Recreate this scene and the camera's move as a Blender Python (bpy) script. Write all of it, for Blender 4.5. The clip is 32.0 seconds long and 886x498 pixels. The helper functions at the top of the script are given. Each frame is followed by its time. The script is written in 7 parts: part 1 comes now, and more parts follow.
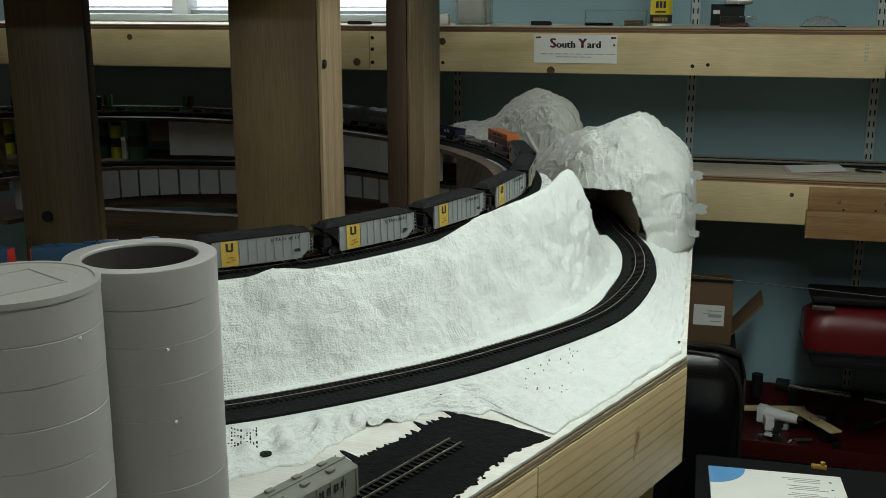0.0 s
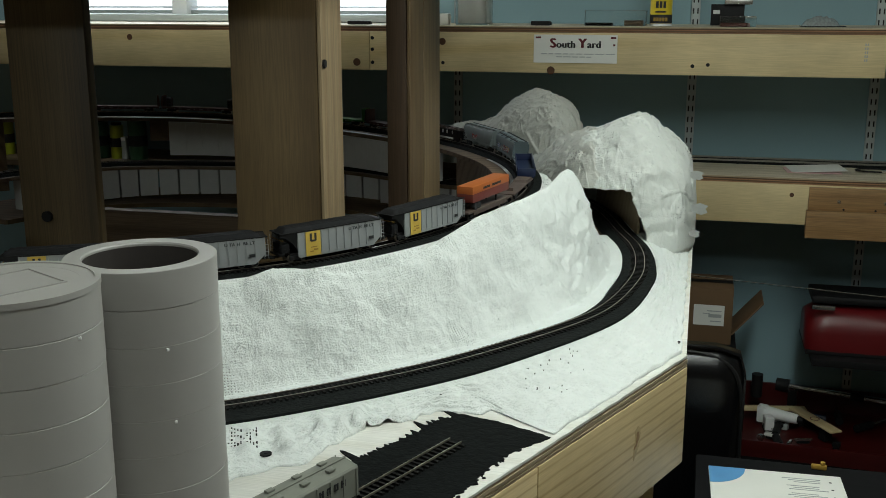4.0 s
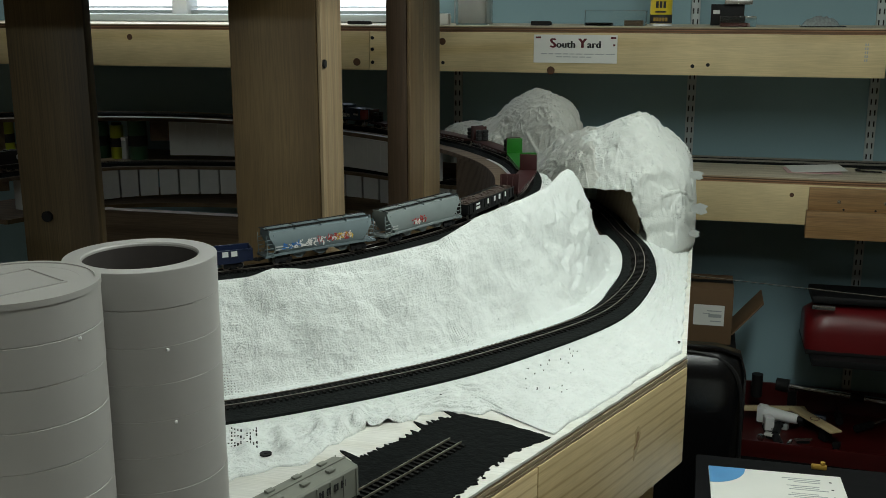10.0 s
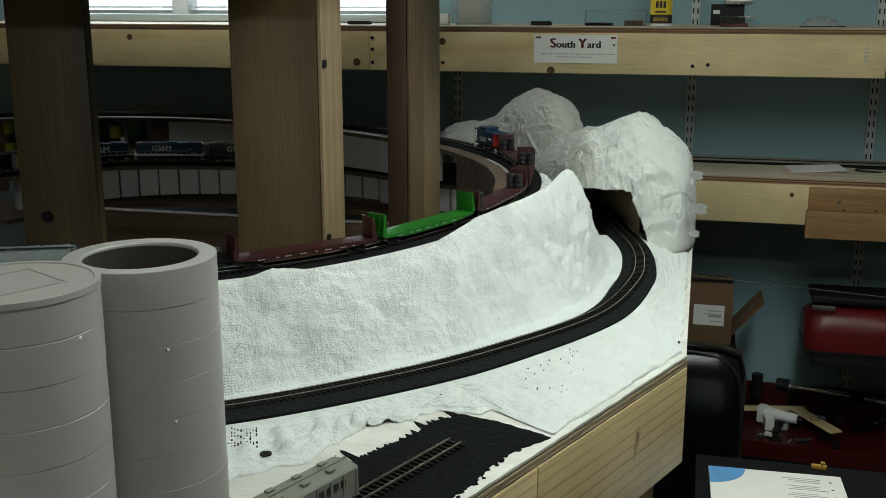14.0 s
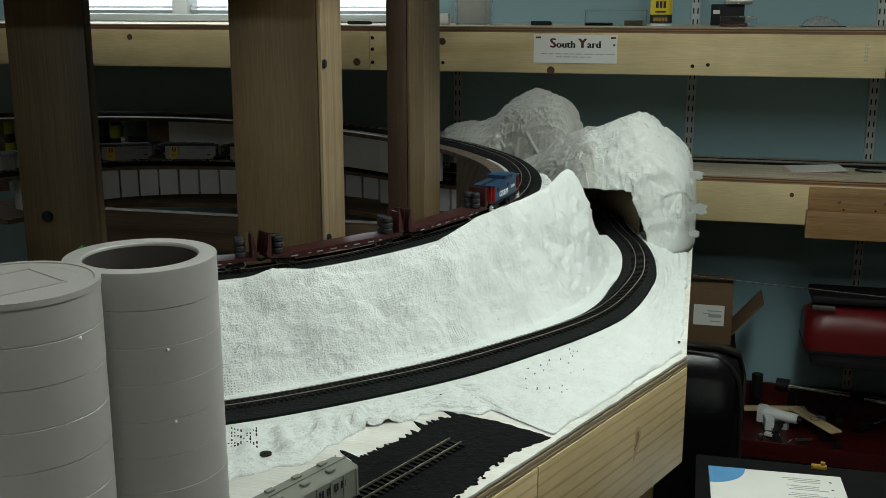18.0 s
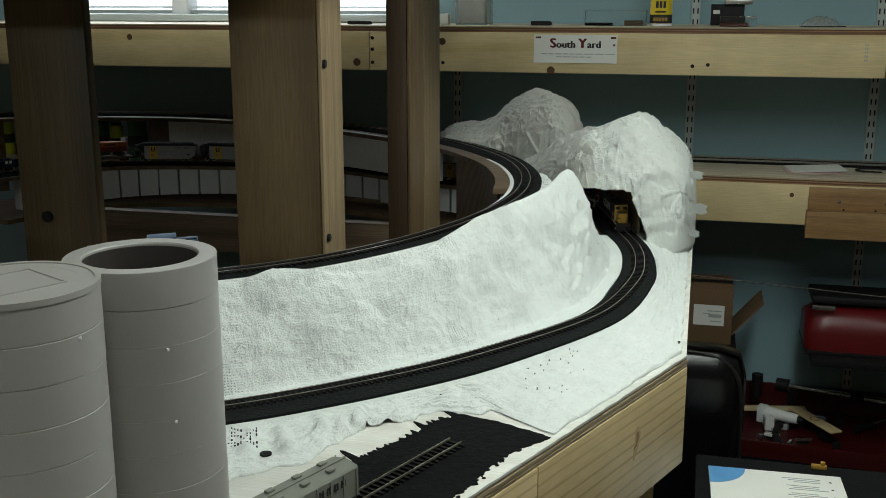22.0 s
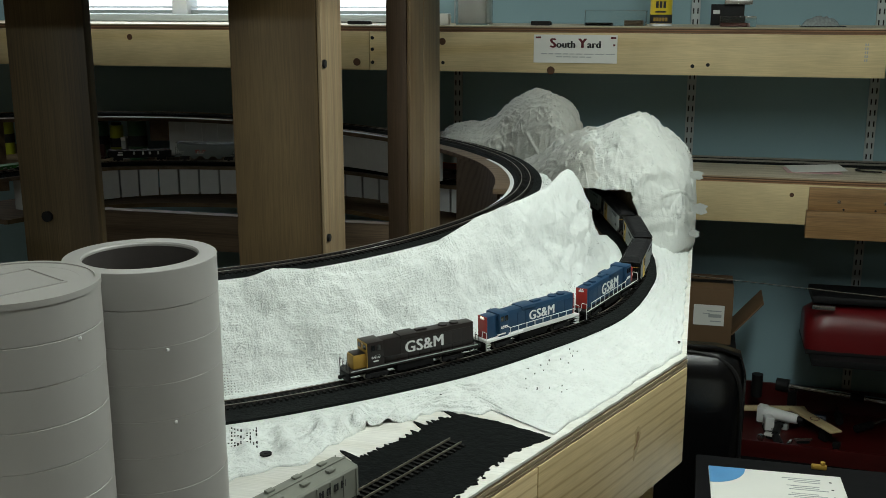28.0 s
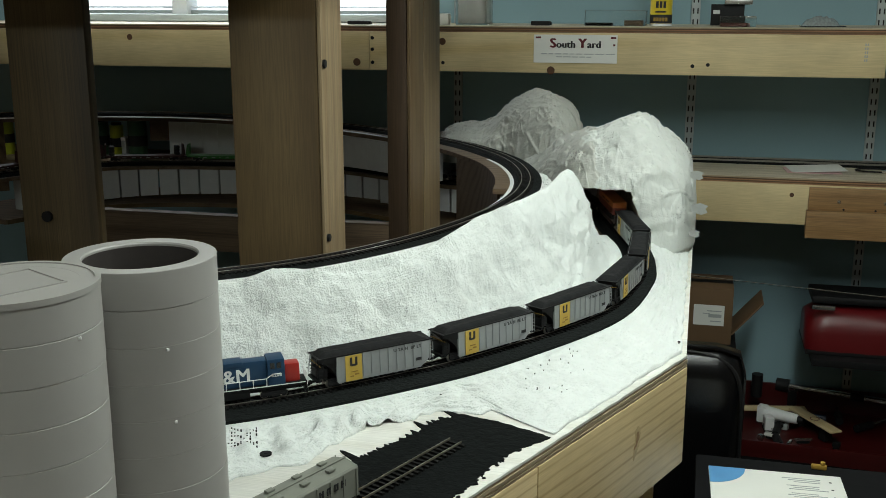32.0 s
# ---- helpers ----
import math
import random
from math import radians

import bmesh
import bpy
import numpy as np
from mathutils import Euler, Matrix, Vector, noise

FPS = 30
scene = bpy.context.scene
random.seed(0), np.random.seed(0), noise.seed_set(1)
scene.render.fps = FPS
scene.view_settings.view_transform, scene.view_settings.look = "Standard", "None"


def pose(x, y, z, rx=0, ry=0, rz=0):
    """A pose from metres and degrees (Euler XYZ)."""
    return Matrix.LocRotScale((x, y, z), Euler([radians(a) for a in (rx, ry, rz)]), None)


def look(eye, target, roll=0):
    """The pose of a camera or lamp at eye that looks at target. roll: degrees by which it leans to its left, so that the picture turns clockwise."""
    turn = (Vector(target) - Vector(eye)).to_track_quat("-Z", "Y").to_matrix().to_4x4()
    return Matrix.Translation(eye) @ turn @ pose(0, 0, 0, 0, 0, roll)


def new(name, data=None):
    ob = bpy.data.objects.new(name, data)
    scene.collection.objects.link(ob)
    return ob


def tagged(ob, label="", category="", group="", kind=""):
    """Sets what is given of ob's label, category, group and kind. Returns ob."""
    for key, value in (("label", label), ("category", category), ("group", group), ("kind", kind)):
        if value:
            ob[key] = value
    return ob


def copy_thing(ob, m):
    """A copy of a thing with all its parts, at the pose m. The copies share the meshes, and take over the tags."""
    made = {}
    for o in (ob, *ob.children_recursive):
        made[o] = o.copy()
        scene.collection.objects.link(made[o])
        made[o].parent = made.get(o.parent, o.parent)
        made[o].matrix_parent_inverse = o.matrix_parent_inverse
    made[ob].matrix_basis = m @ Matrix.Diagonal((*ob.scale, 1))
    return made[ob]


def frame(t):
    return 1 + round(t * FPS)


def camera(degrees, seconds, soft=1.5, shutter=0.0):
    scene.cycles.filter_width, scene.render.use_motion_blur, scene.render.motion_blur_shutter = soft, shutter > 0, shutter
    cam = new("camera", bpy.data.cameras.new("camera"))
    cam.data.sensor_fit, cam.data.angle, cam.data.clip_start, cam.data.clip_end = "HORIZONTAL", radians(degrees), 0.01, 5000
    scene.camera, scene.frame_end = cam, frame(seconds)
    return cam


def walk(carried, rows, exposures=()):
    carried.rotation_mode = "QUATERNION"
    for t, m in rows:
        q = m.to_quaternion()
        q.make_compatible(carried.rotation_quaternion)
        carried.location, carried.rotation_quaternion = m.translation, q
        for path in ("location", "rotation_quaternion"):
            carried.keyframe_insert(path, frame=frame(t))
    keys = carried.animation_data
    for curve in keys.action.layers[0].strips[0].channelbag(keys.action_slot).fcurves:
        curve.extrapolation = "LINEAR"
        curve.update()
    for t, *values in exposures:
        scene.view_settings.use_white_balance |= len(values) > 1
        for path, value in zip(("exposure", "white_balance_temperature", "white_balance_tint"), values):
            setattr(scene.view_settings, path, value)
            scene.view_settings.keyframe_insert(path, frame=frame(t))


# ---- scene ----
cam = camera(45.94, 32.0, soft=0.8)
EYE = Vector((0.0, 0.0, 1.585))
YAW, PITCH = radians(13.8), radians(13.5)
AIM = EYE + Vector((-math.sin(YAW) * math.cos(PITCH), math.cos(YAW) * math.cos(PITCH), -math.sin(PITCH)))
VIEW = look(EYE, AIM)
walk(cam, [(0.0, VIEW), (32.0, VIEW)], exposures=((0.0, -0.12), (22.0, -0.12), (28.0, 0.0), (32.0, 0.12)))

# ---- light ----
world = bpy.data.worlds.new("world")
scene.world = world
world.use_nodes = True
sky = world.node_tree.nodes.new("ShaderNodeTexSky")
sky.sky_type, sky.sun_disc = "NISHITA", False
sky.sun_elevation, sky.sun_rotation = radians(38), radians(200)
back = world.node_tree.nodes["Background"]
back.inputs["Strength"].default_value = 0.15
world.node_tree.links.new(sky.outputs[0], back.inputs["Color"])


def area_lamp(name, pos, target, sx, sy, watts, colour):
    data = bpy.data.lights.new(name, "AREA")
    data.shape, data.size, data.size_y, data.energy, data.color = "RECTANGLE", sx, sy, watts, colour
    ob = new(name, data)
    ob.matrix_world = look(pos, target)
    return ob


sun = bpy.data.lights.new("sun", "SUN")
sun.energy, sun.angle, sun.color = 2.0, radians(0.6), (1.0, 0.95, 0.88)
new("sun", sun).matrix_world = look((0, -4, 6), (0.6, 0, 0))
# First lamp follows the light from the right; the other three are added fill.
LAMPS = ((0.28, 1.42, 2.26, 0.24, 1.15, 17.8), (0.12, 0.45, 2.30, 1.15, 0.24, 5.5), (-1.45, 2.56, 2.30, 1.15, 0.24, 5.5),
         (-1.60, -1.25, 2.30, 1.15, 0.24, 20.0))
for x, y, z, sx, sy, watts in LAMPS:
    area_lamp("lamp_unseen", (x, y, z), (x, y + 0.001, 0.0), sx, sy, watts, (0.91, 1.0, 0.93))
area_lamp("lamp_window", (-1.58, 3.20, 1.82), (-1.4, 1.0, 1.3), 1.1, 0.5, 5.0, (0.82, 0.92, 1.0))

# ---- materials ----


def mat(name, base, rough=0.6, metal=0.0, vary=0.12, scale=30.0, bump=0.15, fine=220.0, spec=0.5):
    m = bpy.data.materials.new(name)
    m.use_nodes = True
    n, l = m.node_tree.nodes, m.node_tree.links
    p = n["Principled BSDF"]
    p.inputs["Roughness"].default_value, p.inputs["Metallic"].default_value = rough, metal
    p.inputs["Specular IOR Level"].default_value = spec
    tc = n.new("ShaderNodeTexCoord")
    a, b = n.new("ShaderNodeTexNoise"), n.new("ShaderNodeTexNoise")
    a.inputs["Scale"].default_value, b.inputs["Scale"].default_value = scale, fine
    a.inputs["Detail"].default_value, b.inputs["Detail"].default_value = 4, 3
    mix = n.new("ShaderNodeMix")
    mix.data_type = "RGBA"
    dark = [max(0.0, c * (1 - vary * 1.6)) for c in base]
    light = [min(1.0, c * (1 + vary)) for c in base]
    mix.inputs[6].default_value, mix.inputs[7].default_value = (*dark, 1), (*light, 1)
    add = n.new("ShaderNodeMath")
    add.operation = "MULTIPLY_ADD"
    add.inputs[1].default_value = 0.35
    l.new(tc.outputs["Object"], a.inputs["Vector"])
    l.new(tc.outputs["Object"], b.inputs["Vector"])
    l.new(b.outputs["Fac"], add.inputs[0])
    l.new(a.outputs["Fac"], add.inputs[2])
    sub = n.new("ShaderNodeMath")
    sub.operation = "SUBTRACT"
    sub.use_clamp = True
    sub.inputs[1].default_value = 0.17
    l.new(add.outputs[0], sub.inputs[0])
    l.new(sub.outputs[0], mix.inputs[0])
    l.new(mix.outputs[2], p.inputs["Base Color"])
    if bump:
        bn = n.new("ShaderNodeBump")
        bn.inputs["Strength"].default_value, bn.inputs["Distance"].default_value = bump, 0.002
        l.new(add.outputs[0], bn.inputs["Height"])
        l.new(bn.outputs[0], p.inputs["Normal"])
    return m


def wood(name, light, dark, axis=0, rough=0.55, ring=22.0, stretch=0.06, bump=0.12, fibre=0.30, wobble=5.5, sharp=2.2):
    """Boards: sharp late-wood lines drawn out along one axis, with fibres, pores and blotches over them."""
    m = bpy.data.materials.new(name)
    m.use_nodes = True
    n, l = m.node_tree.nodes, m.node_tree.links
    p = n["Principled BSDF"]
    p.inputs["Roughness"].default_value = rough
    tc, info, shift = n.new("ShaderNodeTexCoord"), n.new("ShaderNodeObjectInfo"), n.new("ShaderNodeVectorMath")
    shift.operation = "SCALE"
    shift.inputs[0].default_value = (0.9, 1.3, 1.1)
    l.new(info.outputs["Random"], shift.inputs["Scale"])

    def drawn_out(k):
        mp = n.new("ShaderNodeMapping")
        sc = [1.0, 1.0, 1.0]
        sc[axis] = k
        mp.inputs["Scale"].default_value = sc
        l.new(tc.outputs["Object"], mp.inputs["Vector"])
        l.new(shift.outputs[0], mp.inputs["Location"])
        return mp.outputs[0]

    def noise_node(src, scale, detail):
        k = n.new("ShaderNodeTexNoise")
        k.inputs["Scale"].default_value, k.inputs["Detail"].default_value = scale, detail
        l.new(src, k.inputs["Vector"])
        return k.outputs["Fac"]

    def spread(src, a, b, lo, hi):
        k = n.new("ShaderNodeMapRange")
        for i, v in enumerate((a, b, lo, hi)):
            k.inputs[i + 1].default_value = v
        l.new(src, k.inputs[0])
        return k.outputs[0]

    def times(a, b, op="MULTIPLY"):
        k = n.new("ShaderNodeMath")
        k.operation = op
        l.new(a, k.inputs[0])
        if isinstance(b, float):
            k.inputs[1].default_value = b
        else:
            l.new(b, k.inputs[1])
        return k.outputs[0]

    long_, fine_ = drawn_out(stretch), drawn_out(stretch * 0.35)
    wav = n.new("ShaderNodeTexWave")
    wav.wave_type, wav.rings_direction = "RINGS", "XYZ"[axis]
    wav.inputs["Scale"].default_value, wav.inputs["Distortion"].default_value = ring, wobble
    wav.inputs["Detail"].default_value, wav.inputs["Detail Scale"].default_value = 2.0, 0.55
    l.new(long_, wav.inputs["Vector"])
    late = times(times(wav.outputs["Fac"], sharp, "POWER"), spread(noise_node(long_, 14.0, 3), 0.3, 0.7, 0.25, 1.0))
    fibres = noise_node(fine_, 620.0, 3)
    blotch = noise_node(tc.outputs["Object"], 7.0, 3)
    m1 = n.new("ShaderNodeMix")
    m1.data_type = "RGBA"
    m1.inputs[6].default_value, m1.inputs[7].default_value = (*light, 1), (*dark, 1)
    l.new(late, m1.inputs[0])
    tone = times(spread(fibres, 0.34, 0.66, 1.0 - fibre, 1.0 + 0.35 * fibre), spread(blotch, 0.3, 0.7, 0.86, 1.08))
    m2 = n.new("ShaderNodeVectorMath")
    m2.operation = "SCALE"
    l.new(m1.outputs[2], m2.inputs[0])
    l.new(tone, m2.inputs["Scale"])
    l.new(m2.outputs[0], p.inputs["Base Color"])
    bn = n.new("ShaderNodeBump")
    bn.inputs["Strength"].default_value, bn.inputs["Distance"].default_value = bump, 0.001
    l.new(fibres, bn.inputs["Height"])
    l.new(bn.outputs[0], p.inputs["Normal"])
    return m


def plaster(name, white, holes=0.5, folds=0.2, grain=0.5, brush=0.0, weave_relief=0.032):
    """Plaster cloth: lumps, brush strokes, and the open weave of the gauze where the plaster is thin (UV in metres)."""
    m = bpy.data.materials.new(name)
    m.use_nodes = True
    n, l = m.node_tree.nodes, m.node_tree.links
    p = n["Principled BSDF"]
    p.inputs["Roughness"].default_value = 0.85
    p.inputs["Specular IOR Level"].default_value = 0.25
    uv, tc = n.new("ShaderNodeUVMap"), n.new("ShaderNodeTexCoord")

    def math_node(op, a, b=None, c=None, clamp=False):
        k = n.new("ShaderNodeMath")
        k.operation, k.use_clamp = op, clamp
        for i, v in enumerate((a, b, c)):
            if v is None:
                continue
            if isinstance(v, (int, float)):
                k.inputs[i].default_value = v
            else:
                l.new(v, k.inputs[i])
        return k.outputs[0]

    def noise_node(src, s, detail=3, rough=0.5):
        k = n.new("ShaderNodeTexNoise")
        k.inputs["Scale"].default_value, k.inputs["Detail"].default_value, k.inputs["Roughness"].default_value = s, detail, rough
        l.new(src, k.inputs["Vector"])
        return k.outputs["Fac"]

    warp = n.new("ShaderNodeTexNoise")
    warp.inputs["Scale"].default_value = 14.0
    l.new(uv.outputs[0], warp.inputs["Vector"])
    wv = n.new("ShaderNodeVectorMath")
    wv.operation = "MULTIPLY_ADD"
    wv.inputs[1].default_value = (0.012, 0.012, 0.0)
    l.new(warp.outputs["Color"], wv.inputs[0])
    l.new(uv.outputs[0], wv.inputs[2])
    sep = n.new("ShaderNodeSeparateXYZ")
    l.new(wv.outputs[0], sep.inputs[0])
    k = 2 * math.pi / 0.0041
    su = math_node("SINE", math_node("MULTIPLY", sep.outputs[0], k))
    sv = math_node("SINE", math_node("MULTIPLY", sep.outputs[1], k * 1.15))
    weave = math_node("MINIMUM", su, sv)
    threads = math_node("ADD", math_node("MULTIPLY", su, 0.35), sv)
    pos = tc.outputs["Object"]
    patch = noise_node(pos, 13.0, 4, 0.6)
    speck = noise_node(pos, 150.0, 2, 0.7)
    open_ = math_node("MULTIPLY", math_node("SUBTRACT", patch, 1.0 - holes, clamp=True), 2.6)
    depth = math_node("MULTIPLY", math_node("GREATER_THAN", math_node("ADD", weave, math_node("MULTIPLY", speck, 1.1)), 1.10), 1.0)
    gate = math_node("GREATER_THAN", math_node("ADD", open_, math_node("MULTIPLY", speck, 1.2)), 0.96)
    hole = math_node("MULTIPLY", depth, gate)
    mix, tone = n.new("ShaderNodeMix"), n.new("ShaderNodeMix")
    mix.data_type = tone.data_type = "RGBA"
    tone.inputs[6].default_value = (white[0] * 0.86, white[1] * 0.87, white[2] * 0.86, 1)
    tone.inputs[7].default_value = (*white, 1)
    l.new(noise_node(pos, 22.0, 4), tone.inputs[0])
    mix.inputs[7].default_value = (0.030, 0.032, 0.030, 1)
    l.new(tone.outputs[2], mix.inputs[6])
    l.new(hole, mix.inputs[0])
    l.new(mix.outputs[2], p.inputs["Base Color"])
    ridged = n.new("ShaderNodeTexNoise")
    ridged.noise_type = "RIDGED_MULTIFRACTAL"
    ridged.inputs["Scale"].default_value, ridged.inputs["Detail"].default_value = 38.0, 4.0
    fold = n.new("ShaderNodeMapping")
    fold.inputs["Scale"].default_value, fold.inputs["Rotation"].default_value = (1.0, 1.0, 0.28), (0.35, 0.25, 0.0)
    l.new(pos, fold.inputs["Vector"])
    l.new(fold.outputs[0], ridged.inputs["Vector"])
    crumb = noise_node(pos, 95.0, 5, 0.72)
    grit = noise_node(pos, 330.0, 3, 0.6)
    h = math_node("ADD", math_node("MULTIPLY", ridged.outputs["Fac"], folds), math_node("ADD", math_node("MULTIPLY", crumb, 0.75 * grain), math_node("MULTIPLY", grit, 0.22 * grain)))
    h = math_node("ADD", h, math_node("MULTIPLY", threads, math_node("MULTIPLY", patch, weave_relief * grain)))
    drawn = n.new("ShaderNodeMapping")
    drawn.inputs["Scale"].default_value = (9.0, 75.0, 1.0)
    l.new(wv.outputs[0], drawn.inputs["Vector"])
    h = math_node("ADD", h, math_node("MULTIPLY", noise_node(drawn.outputs[0], 1.0, 4, 0.6), brush))
    for turn, size in (((0.9, 0.4, 0.3), 17.0), ((-0.6, 1.1, 1.0), 24.0), ((0.2, -0.7, -0.5), 34.0)):
        lie = n.new("ShaderNodeMapping")
        lie.inputs["Scale"].default_value, lie.inputs["Rotation"].default_value = (1.0, 1.0, 0.30), turn
        l.new(pos, lie.inputs["Vector"])
        ridge = math_node("ABSOLUTE", math_node("SUBTRACT", noise_node(lie.outputs[0], size, 2, 0.45), 0.5))
        line = math_node("SUBTRACT", 1.0, math_node("MULTIPLY", ridge, 17.0), clamp=True)
        h = math_node("ADD", h, math_node("MULTIPLY", line, math_node("MULTIPLY", patch, 0.62 * folds)))
    h = math_node("SUBTRACT", h, math_node("MULTIPLY", hole, 0.35))
    bn = n.new("ShaderNodeBump")
    bn.inputs["Strength"].default_value, bn.inputs["Distance"].default_value = 1.0, 0.0075
    l.new(h, bn.inputs["Height"])
    l.new(bn.outputs[0], p.inputs["Normal"])
    return m


def glow(name, colour, strength):
    m = bpy.data.materials.new(name)
    m.use_nodes = True
    p = m.node_tree.nodes["Principled BSDF"]
    p.inputs["Base Color"].default_value = (*colour, 1)
    p.inputs["Emission Color"].default_value = (*colour, 1)
    p.inputs["Emission Strength"].default_value = strength
    return m


def glass(name, tint, rough=0.03):
    m = bpy.data.materials.new(name)
    m.use_nodes = True
    p = m.node_tree.nodes["Principled BSDF"]
    p.inputs["Base Color"].default_value = (*tint, 1)
    p.inputs["Transmission Weight"].default_value = 1.0
    p.inputs["Roughness"].default_value, p.inputs["IOR"].default_value = rough, 1.45
    return m


def slat_plastic(name, white):
    m = bpy.data.materials.new(name)
    m.use_nodes = True
    n, l = m.node_tree.nodes, m.node_tree.links
    p, tr, mx = n["Principled BSDF"], n.new("ShaderNodeBsdfTranslucent"), n.new("ShaderNodeMixShader")
    p.inputs["Base Color"].default_value, tr.inputs["Color"].default_value = (*white, 1), (*white, 1)
    p.inputs["Roughness"].default_value, mx.inputs[0].default_value = 0.4, 0.45
    l.new(p.outputs[0], mx.inputs[1])
    l.new(tr.outputs[0], mx.inputs[2])
    l.new(mx.outputs[0], n["Material Output"].inputs["Surface"])
    return m


SLAT = slat_plastic("translucent_blind_slat", (0.86, 0.87, 0.88))
PLASTER = plaster("plaster_cloth", (0.86, 0.89, 0.87), 0.56, 0.20, 0.70, 0.0, 0.028)
PLASTER_SOLID = plaster("plaster_smooth", (0.85, 0.88, 0.86), 0.24, 0.12, 0.85, 0.6, 0.0)
PLASTER_DRAPED = plaster("plaster_draped", (0.71, 0.73, 0.70), 0.50, 0.52, 0.45)
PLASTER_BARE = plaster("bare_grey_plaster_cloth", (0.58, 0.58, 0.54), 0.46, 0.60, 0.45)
FOAM = mat("white_foam_board", (0.72, 0.74, 0.74), 0.8, vary=0.05, scale=60, bump=0.2, fine=500)
BALLAST = mat("black_painted_roadbed", (0.0078, 0.0094, 0.0092), 0.85, vary=0.9, scale=190, bump=1.0, fine=420, spec=0.14)
TIE = mat("black_tie_plastic", (0.008, 0.0075, 0.007), 0.6, vary=0.2, scale=200, bump=0.0, spec=0.25)
RAIL = mat("weathered_rail", (0.50, 0.46, 0.40), 0.32, 0.85, vary=0.25, scale=90, bump=0.1)
RAIL_SIDE = mat("dark_painted_rail_side", (0.022, 0.018, 0.015), 0.6, vary=0.3, scale=120, bump=0.0, spec=0.3)
BARE_RAIL = mat("nickel_silver_rail", (0.52, 0.47, 0.38), 0.3, 0.9, vary=0.15, scale=90, bump=0.0)
PINE = wood("pale_pine", (0.67, 0.54, 0.305), (0.56, 0.415, 0.20), 0, 0.5, 7, 0.09, fibre=0.12, wobble=9.0)
PINE_DIAG = wood("knotty_pine", (0.66, 0.51, 0.275), (0.36, 0.22, 0.085), 0, 0.42, 27, 0.13, fibre=0.10, wobble=3.2, sharp=8.0)
PLY_EDGE = wood("plywood_edge", (0.15, 0.085, 0.045), (0.05, 0.026, 0.015), 0, 0.7, 10, 0.04)
PLY_EDGE_RED = wood("reddish_plywood_edge", (0.42, 0.22, 0.11), (0.25, 0.115, 0.055), 0, 0.7, 10, 0.04)
PLY_EDGE_GREY = wood("grey_plywood_edge", (0.42, 0.33, 0.22), (0.20, 0.14, 0.085), 0, 0.7, 60, 0.03)
PLY_EDGE_PALE = wood("pale_plywood_edge", (0.46, 0.36, 0.23), (0.24, 0.165, 0.09), 0, 0.7, 30, 0.04)
PLY_TOP = wood("plywood_face", (0.62, 0.55, 0.42), (0.50, 0.42, 0.30), 0, 0.6, 8, 0.05)
WASHED_PLY = wood("whitewashed_plywood", (0.76, 0.75, 0.70), (0.68, 0.66, 0.59), 0, 0.6, 8, 0.08, fibre=0.12)
PLY_DARK = wood("brown_plywood", (0.17, 0.115, 0.07), (0.09, 0.058, 0.034), 0, 0.65, 14, 0.06)
TUNNEL_BOARD = wood("tan_hardboard", (0.34, 0.27, 0.18), (0.26, 0.20, 0.13), 0, 0.6, 14, 0.06)
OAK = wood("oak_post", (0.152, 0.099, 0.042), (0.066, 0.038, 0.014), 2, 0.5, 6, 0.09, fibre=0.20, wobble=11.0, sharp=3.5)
OAK_BROWN = wood("brown_oak_post", (0.130, 0.088, 0.040), (0.055, 0.034, 0.015), 2, 0.5, 16, 0.05)
OAK_SHADED = wood("shaded_oak_post", (0.060, 0.036, 0.020), (0.022, 0.013, 0.008), 2, 0.5, 18, 0.05)
BROWN_BLOCK = wood("orange_brown_board", (0.34, 0.195, 0.082), (0.245, 0.132, 0.052), 0, 0.5, 18, 0.05)
WALL = mat("pale_blue_wall_paint", (0.25, 0.385, 0.43), 0.75, vary=0.05, scale=4, bump=0.12, fine=160)
CEIL = mat("off_white_ceiling_paint", (0.72, 0.72, 0.70), 0.85, vary=0.03, scale=5, bump=0.15, fine=120)
UNSEEN_WALL = wood("unseen_wall_brown", (0.40, 0.32, 0.22), (0.28, 0.21, 0.13), 2, 0.6, 9, 0.05)
DULL_BLACK = mat("dull_black_plastic", (0.008, 0.008, 0.009), 0.85, vary=0.25, scale=40, bump=0.1, spec=0.12)
CARPET = mat("grey_brown_carpet", (0.07, 0.065, 0.06), 0.95, vary=0.3, scale=25, bump=0.5, fine=500)
GREY_PLASTIC = mat("warm_grey_white_plastic", (0.362, 0.348, 0.330), 0.42, vary=0.035, scale=18, bump=0.05, fine=90)
BLACK = mat("matt_black", (0.007, 0.007, 0.0077), 0.6, vary=0.25, scale=80, bump=0.05, spec=0.3)
BLACK_LEATHER = mat("black_vinyl", (0.0045, 0.0045, 0.005), 0.27, vary=0.2, scale=30, bump=0.3, fine=60, spec=0.35)
COAL = mat("black_coal_load", (0.014, 0.014, 0.015), 0.8, vary=0.3, scale=90, bump=0.5, fine=420, spec=0.2)
SILVER = mat("silver_car_paint", (0.34, 0.355, 0.36), 0.45, 0.25, vary=0.07, scale=60, bump=0.0)
YELLOW = mat("yellow_paint", (0.60, 0.41, 0.075), 0.5, vary=0.08, scale=60, bump=0.0)
DARK_GREY = mat("dark_grey_underframe", (0.014, 0.014, 0.015), 0.65, vary=0.2, scale=90, bump=0.0, spec=0.25)
LOCO_BROWN = mat("dark_brown_loco_paint", (0.013, 0.0085, 0.008), 0.45, vary=0.2, scale=70, bump=0.0)
LOCO_BLUE = mat("blue_loco_paint", (0.007, 0.042, 0.098), 0.5, vary=0.12, scale=70, bump=0.0)
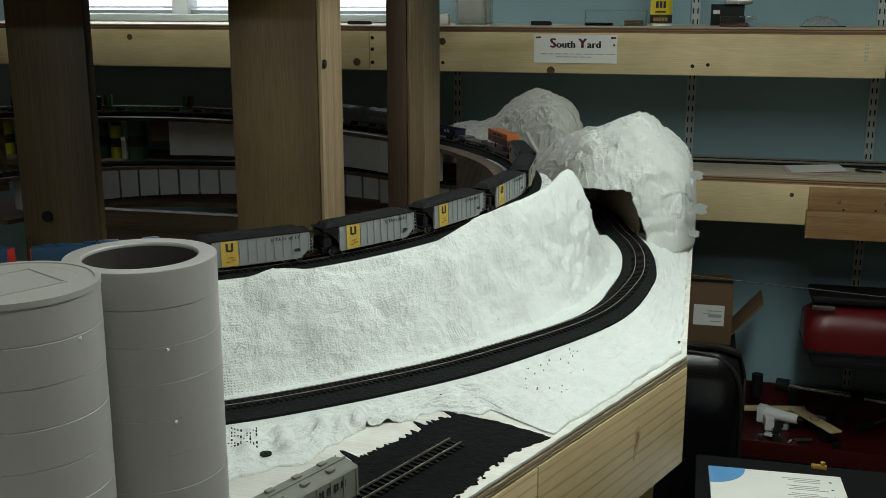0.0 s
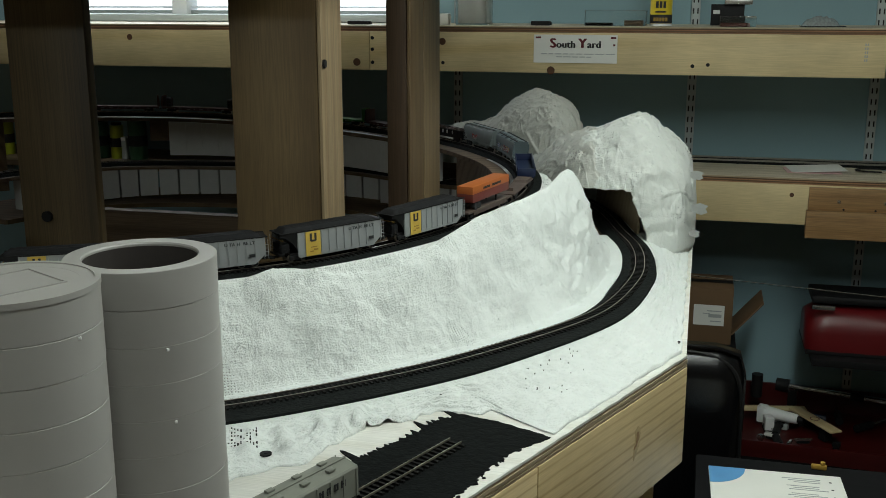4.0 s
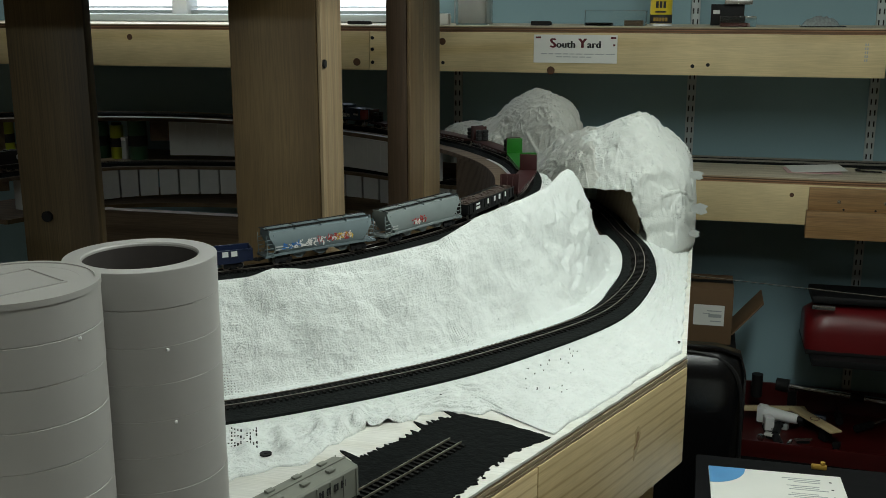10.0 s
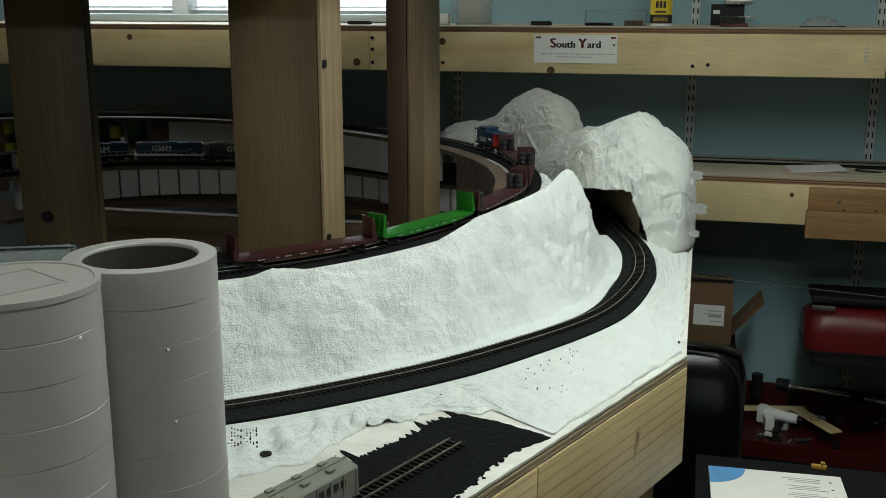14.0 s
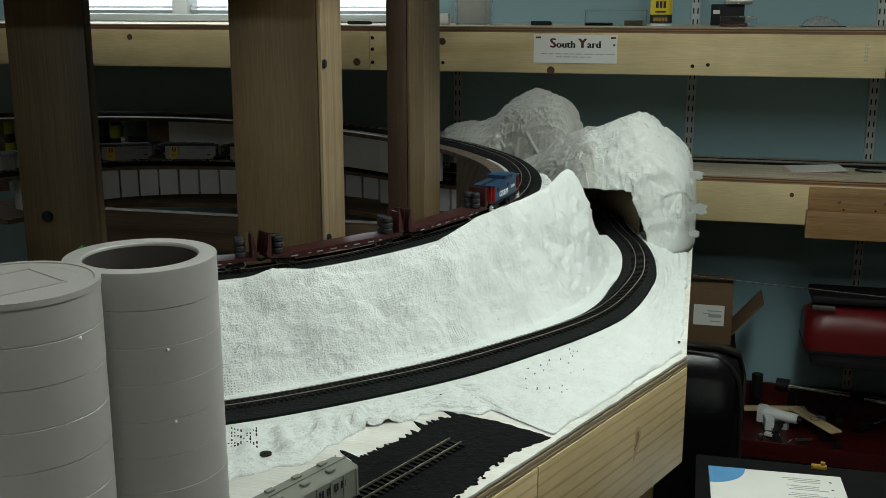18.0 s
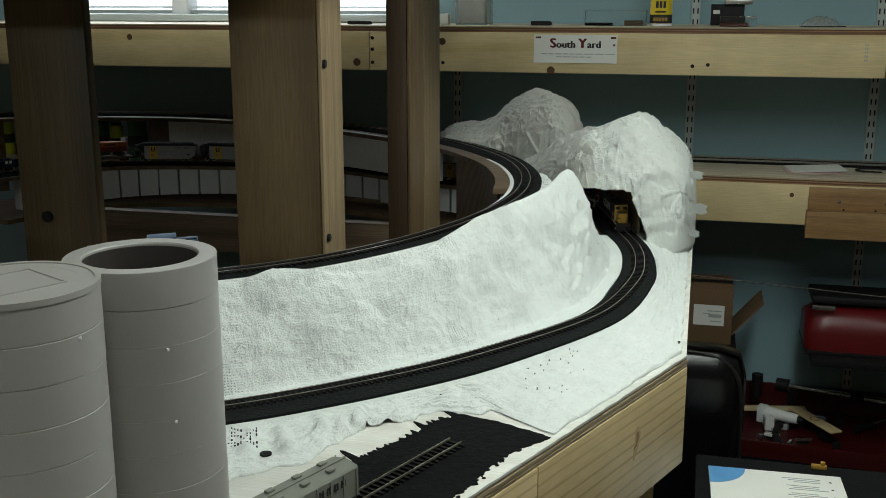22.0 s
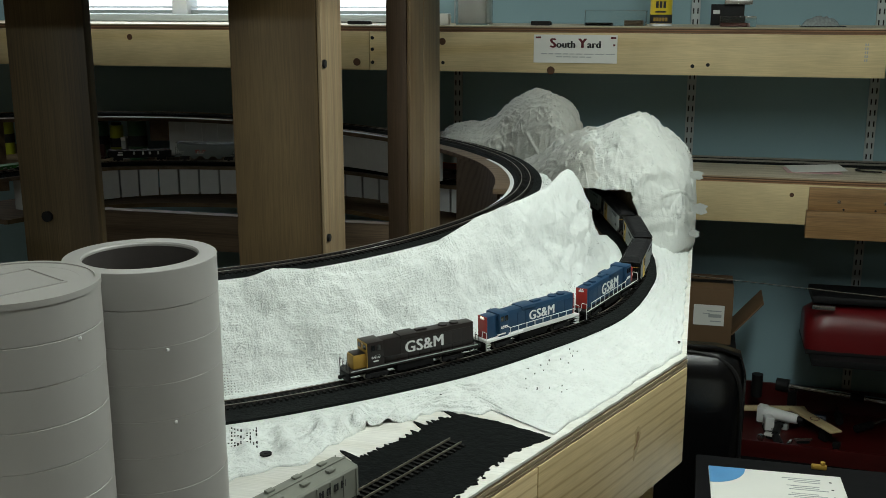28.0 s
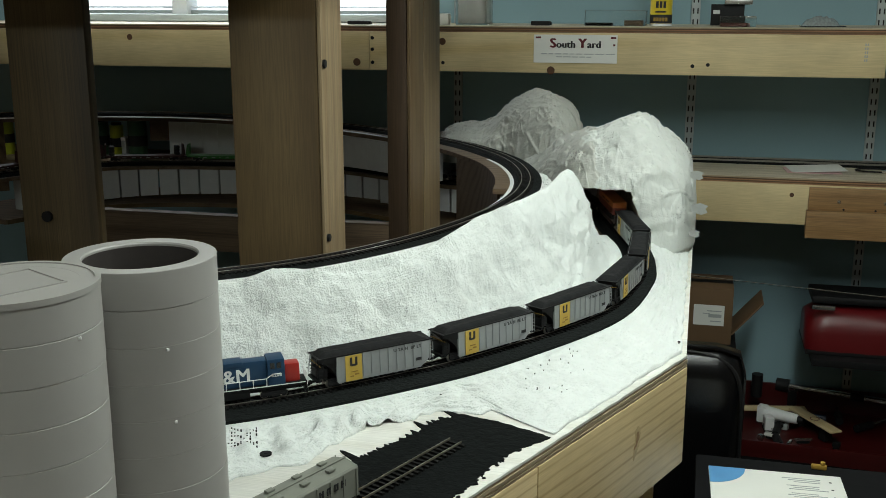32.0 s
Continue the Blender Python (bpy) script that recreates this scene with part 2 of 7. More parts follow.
RED = mat("red_paint", (0.34, 0.020, 0.014), 0.42, vary=0.12, scale=70, bump=0.0)
NOSE_YELLOW = mat("ochre_yellow_paint", (0.33, 0.195, 0.03), 0.5, vary=0.15, scale=80, bump=0.0)
WHITE = mat("white_paint", (0.80, 0.80, 0.79), 0.5, vary=0.04, scale=60, bump=0.0)
LETTER = mat("white_lettering", (0.74, 0.75, 0.74), 0.5, vary=0.03, scale=60, bump=0.0)
BLUE_GON = mat("navy_blue_paint", (0.008, 0.016, 0.052), 0.45, vary=0.15, scale=70, bump=0.0)
GREY_CAR = mat("light_grey_car_paint", (0.21, 0.245, 0.245), 0.5, vary=0.09, scale=50, bump=0.0)
GREY_CAR_B = mat("blue_grey_car_paint", (0.15, 0.195, 0.21), 0.5, vary=0.09, scale=50, bump=0.0)
FREIGHT_RED = mat("oxide_red_paint", (0.042, 0.009, 0.009), 0.5, vary=0.15, scale=70, bump=0.0)
GREEN = mat("bright_green_paint", (0.010, 0.145, 0.008), 0.45, vary=0.1, scale=70, bump=0.0)
ORANGE = mat("orange_trailer_paint", (0.42, 0.115, 0.024), 0.5, vary=0.07, scale=60, bump=0.0)
BRICK_RED = mat("brick_red_trailer_paint", (0.15, 0.028, 0.020), 0.5, vary=0.1, scale=60, bump=0.0)
RUSTY = mat("rusty_brown_flatcar", (0.085, 0.06, 0.05), 0.65, vary=0.25, scale=90, bump=0.1)
RUBBER = mat("black_rubber", (0.016, 0.017, 0.018), 0.7, vary=0.2, scale=120, bump=0.1)
DARK_GLASS = mat("dark_window_glass", (0.008, 0.009, 0.01), 0.12, vary=0.0, bump=0.0)
HOPPER_OLIVE = mat("olive_grey_hopper_paint", (0.20, 0.205, 0.175), 0.5, vary=0.08, scale=50, bump=0.0)
STEEL = mat("bright_steel", (0.62, 0.62, 0.60), 0.25, 0.95, vary=0.08, scale=60, bump=0.0)
STANDARD_GREY = mat("grey_enamel_standard", (0.46, 0.50, 0.50), 0.45, 0.1, vary=0.06, scale=60, bump=0.0)
CARDBOARD = mat("brown_cardboard", (0.15, 0.088, 0.043), 0.8, vary=0.1, scale=20, bump=0.1)
PAPER = mat("white_paper", (0.76, 0.76, 0.72), 0.7, vary=0.03, scale=10, bump=0.0)
PAPER_PINK = mat("pink_paper", (0.66, 0.42, 0.42), 0.7, vary=0.05, scale=10, bump=0.0)
PAPER_BLUE = mat("blue_print", (0.10, 0.30, 0.58), 0.6, vary=0.1, scale=20, bump=0.0)
INK = mat("black_print", (0.02, 0.02, 0.022), 0.6, vary=0.1, bump=0.0)
INK_GREY = mat("grey_print", (0.40, 0.42, 0.42), 0.6, vary=0.1, bump=0.0)
INK_SOFT = mat("faded_black_print", (0.05, 0.055, 0.058), 0.6, vary=0.3, scale=300, bump=0.0)
INK_RED = mat("maroon_print", (0.11, 0.010, 0.016), 0.6, vary=0.1, bump=0.0)
TOOL_RED = mat("red_tool_enamel", (0.050, 0.003, 0.003), 0.35, vary=0.18, scale=25, bump=0.05)
BAG_RED = mat("red_nylon", (0.125, 0.005, 0.007), 0.38, vary=0.15, scale=18, bump=0.2)
CLEAR = glass("clear_plastic", (0.93, 0.95, 0.95), 0.12)
PANE = glass("window_glass", (0.96, 0.98, 0.98), 0.0)
BRIGHT_YELLOW = mat("bright_yellow_label", (0.80, 0.60, 0.03), 0.4, vary=0.05, bump=0.0)
LIME = mat("lime_can_paint", (0.33, 0.38, 0.02), 0.4, vary=0.1, bump=0.0)
CAN_GREEN = mat("dark_green_plastic", (0.01, 0.05, 0.02), 0.4, vary=0.1, bump=0.0)
MASKING = mat("grey_gauze_scrap", (0.55, 0.57, 0.55), 0.8, vary=0.08, scale=60, bump=0.2)
HOLLOW_SHADE = mat("dark_hollow_brown", (0.035, 0.028, 0.025), 0.8, vary=0.15, bump=0.1)
KNOT_PALE = mat("pale_knot_ring", (0.52, 0.38, 0.185), 0.45, vary=0.3, scale=60, bump=0.0)
KNOT = mat("dark_knot", (0.10, 0.045, 0.02), 0.5, vary=0.4, scale=120, bump=0.1)
BLACK_PAINT = mat("brushed_black_paint", (0.0046, 0.0056, 0.0056), 0.8, vary=0.9, scale=120, bump=1.0, fine=330, spec=0.09)
GRAFFITI = [mat("graffiti_" + n, c, 0.5, vary=0.1, bump=0.0) for n, c in
            (("blue", (0.03, 0.16, 0.48)), ("white", (0.72, 0.72, 0.7)), ("red", (0.42, 0.03, 0.03)), ("yellow", (0.7, 0.5, 0.05)))]
DAY = glow("overcast_daylight", (0.92, 0.97, 1.0), 1.6)
TUBE = glow("fluorescent_tube", (0.95, 1.0, 0.93), 2.0)
HEADLIGHT = glow("lit_headlight", (1.0, 0.9, 0.65), 3.0)

# ---- building helpers ----


def mesh_of(bm, name, smooth=False):
    me = bpy.data.meshes.new(name)
    bmesh.ops.recalc_face_normals(bm, faces=bm.faces)
    bm.to_mesh(me)
    bm.free()
    me.polygons.foreach_set("use_smooth", [True] * len(me.polygons))
    if not smooth:
        me.set_sharp_from_angle(angle=radians(32))
    return me


def part(name, bm, material, parent=None, label="", smooth=False, at=None):
    me = bm if isinstance(bm, bpy.types.Mesh) else mesh_of(bm, name, smooth)
    if not me.materials:
        me.materials.append(material)
    ob = new(name, me)
    if parent is not None:
        ob.parent = parent
    if at is not None:
        ob.matrix_basis = at
    return tagged(ob, label) if label else ob


def thing(name, label, category, m=None, group="", kind=""):
    ob = new(name)
    ob.empty_display_size = 0.05
    if m is not None:
        ob.matrix_world = m
    return tagged(ob, label, category, group, kind)


def add_box(bm, c, s, bevel=0.0, rz=0.0, m=None):
    mat4 = Matrix.Translation(c) @ Matrix.Rotation(radians(rz), 4, "Z") @ Matrix.Diagonal((*s, 1))
    if m is not None:
        mat4 = m @ mat4
    vs = bmesh.ops.create_cube(bm, size=1.0, matrix=mat4)["verts"]
    if bevel:
        es = list({e for v in vs for e in v.link_edges})
        bmesh.ops.bevel(bm, geom=es, offset=bevel, segments=2, affect="EDGES", profile=0.6)
    return bm


def box(c, s, bevel=0.0, rz=0.0):
    return add_box(bmesh.new(), c, s, bevel, rz)


def boxes(items, bevel=0.0):
    bm = bmesh.new()
    for c, s in items:
        add_box(bm, c, s, bevel)
    return bm


def add_cyl(bm, a, b, r, seg=10, r2=None, caps=True):
    a, b = Vector(a), Vector(b)
    d = b - a
    m = Matrix.Translation((a + b) / 2) @ d.to_track_quat("Z", "Y").to_matrix().to_4x4()
    bmesh.ops.create_cone(bm, cap_ends=caps, segments=seg, radius1=r, radius2=r if r2 is None else r2, depth=d.length, matrix=m)
    return bm


def cyl(a, b, r, seg=12, r2=None):
    return add_cyl(bmesh.new(), a, b, r, seg, r2)


def tube(points, r, seg=6):
    bm = bmesh.new()
    for a, b in zip(points, points[1:]):
        add_cyl(bm, a, b, r, seg)
    return bm


def prism(outline, z0, z1):
    """A slab over a flat outline of (x, y)."""
    bm = bmesh.new()
    lo = [bm.verts.new((x, y, z0)) for x, y in outline]
    hi = [bm.verts.new((x, y, z1)) for x, y in outline]
    bm.faces.new(hi)
    bm.faces.new(lo[::-1])
    for i in range(len(lo)):
        j = (i + 1) % len(lo)
        bm.faces.new((lo[i], lo[j], hi[j], hi[i]))
    return bm


def sweep_y(profile, y0, y1):
    """A slab with an outline of (x, z), drawn out along y."""
    bm = prism(profile, y0, y1)
    for v in bm.verts:
        v.co = Vector((v.co.x, v.co.z, v.co.y))
    return bm


def prism_yz(outline, x0, x1):
    """A slab with an outline of (y, z), drawn out along x."""
    bm = prism(outline, x0, x1)
    for v in bm.verts:
        v.co = Vector((v.co.z, v.co.x, v.co.y))
    return bm


def bmesh_ring(r1, r0, z0, z1, seg=48):
    """A flat ring between two radii and two heights."""
    bm, rings = bmesh.new(), []
    for r, z in ((r0, z0), (r1, z0), (r1, z1), (r0, z1)):
        rings.append([bm.verts.new((r * math.cos(2 * math.pi * k / seg), r * math.sin(2 * math.pi * k / seg), z)) for k in range(seg)])
    for a, b in zip(rings, rings[1:] + rings[:1]):
        for k in range(seg):
            bm.faces.new((a[k], a[(k + 1) % seg], b[(k + 1) % seg], b[k]))
    return bm


def lettering(text, size, depth=0.0003, bold=0.028):
    """Bold letters: three prints side by side, each a hair prouder than the last."""
    cu = bpy.data.curves.new("lettering", "FONT")
    cu.body, cu.size, cu.extrude, cu.align_x, cu.resolution_u, cu.space_character = text, size, depth, "CENTER", 3, 1.06
    ob = new("lettering", cu)
    bpy.context.view_layer.update()
    me = bpy.data.meshes.new_from_object(ob.evaluated_get(bpy.context.evaluated_depsgraph_get()))
    bpy.data.objects.remove(ob)
    bm = bmesh.new()
    for k in (-1, 0, 1):
        n = len(bm.verts)
        bm.from_mesh(me)
        bm.verts.ensure_lookup_table()
        for v in bm.verts[n:]:
            v.co += Vector((k * bold * size, (k % 2) * bold * 0.4 * size, k * 0.00006))
    bm.to_mesh(me)
    bm.free()
    return me


def fbm(p, s, octaves=4):
    return noise.fractal(Vector(p) * s, 0.9, 2.1, octaves)


def smooth01(t):
    t = min(1.0, max(0.0, t))
    return t * t * (3 - 2 * t)


# ---- the railway line: control points of the track's centre, from the top of the spiral to its foot ----
def arc_points(cx, cy, r, a0, a1, n, z0, dz):
    return [(cx + r * math.cos(radians(a0 + (a1 - a0) * i / (n - 1))), cy + r * math.sin(radians(a0 + (a1 - a0) * i / (n - 1))), z0 + dz * i) for i in range(n)]


def off_eye(x, y, z, k):
    return (x * k, y * k, EYE.z + (z - EYE.z) * k)


LINE = arc_points(-1.25, 1.93, 0.82, 280, 140, 6, 1.335, -0.0105)
LINE += [off_eye(*p) for p in ((-1.557, 2.564, 1.285, 1.045), (-1.264, 2.642, 1.277, 1.05), (-0.896, 2.577, 1.268, 1.045), (-0.603, 2.425, 1.26, 1.035),
                               (-0.431, 2.25, 1.254, 1.02), (-0.345, 2.08, 1.249, 1.005))]
LINE += [(-0.313, 1.90, 1.244), (-0.330, 1.725, 1.239), (-0.392, 1.54, 1.235), (-0.490, 1.383, 1.230), (-0.617, 1.268, 1.226)]
LINE += [(-0.80, 1.170, 1.220), (-1.02, 1.125, 1.214), (-1.26, 1.16, 1.207), (-1.48, 1.28, 1.199), (-1.64, 1.47, 1.191), (-1.725, 1.70, 1.183),
         (-1.735, 1.95, 1.174), (-1.69, 2.20, 1.166), (-1.61, 2.42, 1.159)]
LINE += [off_eye(*p) for p in ((-1.42, 2.465, 1.169, 1.045), (-1.18, 2.54, 1.165, 1.05), (-0.898, 2.576, 1.160, 1.05), (-0.60, 2.475, 1.1525, 1.05))]
LINE += [(-0.46, 2.54, 1.138), (-0.30, 2.455, 1.134), (-0.205, 2.295, 1.129), (-0.145, 2.12, 1.122), (-0.109, 2.01, 1.119), (-0.093, 1.90, 1.116),
         (-0.096, 1.77, 1.1125), (-0.140, 1.582, 1.108), (-0.25, 1.413, 1.103), (-0.377, 1.272, 1.098), (-0.562, 1.126, 1.092)]
LINE += [(-0.74, 1.06, 1.087), (-0.94, 1.03, 1.082), (-1.16, 1.06, 1.077), (-1.36, 1.14, 1.072), (-1.53, 1.27, 1.067)]


def spline(points, n=24):
    q = np.array(points)
    q = np.vstack([2 * q[0] - q[1], q, 2 * q[-1] - q[-2]])
    out = []
    for i in range(1, len(q) - 2):
        a, b, c, d = q[i - 1:i + 3]
        for k in range(n):
            t = k / n
            out.append(0.5 * (2 * b + (c - a) * t + (2 * a - 5 * b + 4 * c - d) * t * t + (3 * b - a - 3 * c + d) * t ** 3))
    out.append(q[-2])
    return np.array(out)


WAY = spline(LINE)
RUN = np.concatenate([[0], np.cumsum(np.linalg.norm(np.diff(WAY[:, :2], axis=0), axis=1))])


def on_line(s):
    return Vector([float(np.interp(s, RUN, WAY[:, i])) for i in range(3)])


def heading(s, h=0.01):
    d = on_line(s + h) - on_line(s - h)
    return d.normalized()


def beside(s, off, dz=0.0):
    """A point off metres to the left of the line (outwards from the spiral)."""
    d = heading(s)
    n = Vector((-d.y, d.x, 0)).normalized()
    return on_line(s) + n * off + Vector((0, 0, dz))


def ribbon(s0, s1, profile, step=0.02):
    """A closed profile of (offset, height) drawn along the line."""
    bm = bmesh.new()
    n = max(2, int((s1 - s0) / step))
    rows = []
    for i in range(n + 1):
        s = s0 + (s1 - s0) * i / n
        rows.append([bm.verts.new(beside(s, o, z)) for o, z in profile])
    k = len(profile)
    for a, b in zip(rows, rows[1:]):
        for i in range(k):
            bm.faces.new((a[i], a[(i + 1) % k], b[(i + 1) % k], b[i]))
    bm.faces.new(rows[0])
    bm.faces.new(rows[-1][::-1])
    return bm


def drop_ribbon(s0, s1, o0, o1, dz, z_low, step=0.025):
    """A wall under the line, from dz below the rails down to the level z_low."""
    bm = bmesh.new()
    n = max(1, int((s1 - s0) / step))
    rows = []
    for i in range(n + 1):
        s = s0 + (s1 - s0) * i / n
        a, b = beside(s, o0, dz), beside(s, o1, dz)
        rows.append([bm.verts.new(a), bm.verts.new(b), bm.verts.new((b.x, b.y, z_low)), bm.verts.new((a.x, a.y, z_low))])
    for a, b in zip(rows, rows[1:]):
        for i in range(4):
            bm.faces.new((a[i], a[(i + 1) % 4], b[(i + 1) % 4], b[i]))
    bm.faces.new(rows[0])
    bm.faces.new(rows[-1][::-1])
    return bm

# ---- the room ----
WALL_Y, SHELF_Y = 3.27, 2.93
X0, X1, Y0 = -3.4, 2.6, -2.2
tagged(part("floor", box((-0.4, 0.6, -0.05), (6.2, 5.9, 0.1)), CARPET), "worn grey-brown carpet on the basement floor", "floor", kind="structure")
tagged(part("ceiling", box((-0.4, 0.6, 2.46), (6.2, 5.9, 0.1)), CEIL), "plain white painted ceiling", "ceiling", kind="structure")
WIN = (-2.27, -0.89, 1.515, 2.12)
bm = boxes([(((X0 + WIN[0]) / 2, WALL_Y + 0.06, 1.2), (WIN[0] - X0, 0.12, 2.42)),
            (((X1 + WIN[1]) / 2, WALL_Y + 0.06, 1.2), (X1 - WIN[1], 0.12, 2.42)),
            (((WIN[0] + WIN[1]) / 2, WALL_Y + 0.06, WIN[2] / 2), (WIN[1] - WIN[0], 0.12, WIN[2])),
            (((WIN[0] + WIN[1]) / 2, WALL_Y + 0.06, (WIN[3] + 2.41) / 2), (WIN[1] - WIN[0], 0.12, 2.41 - WIN[3]))])
tagged(part("wall_north", bm, WALL), "pale blue painted wall behind the shelves", "wall", kind="structure")
# three walls out of view, their brown picked to set the bounced light
tagged(part("wall_south", box((-0.4, Y0 - 0.06, 1.2), (6.2, 0.12, 2.42)), UNSEEN_WALL), "unseen brown wall, its tone chosen for the bounced light", "wall", kind="structure")
tagged(part("wall_east", box((X1 + 0.06, 0.6, 1.2), (0.12, 5.9, 2.42)), UNSEEN_WALL), "unseen brown wall, its tone chosen for the bounced light", "wall", kind="structure")
tagged(part("wall_west", box((X0 - 0.06, 0.6, 1.2), (0.12, 5.9, 2.42)), UNSEEN_WALL), "unseen brown wall, its tone chosen for the bounced light", "wall", kind="structure")

window = thing("window_1", "white window with lowered slatted blinds, bright daylight behind", "window", kind="structure")
part("window_frame", boxes([((WIN[0] + 0.02, 3.30, 1.82), (0.04, 0.07, 0.6)), ((WIN[1] - 0.02, 3.30, 1.82), (0.04, 0.07, 0.6)), ((-1.70, 3.29, 1.82), (0.055, 0.08, 0.6)),
                            ((-1.58, 3.30, 2.10), (1.38, 0.07, 0.04))], 0.003), WHITE, window)
part("window_sill", box((-1.58, 3.26, 1.522), (1.42, 0.10, 0.022), 0.003), STANDARD_GREY, window)
for x0, x1 in ((WIN[0] + 0.045, -1.73), (-1.67, WIN[1] - 0.045)):
    part("pane", box(((x0 + x1) / 2, 3.325, 1.82), (x1 - x0, 0.004, 0.54)), PANE, window).visible_shadow = False
    for i in range(20):
        bm = box((0, 0, 0), (x1 - x0, 0.020, 0.0015))
        part("blind_slat", bm, SLAT, window, at=pose((x0 + x1) / 2, 3.285, 1.556 + i * 0.026, 14))
    part("blind_rail", box(((x0 + x1) / 2, 3.285, 1.540), (x1 - x0, 0.022, 0.012), 0.002), STANDARD_GREY, window)

tagged(part("backdrop", box((-1.58, 4.3, 1.6), (5.0, 0.02, 3.2)), DAY), "bright overcast daylight outside the window", "backdrop", kind="structure")

# ---- wall shelves ----
def shelf(label, z, x0, x1, joints=()):
    ob = thing("wall_shelf", label, "shelf")
    part("shelf_board", box(((x0 + x1) / 2, (SHELF_Y + WALL_Y) / 2, z - 0.008), (x1 - x0, WALL_Y - SHELF_Y - 0.004, 0.016)), PLY_TOP, ob)
    for k, m in enumerate((PLY_EDGE_GREY, PLY_EDGE, PLY_EDGE_RED, PLY_EDGE, PLY_EDGE_RED)):
        part("ply_layer", box(((x0 + x1) / 2, SHELF_Y - 0.004 - 0.0006 * (k % 2), z - 0.0019 - 0.0031 * k), (x1 - x0, 0.006, 0.0030), 0.0003), m, ob, "reddish plywood edge layer")
    stops = [x0, *joints, x1]
    for a, b in zip(stops, stops[1:]):
        part("fascia_board", box(((a + b) / 2, SHELF_Y + 0.0025, z - 0.0165 - 0.055), (b - a - (0.006 if len(joints) > 1 and b == x1 else 0.001), 0.019, 0.110), 0.0015), PINE, ob, "pale pine board with knots")
    return ob


upper = shelf("long pine-fronted plywood shelf on the wall", 1.509, -2.5, 1.6, (-0.936, 0.458))
lower = shelf("long pine-fronted plywood shelf below the upper one", 1.1135, -0.70, 1.6)
low_board = thing("can_shelf", "dark brown board shelf holding paint cans", "shelf")
part("board", box((-1.62, 3.10, 1.066), (1.80, 0.33, 0.018), 0.001), PLY_DARK, low_board)
for x in (-2.4, -1.62, -0.80):
    part("bracket", prism_yz([(3.266, 1.056), (2.97, 1.056), (3.266, 0.94)], x - 0.002, x + 0.002), STANDARD_GREY, low_board)
KNOTS = ((-1.700, 1.470, 0.009), (-0.975, 1.405, 0.011), (-0.720, 1.466, 0.010), (-0.410, 1.390, 0.011), (-1.30, 1.388, 0.004))
for x, z, r in KNOTS:
    part("knot", cyl((x, SHELF_Y - 0.0066, z), (x, SHELF_Y - 0.0076, z), r, 14), KNOT, upper)
for x, z in ((-0.927, 1.474), (-0.927, 1.442), (-0.927, 1.405), (-0.718, 1.407), (-0.028, 1.407), (0.012, 1.411)):
    part("screw_head", cyl((x, SHELF_Y - 0.0066, z), (x, SHELF_Y - 0.0082, z), 0.0052, 10), BLACK, upper)
part("stamped_mark", boxes([((0.405 + dx, SHELF_Y - 0.0072, 1.448 + dz), (0.003, 0.001, 0.006)) for dx in (0, 0.005) for dz in (-0.02, -0.01, 0.0, 0.01, 0.02)]), INK_GREY, upper)
for x, z, r in ((0.252, 1.068, 0.006), (-0.012, 1.080, 0.012)):
    part("knot", cyl((x, SHELF_Y - 0.0066, z), (x, SHELF_Y - 0.0076, z), r, 14), KNOT, lower)

sign = thing("shelf_sign", "white printed card sign fixed to the shelf front", "sign")
part("card", box((-0.344, SHELF_Y - 0.0085, 1.449), (0.229, 0.0016, 0.076)), PAPER, sign)


def on_front(text, size, x, z, m, parent, y=SHELF_Y - 0.0098):
    return part("lettering", lettering(text, size, 0.0003, 0.052), m, parent, at=pose(x, y, z, 90))


for txt, size, x, m in (("S", 0.036, -0.405, INK_RED), ("outh", 0.0265, -0.3695, INK), ("Y", 0.036, -0.324, INK_RED), ("ard", 0.0265, -0.292, INK)):
    on_front(txt, size, x, 1.452, m, sign)
for x, z, w in ((-0.446, 1.4795, 0.014), (-0.240, 1.4795, 0.014), (-0.238, 1.460, 0.006)):
    part("small_print", box((x, SHELF_Y - 0.0096, z), (w, 0.0006, 0.005)), INK_RED, sign)
random.seed(4)
for z, x0, x1 in ((1.4355, -0.437, -0.252), (1.4275, -0.396, -0.296)):
    x = x0
    while x < x1:
        w = random.uniform(0.012, 0.028)
        part("small_print", box((x + w / 2, SHELF_Y - 0.0096, z), (w, 0.0006, 0.0024)), INK_GREY, sign)
        x += w + 0.004

# slotted uprights on the wall
first = thing("shelf_upright", "grey slotted steel shelf upright screwed to the wall", "shelf upright", group="slotted shelf uprights")
part("channel", boxes([((0, -0.0105, 0), (0.026, 0.002, 2.1)), ((-0.012, -0.006, 0), (0.002, 0.011, 2.1)), ((0.012, -0.006, 0), (0.002, 0.011, 2.1))]), STANDARD_GREY, first)
for col in (-0.0062, 0.0062):
    part("slot_row", boxes([((col, -0.0117, -1.0 + 0.032 * i), (0.0038, 0.001, 0.016)) for i in range(63)]), BLACK, first)
first.matrix_world = pose(-0.752, WALL_Y, 1.3)
for x in (-0.030, 0.486):
    copy_thing(first, pose(x, WALL_Y, 1.3))

# dividing strip of the wall's rear trim on the lower shelf: track along the wall
yard = thing("yard_track", "dark model track laid along the shelf against the wall", "track")
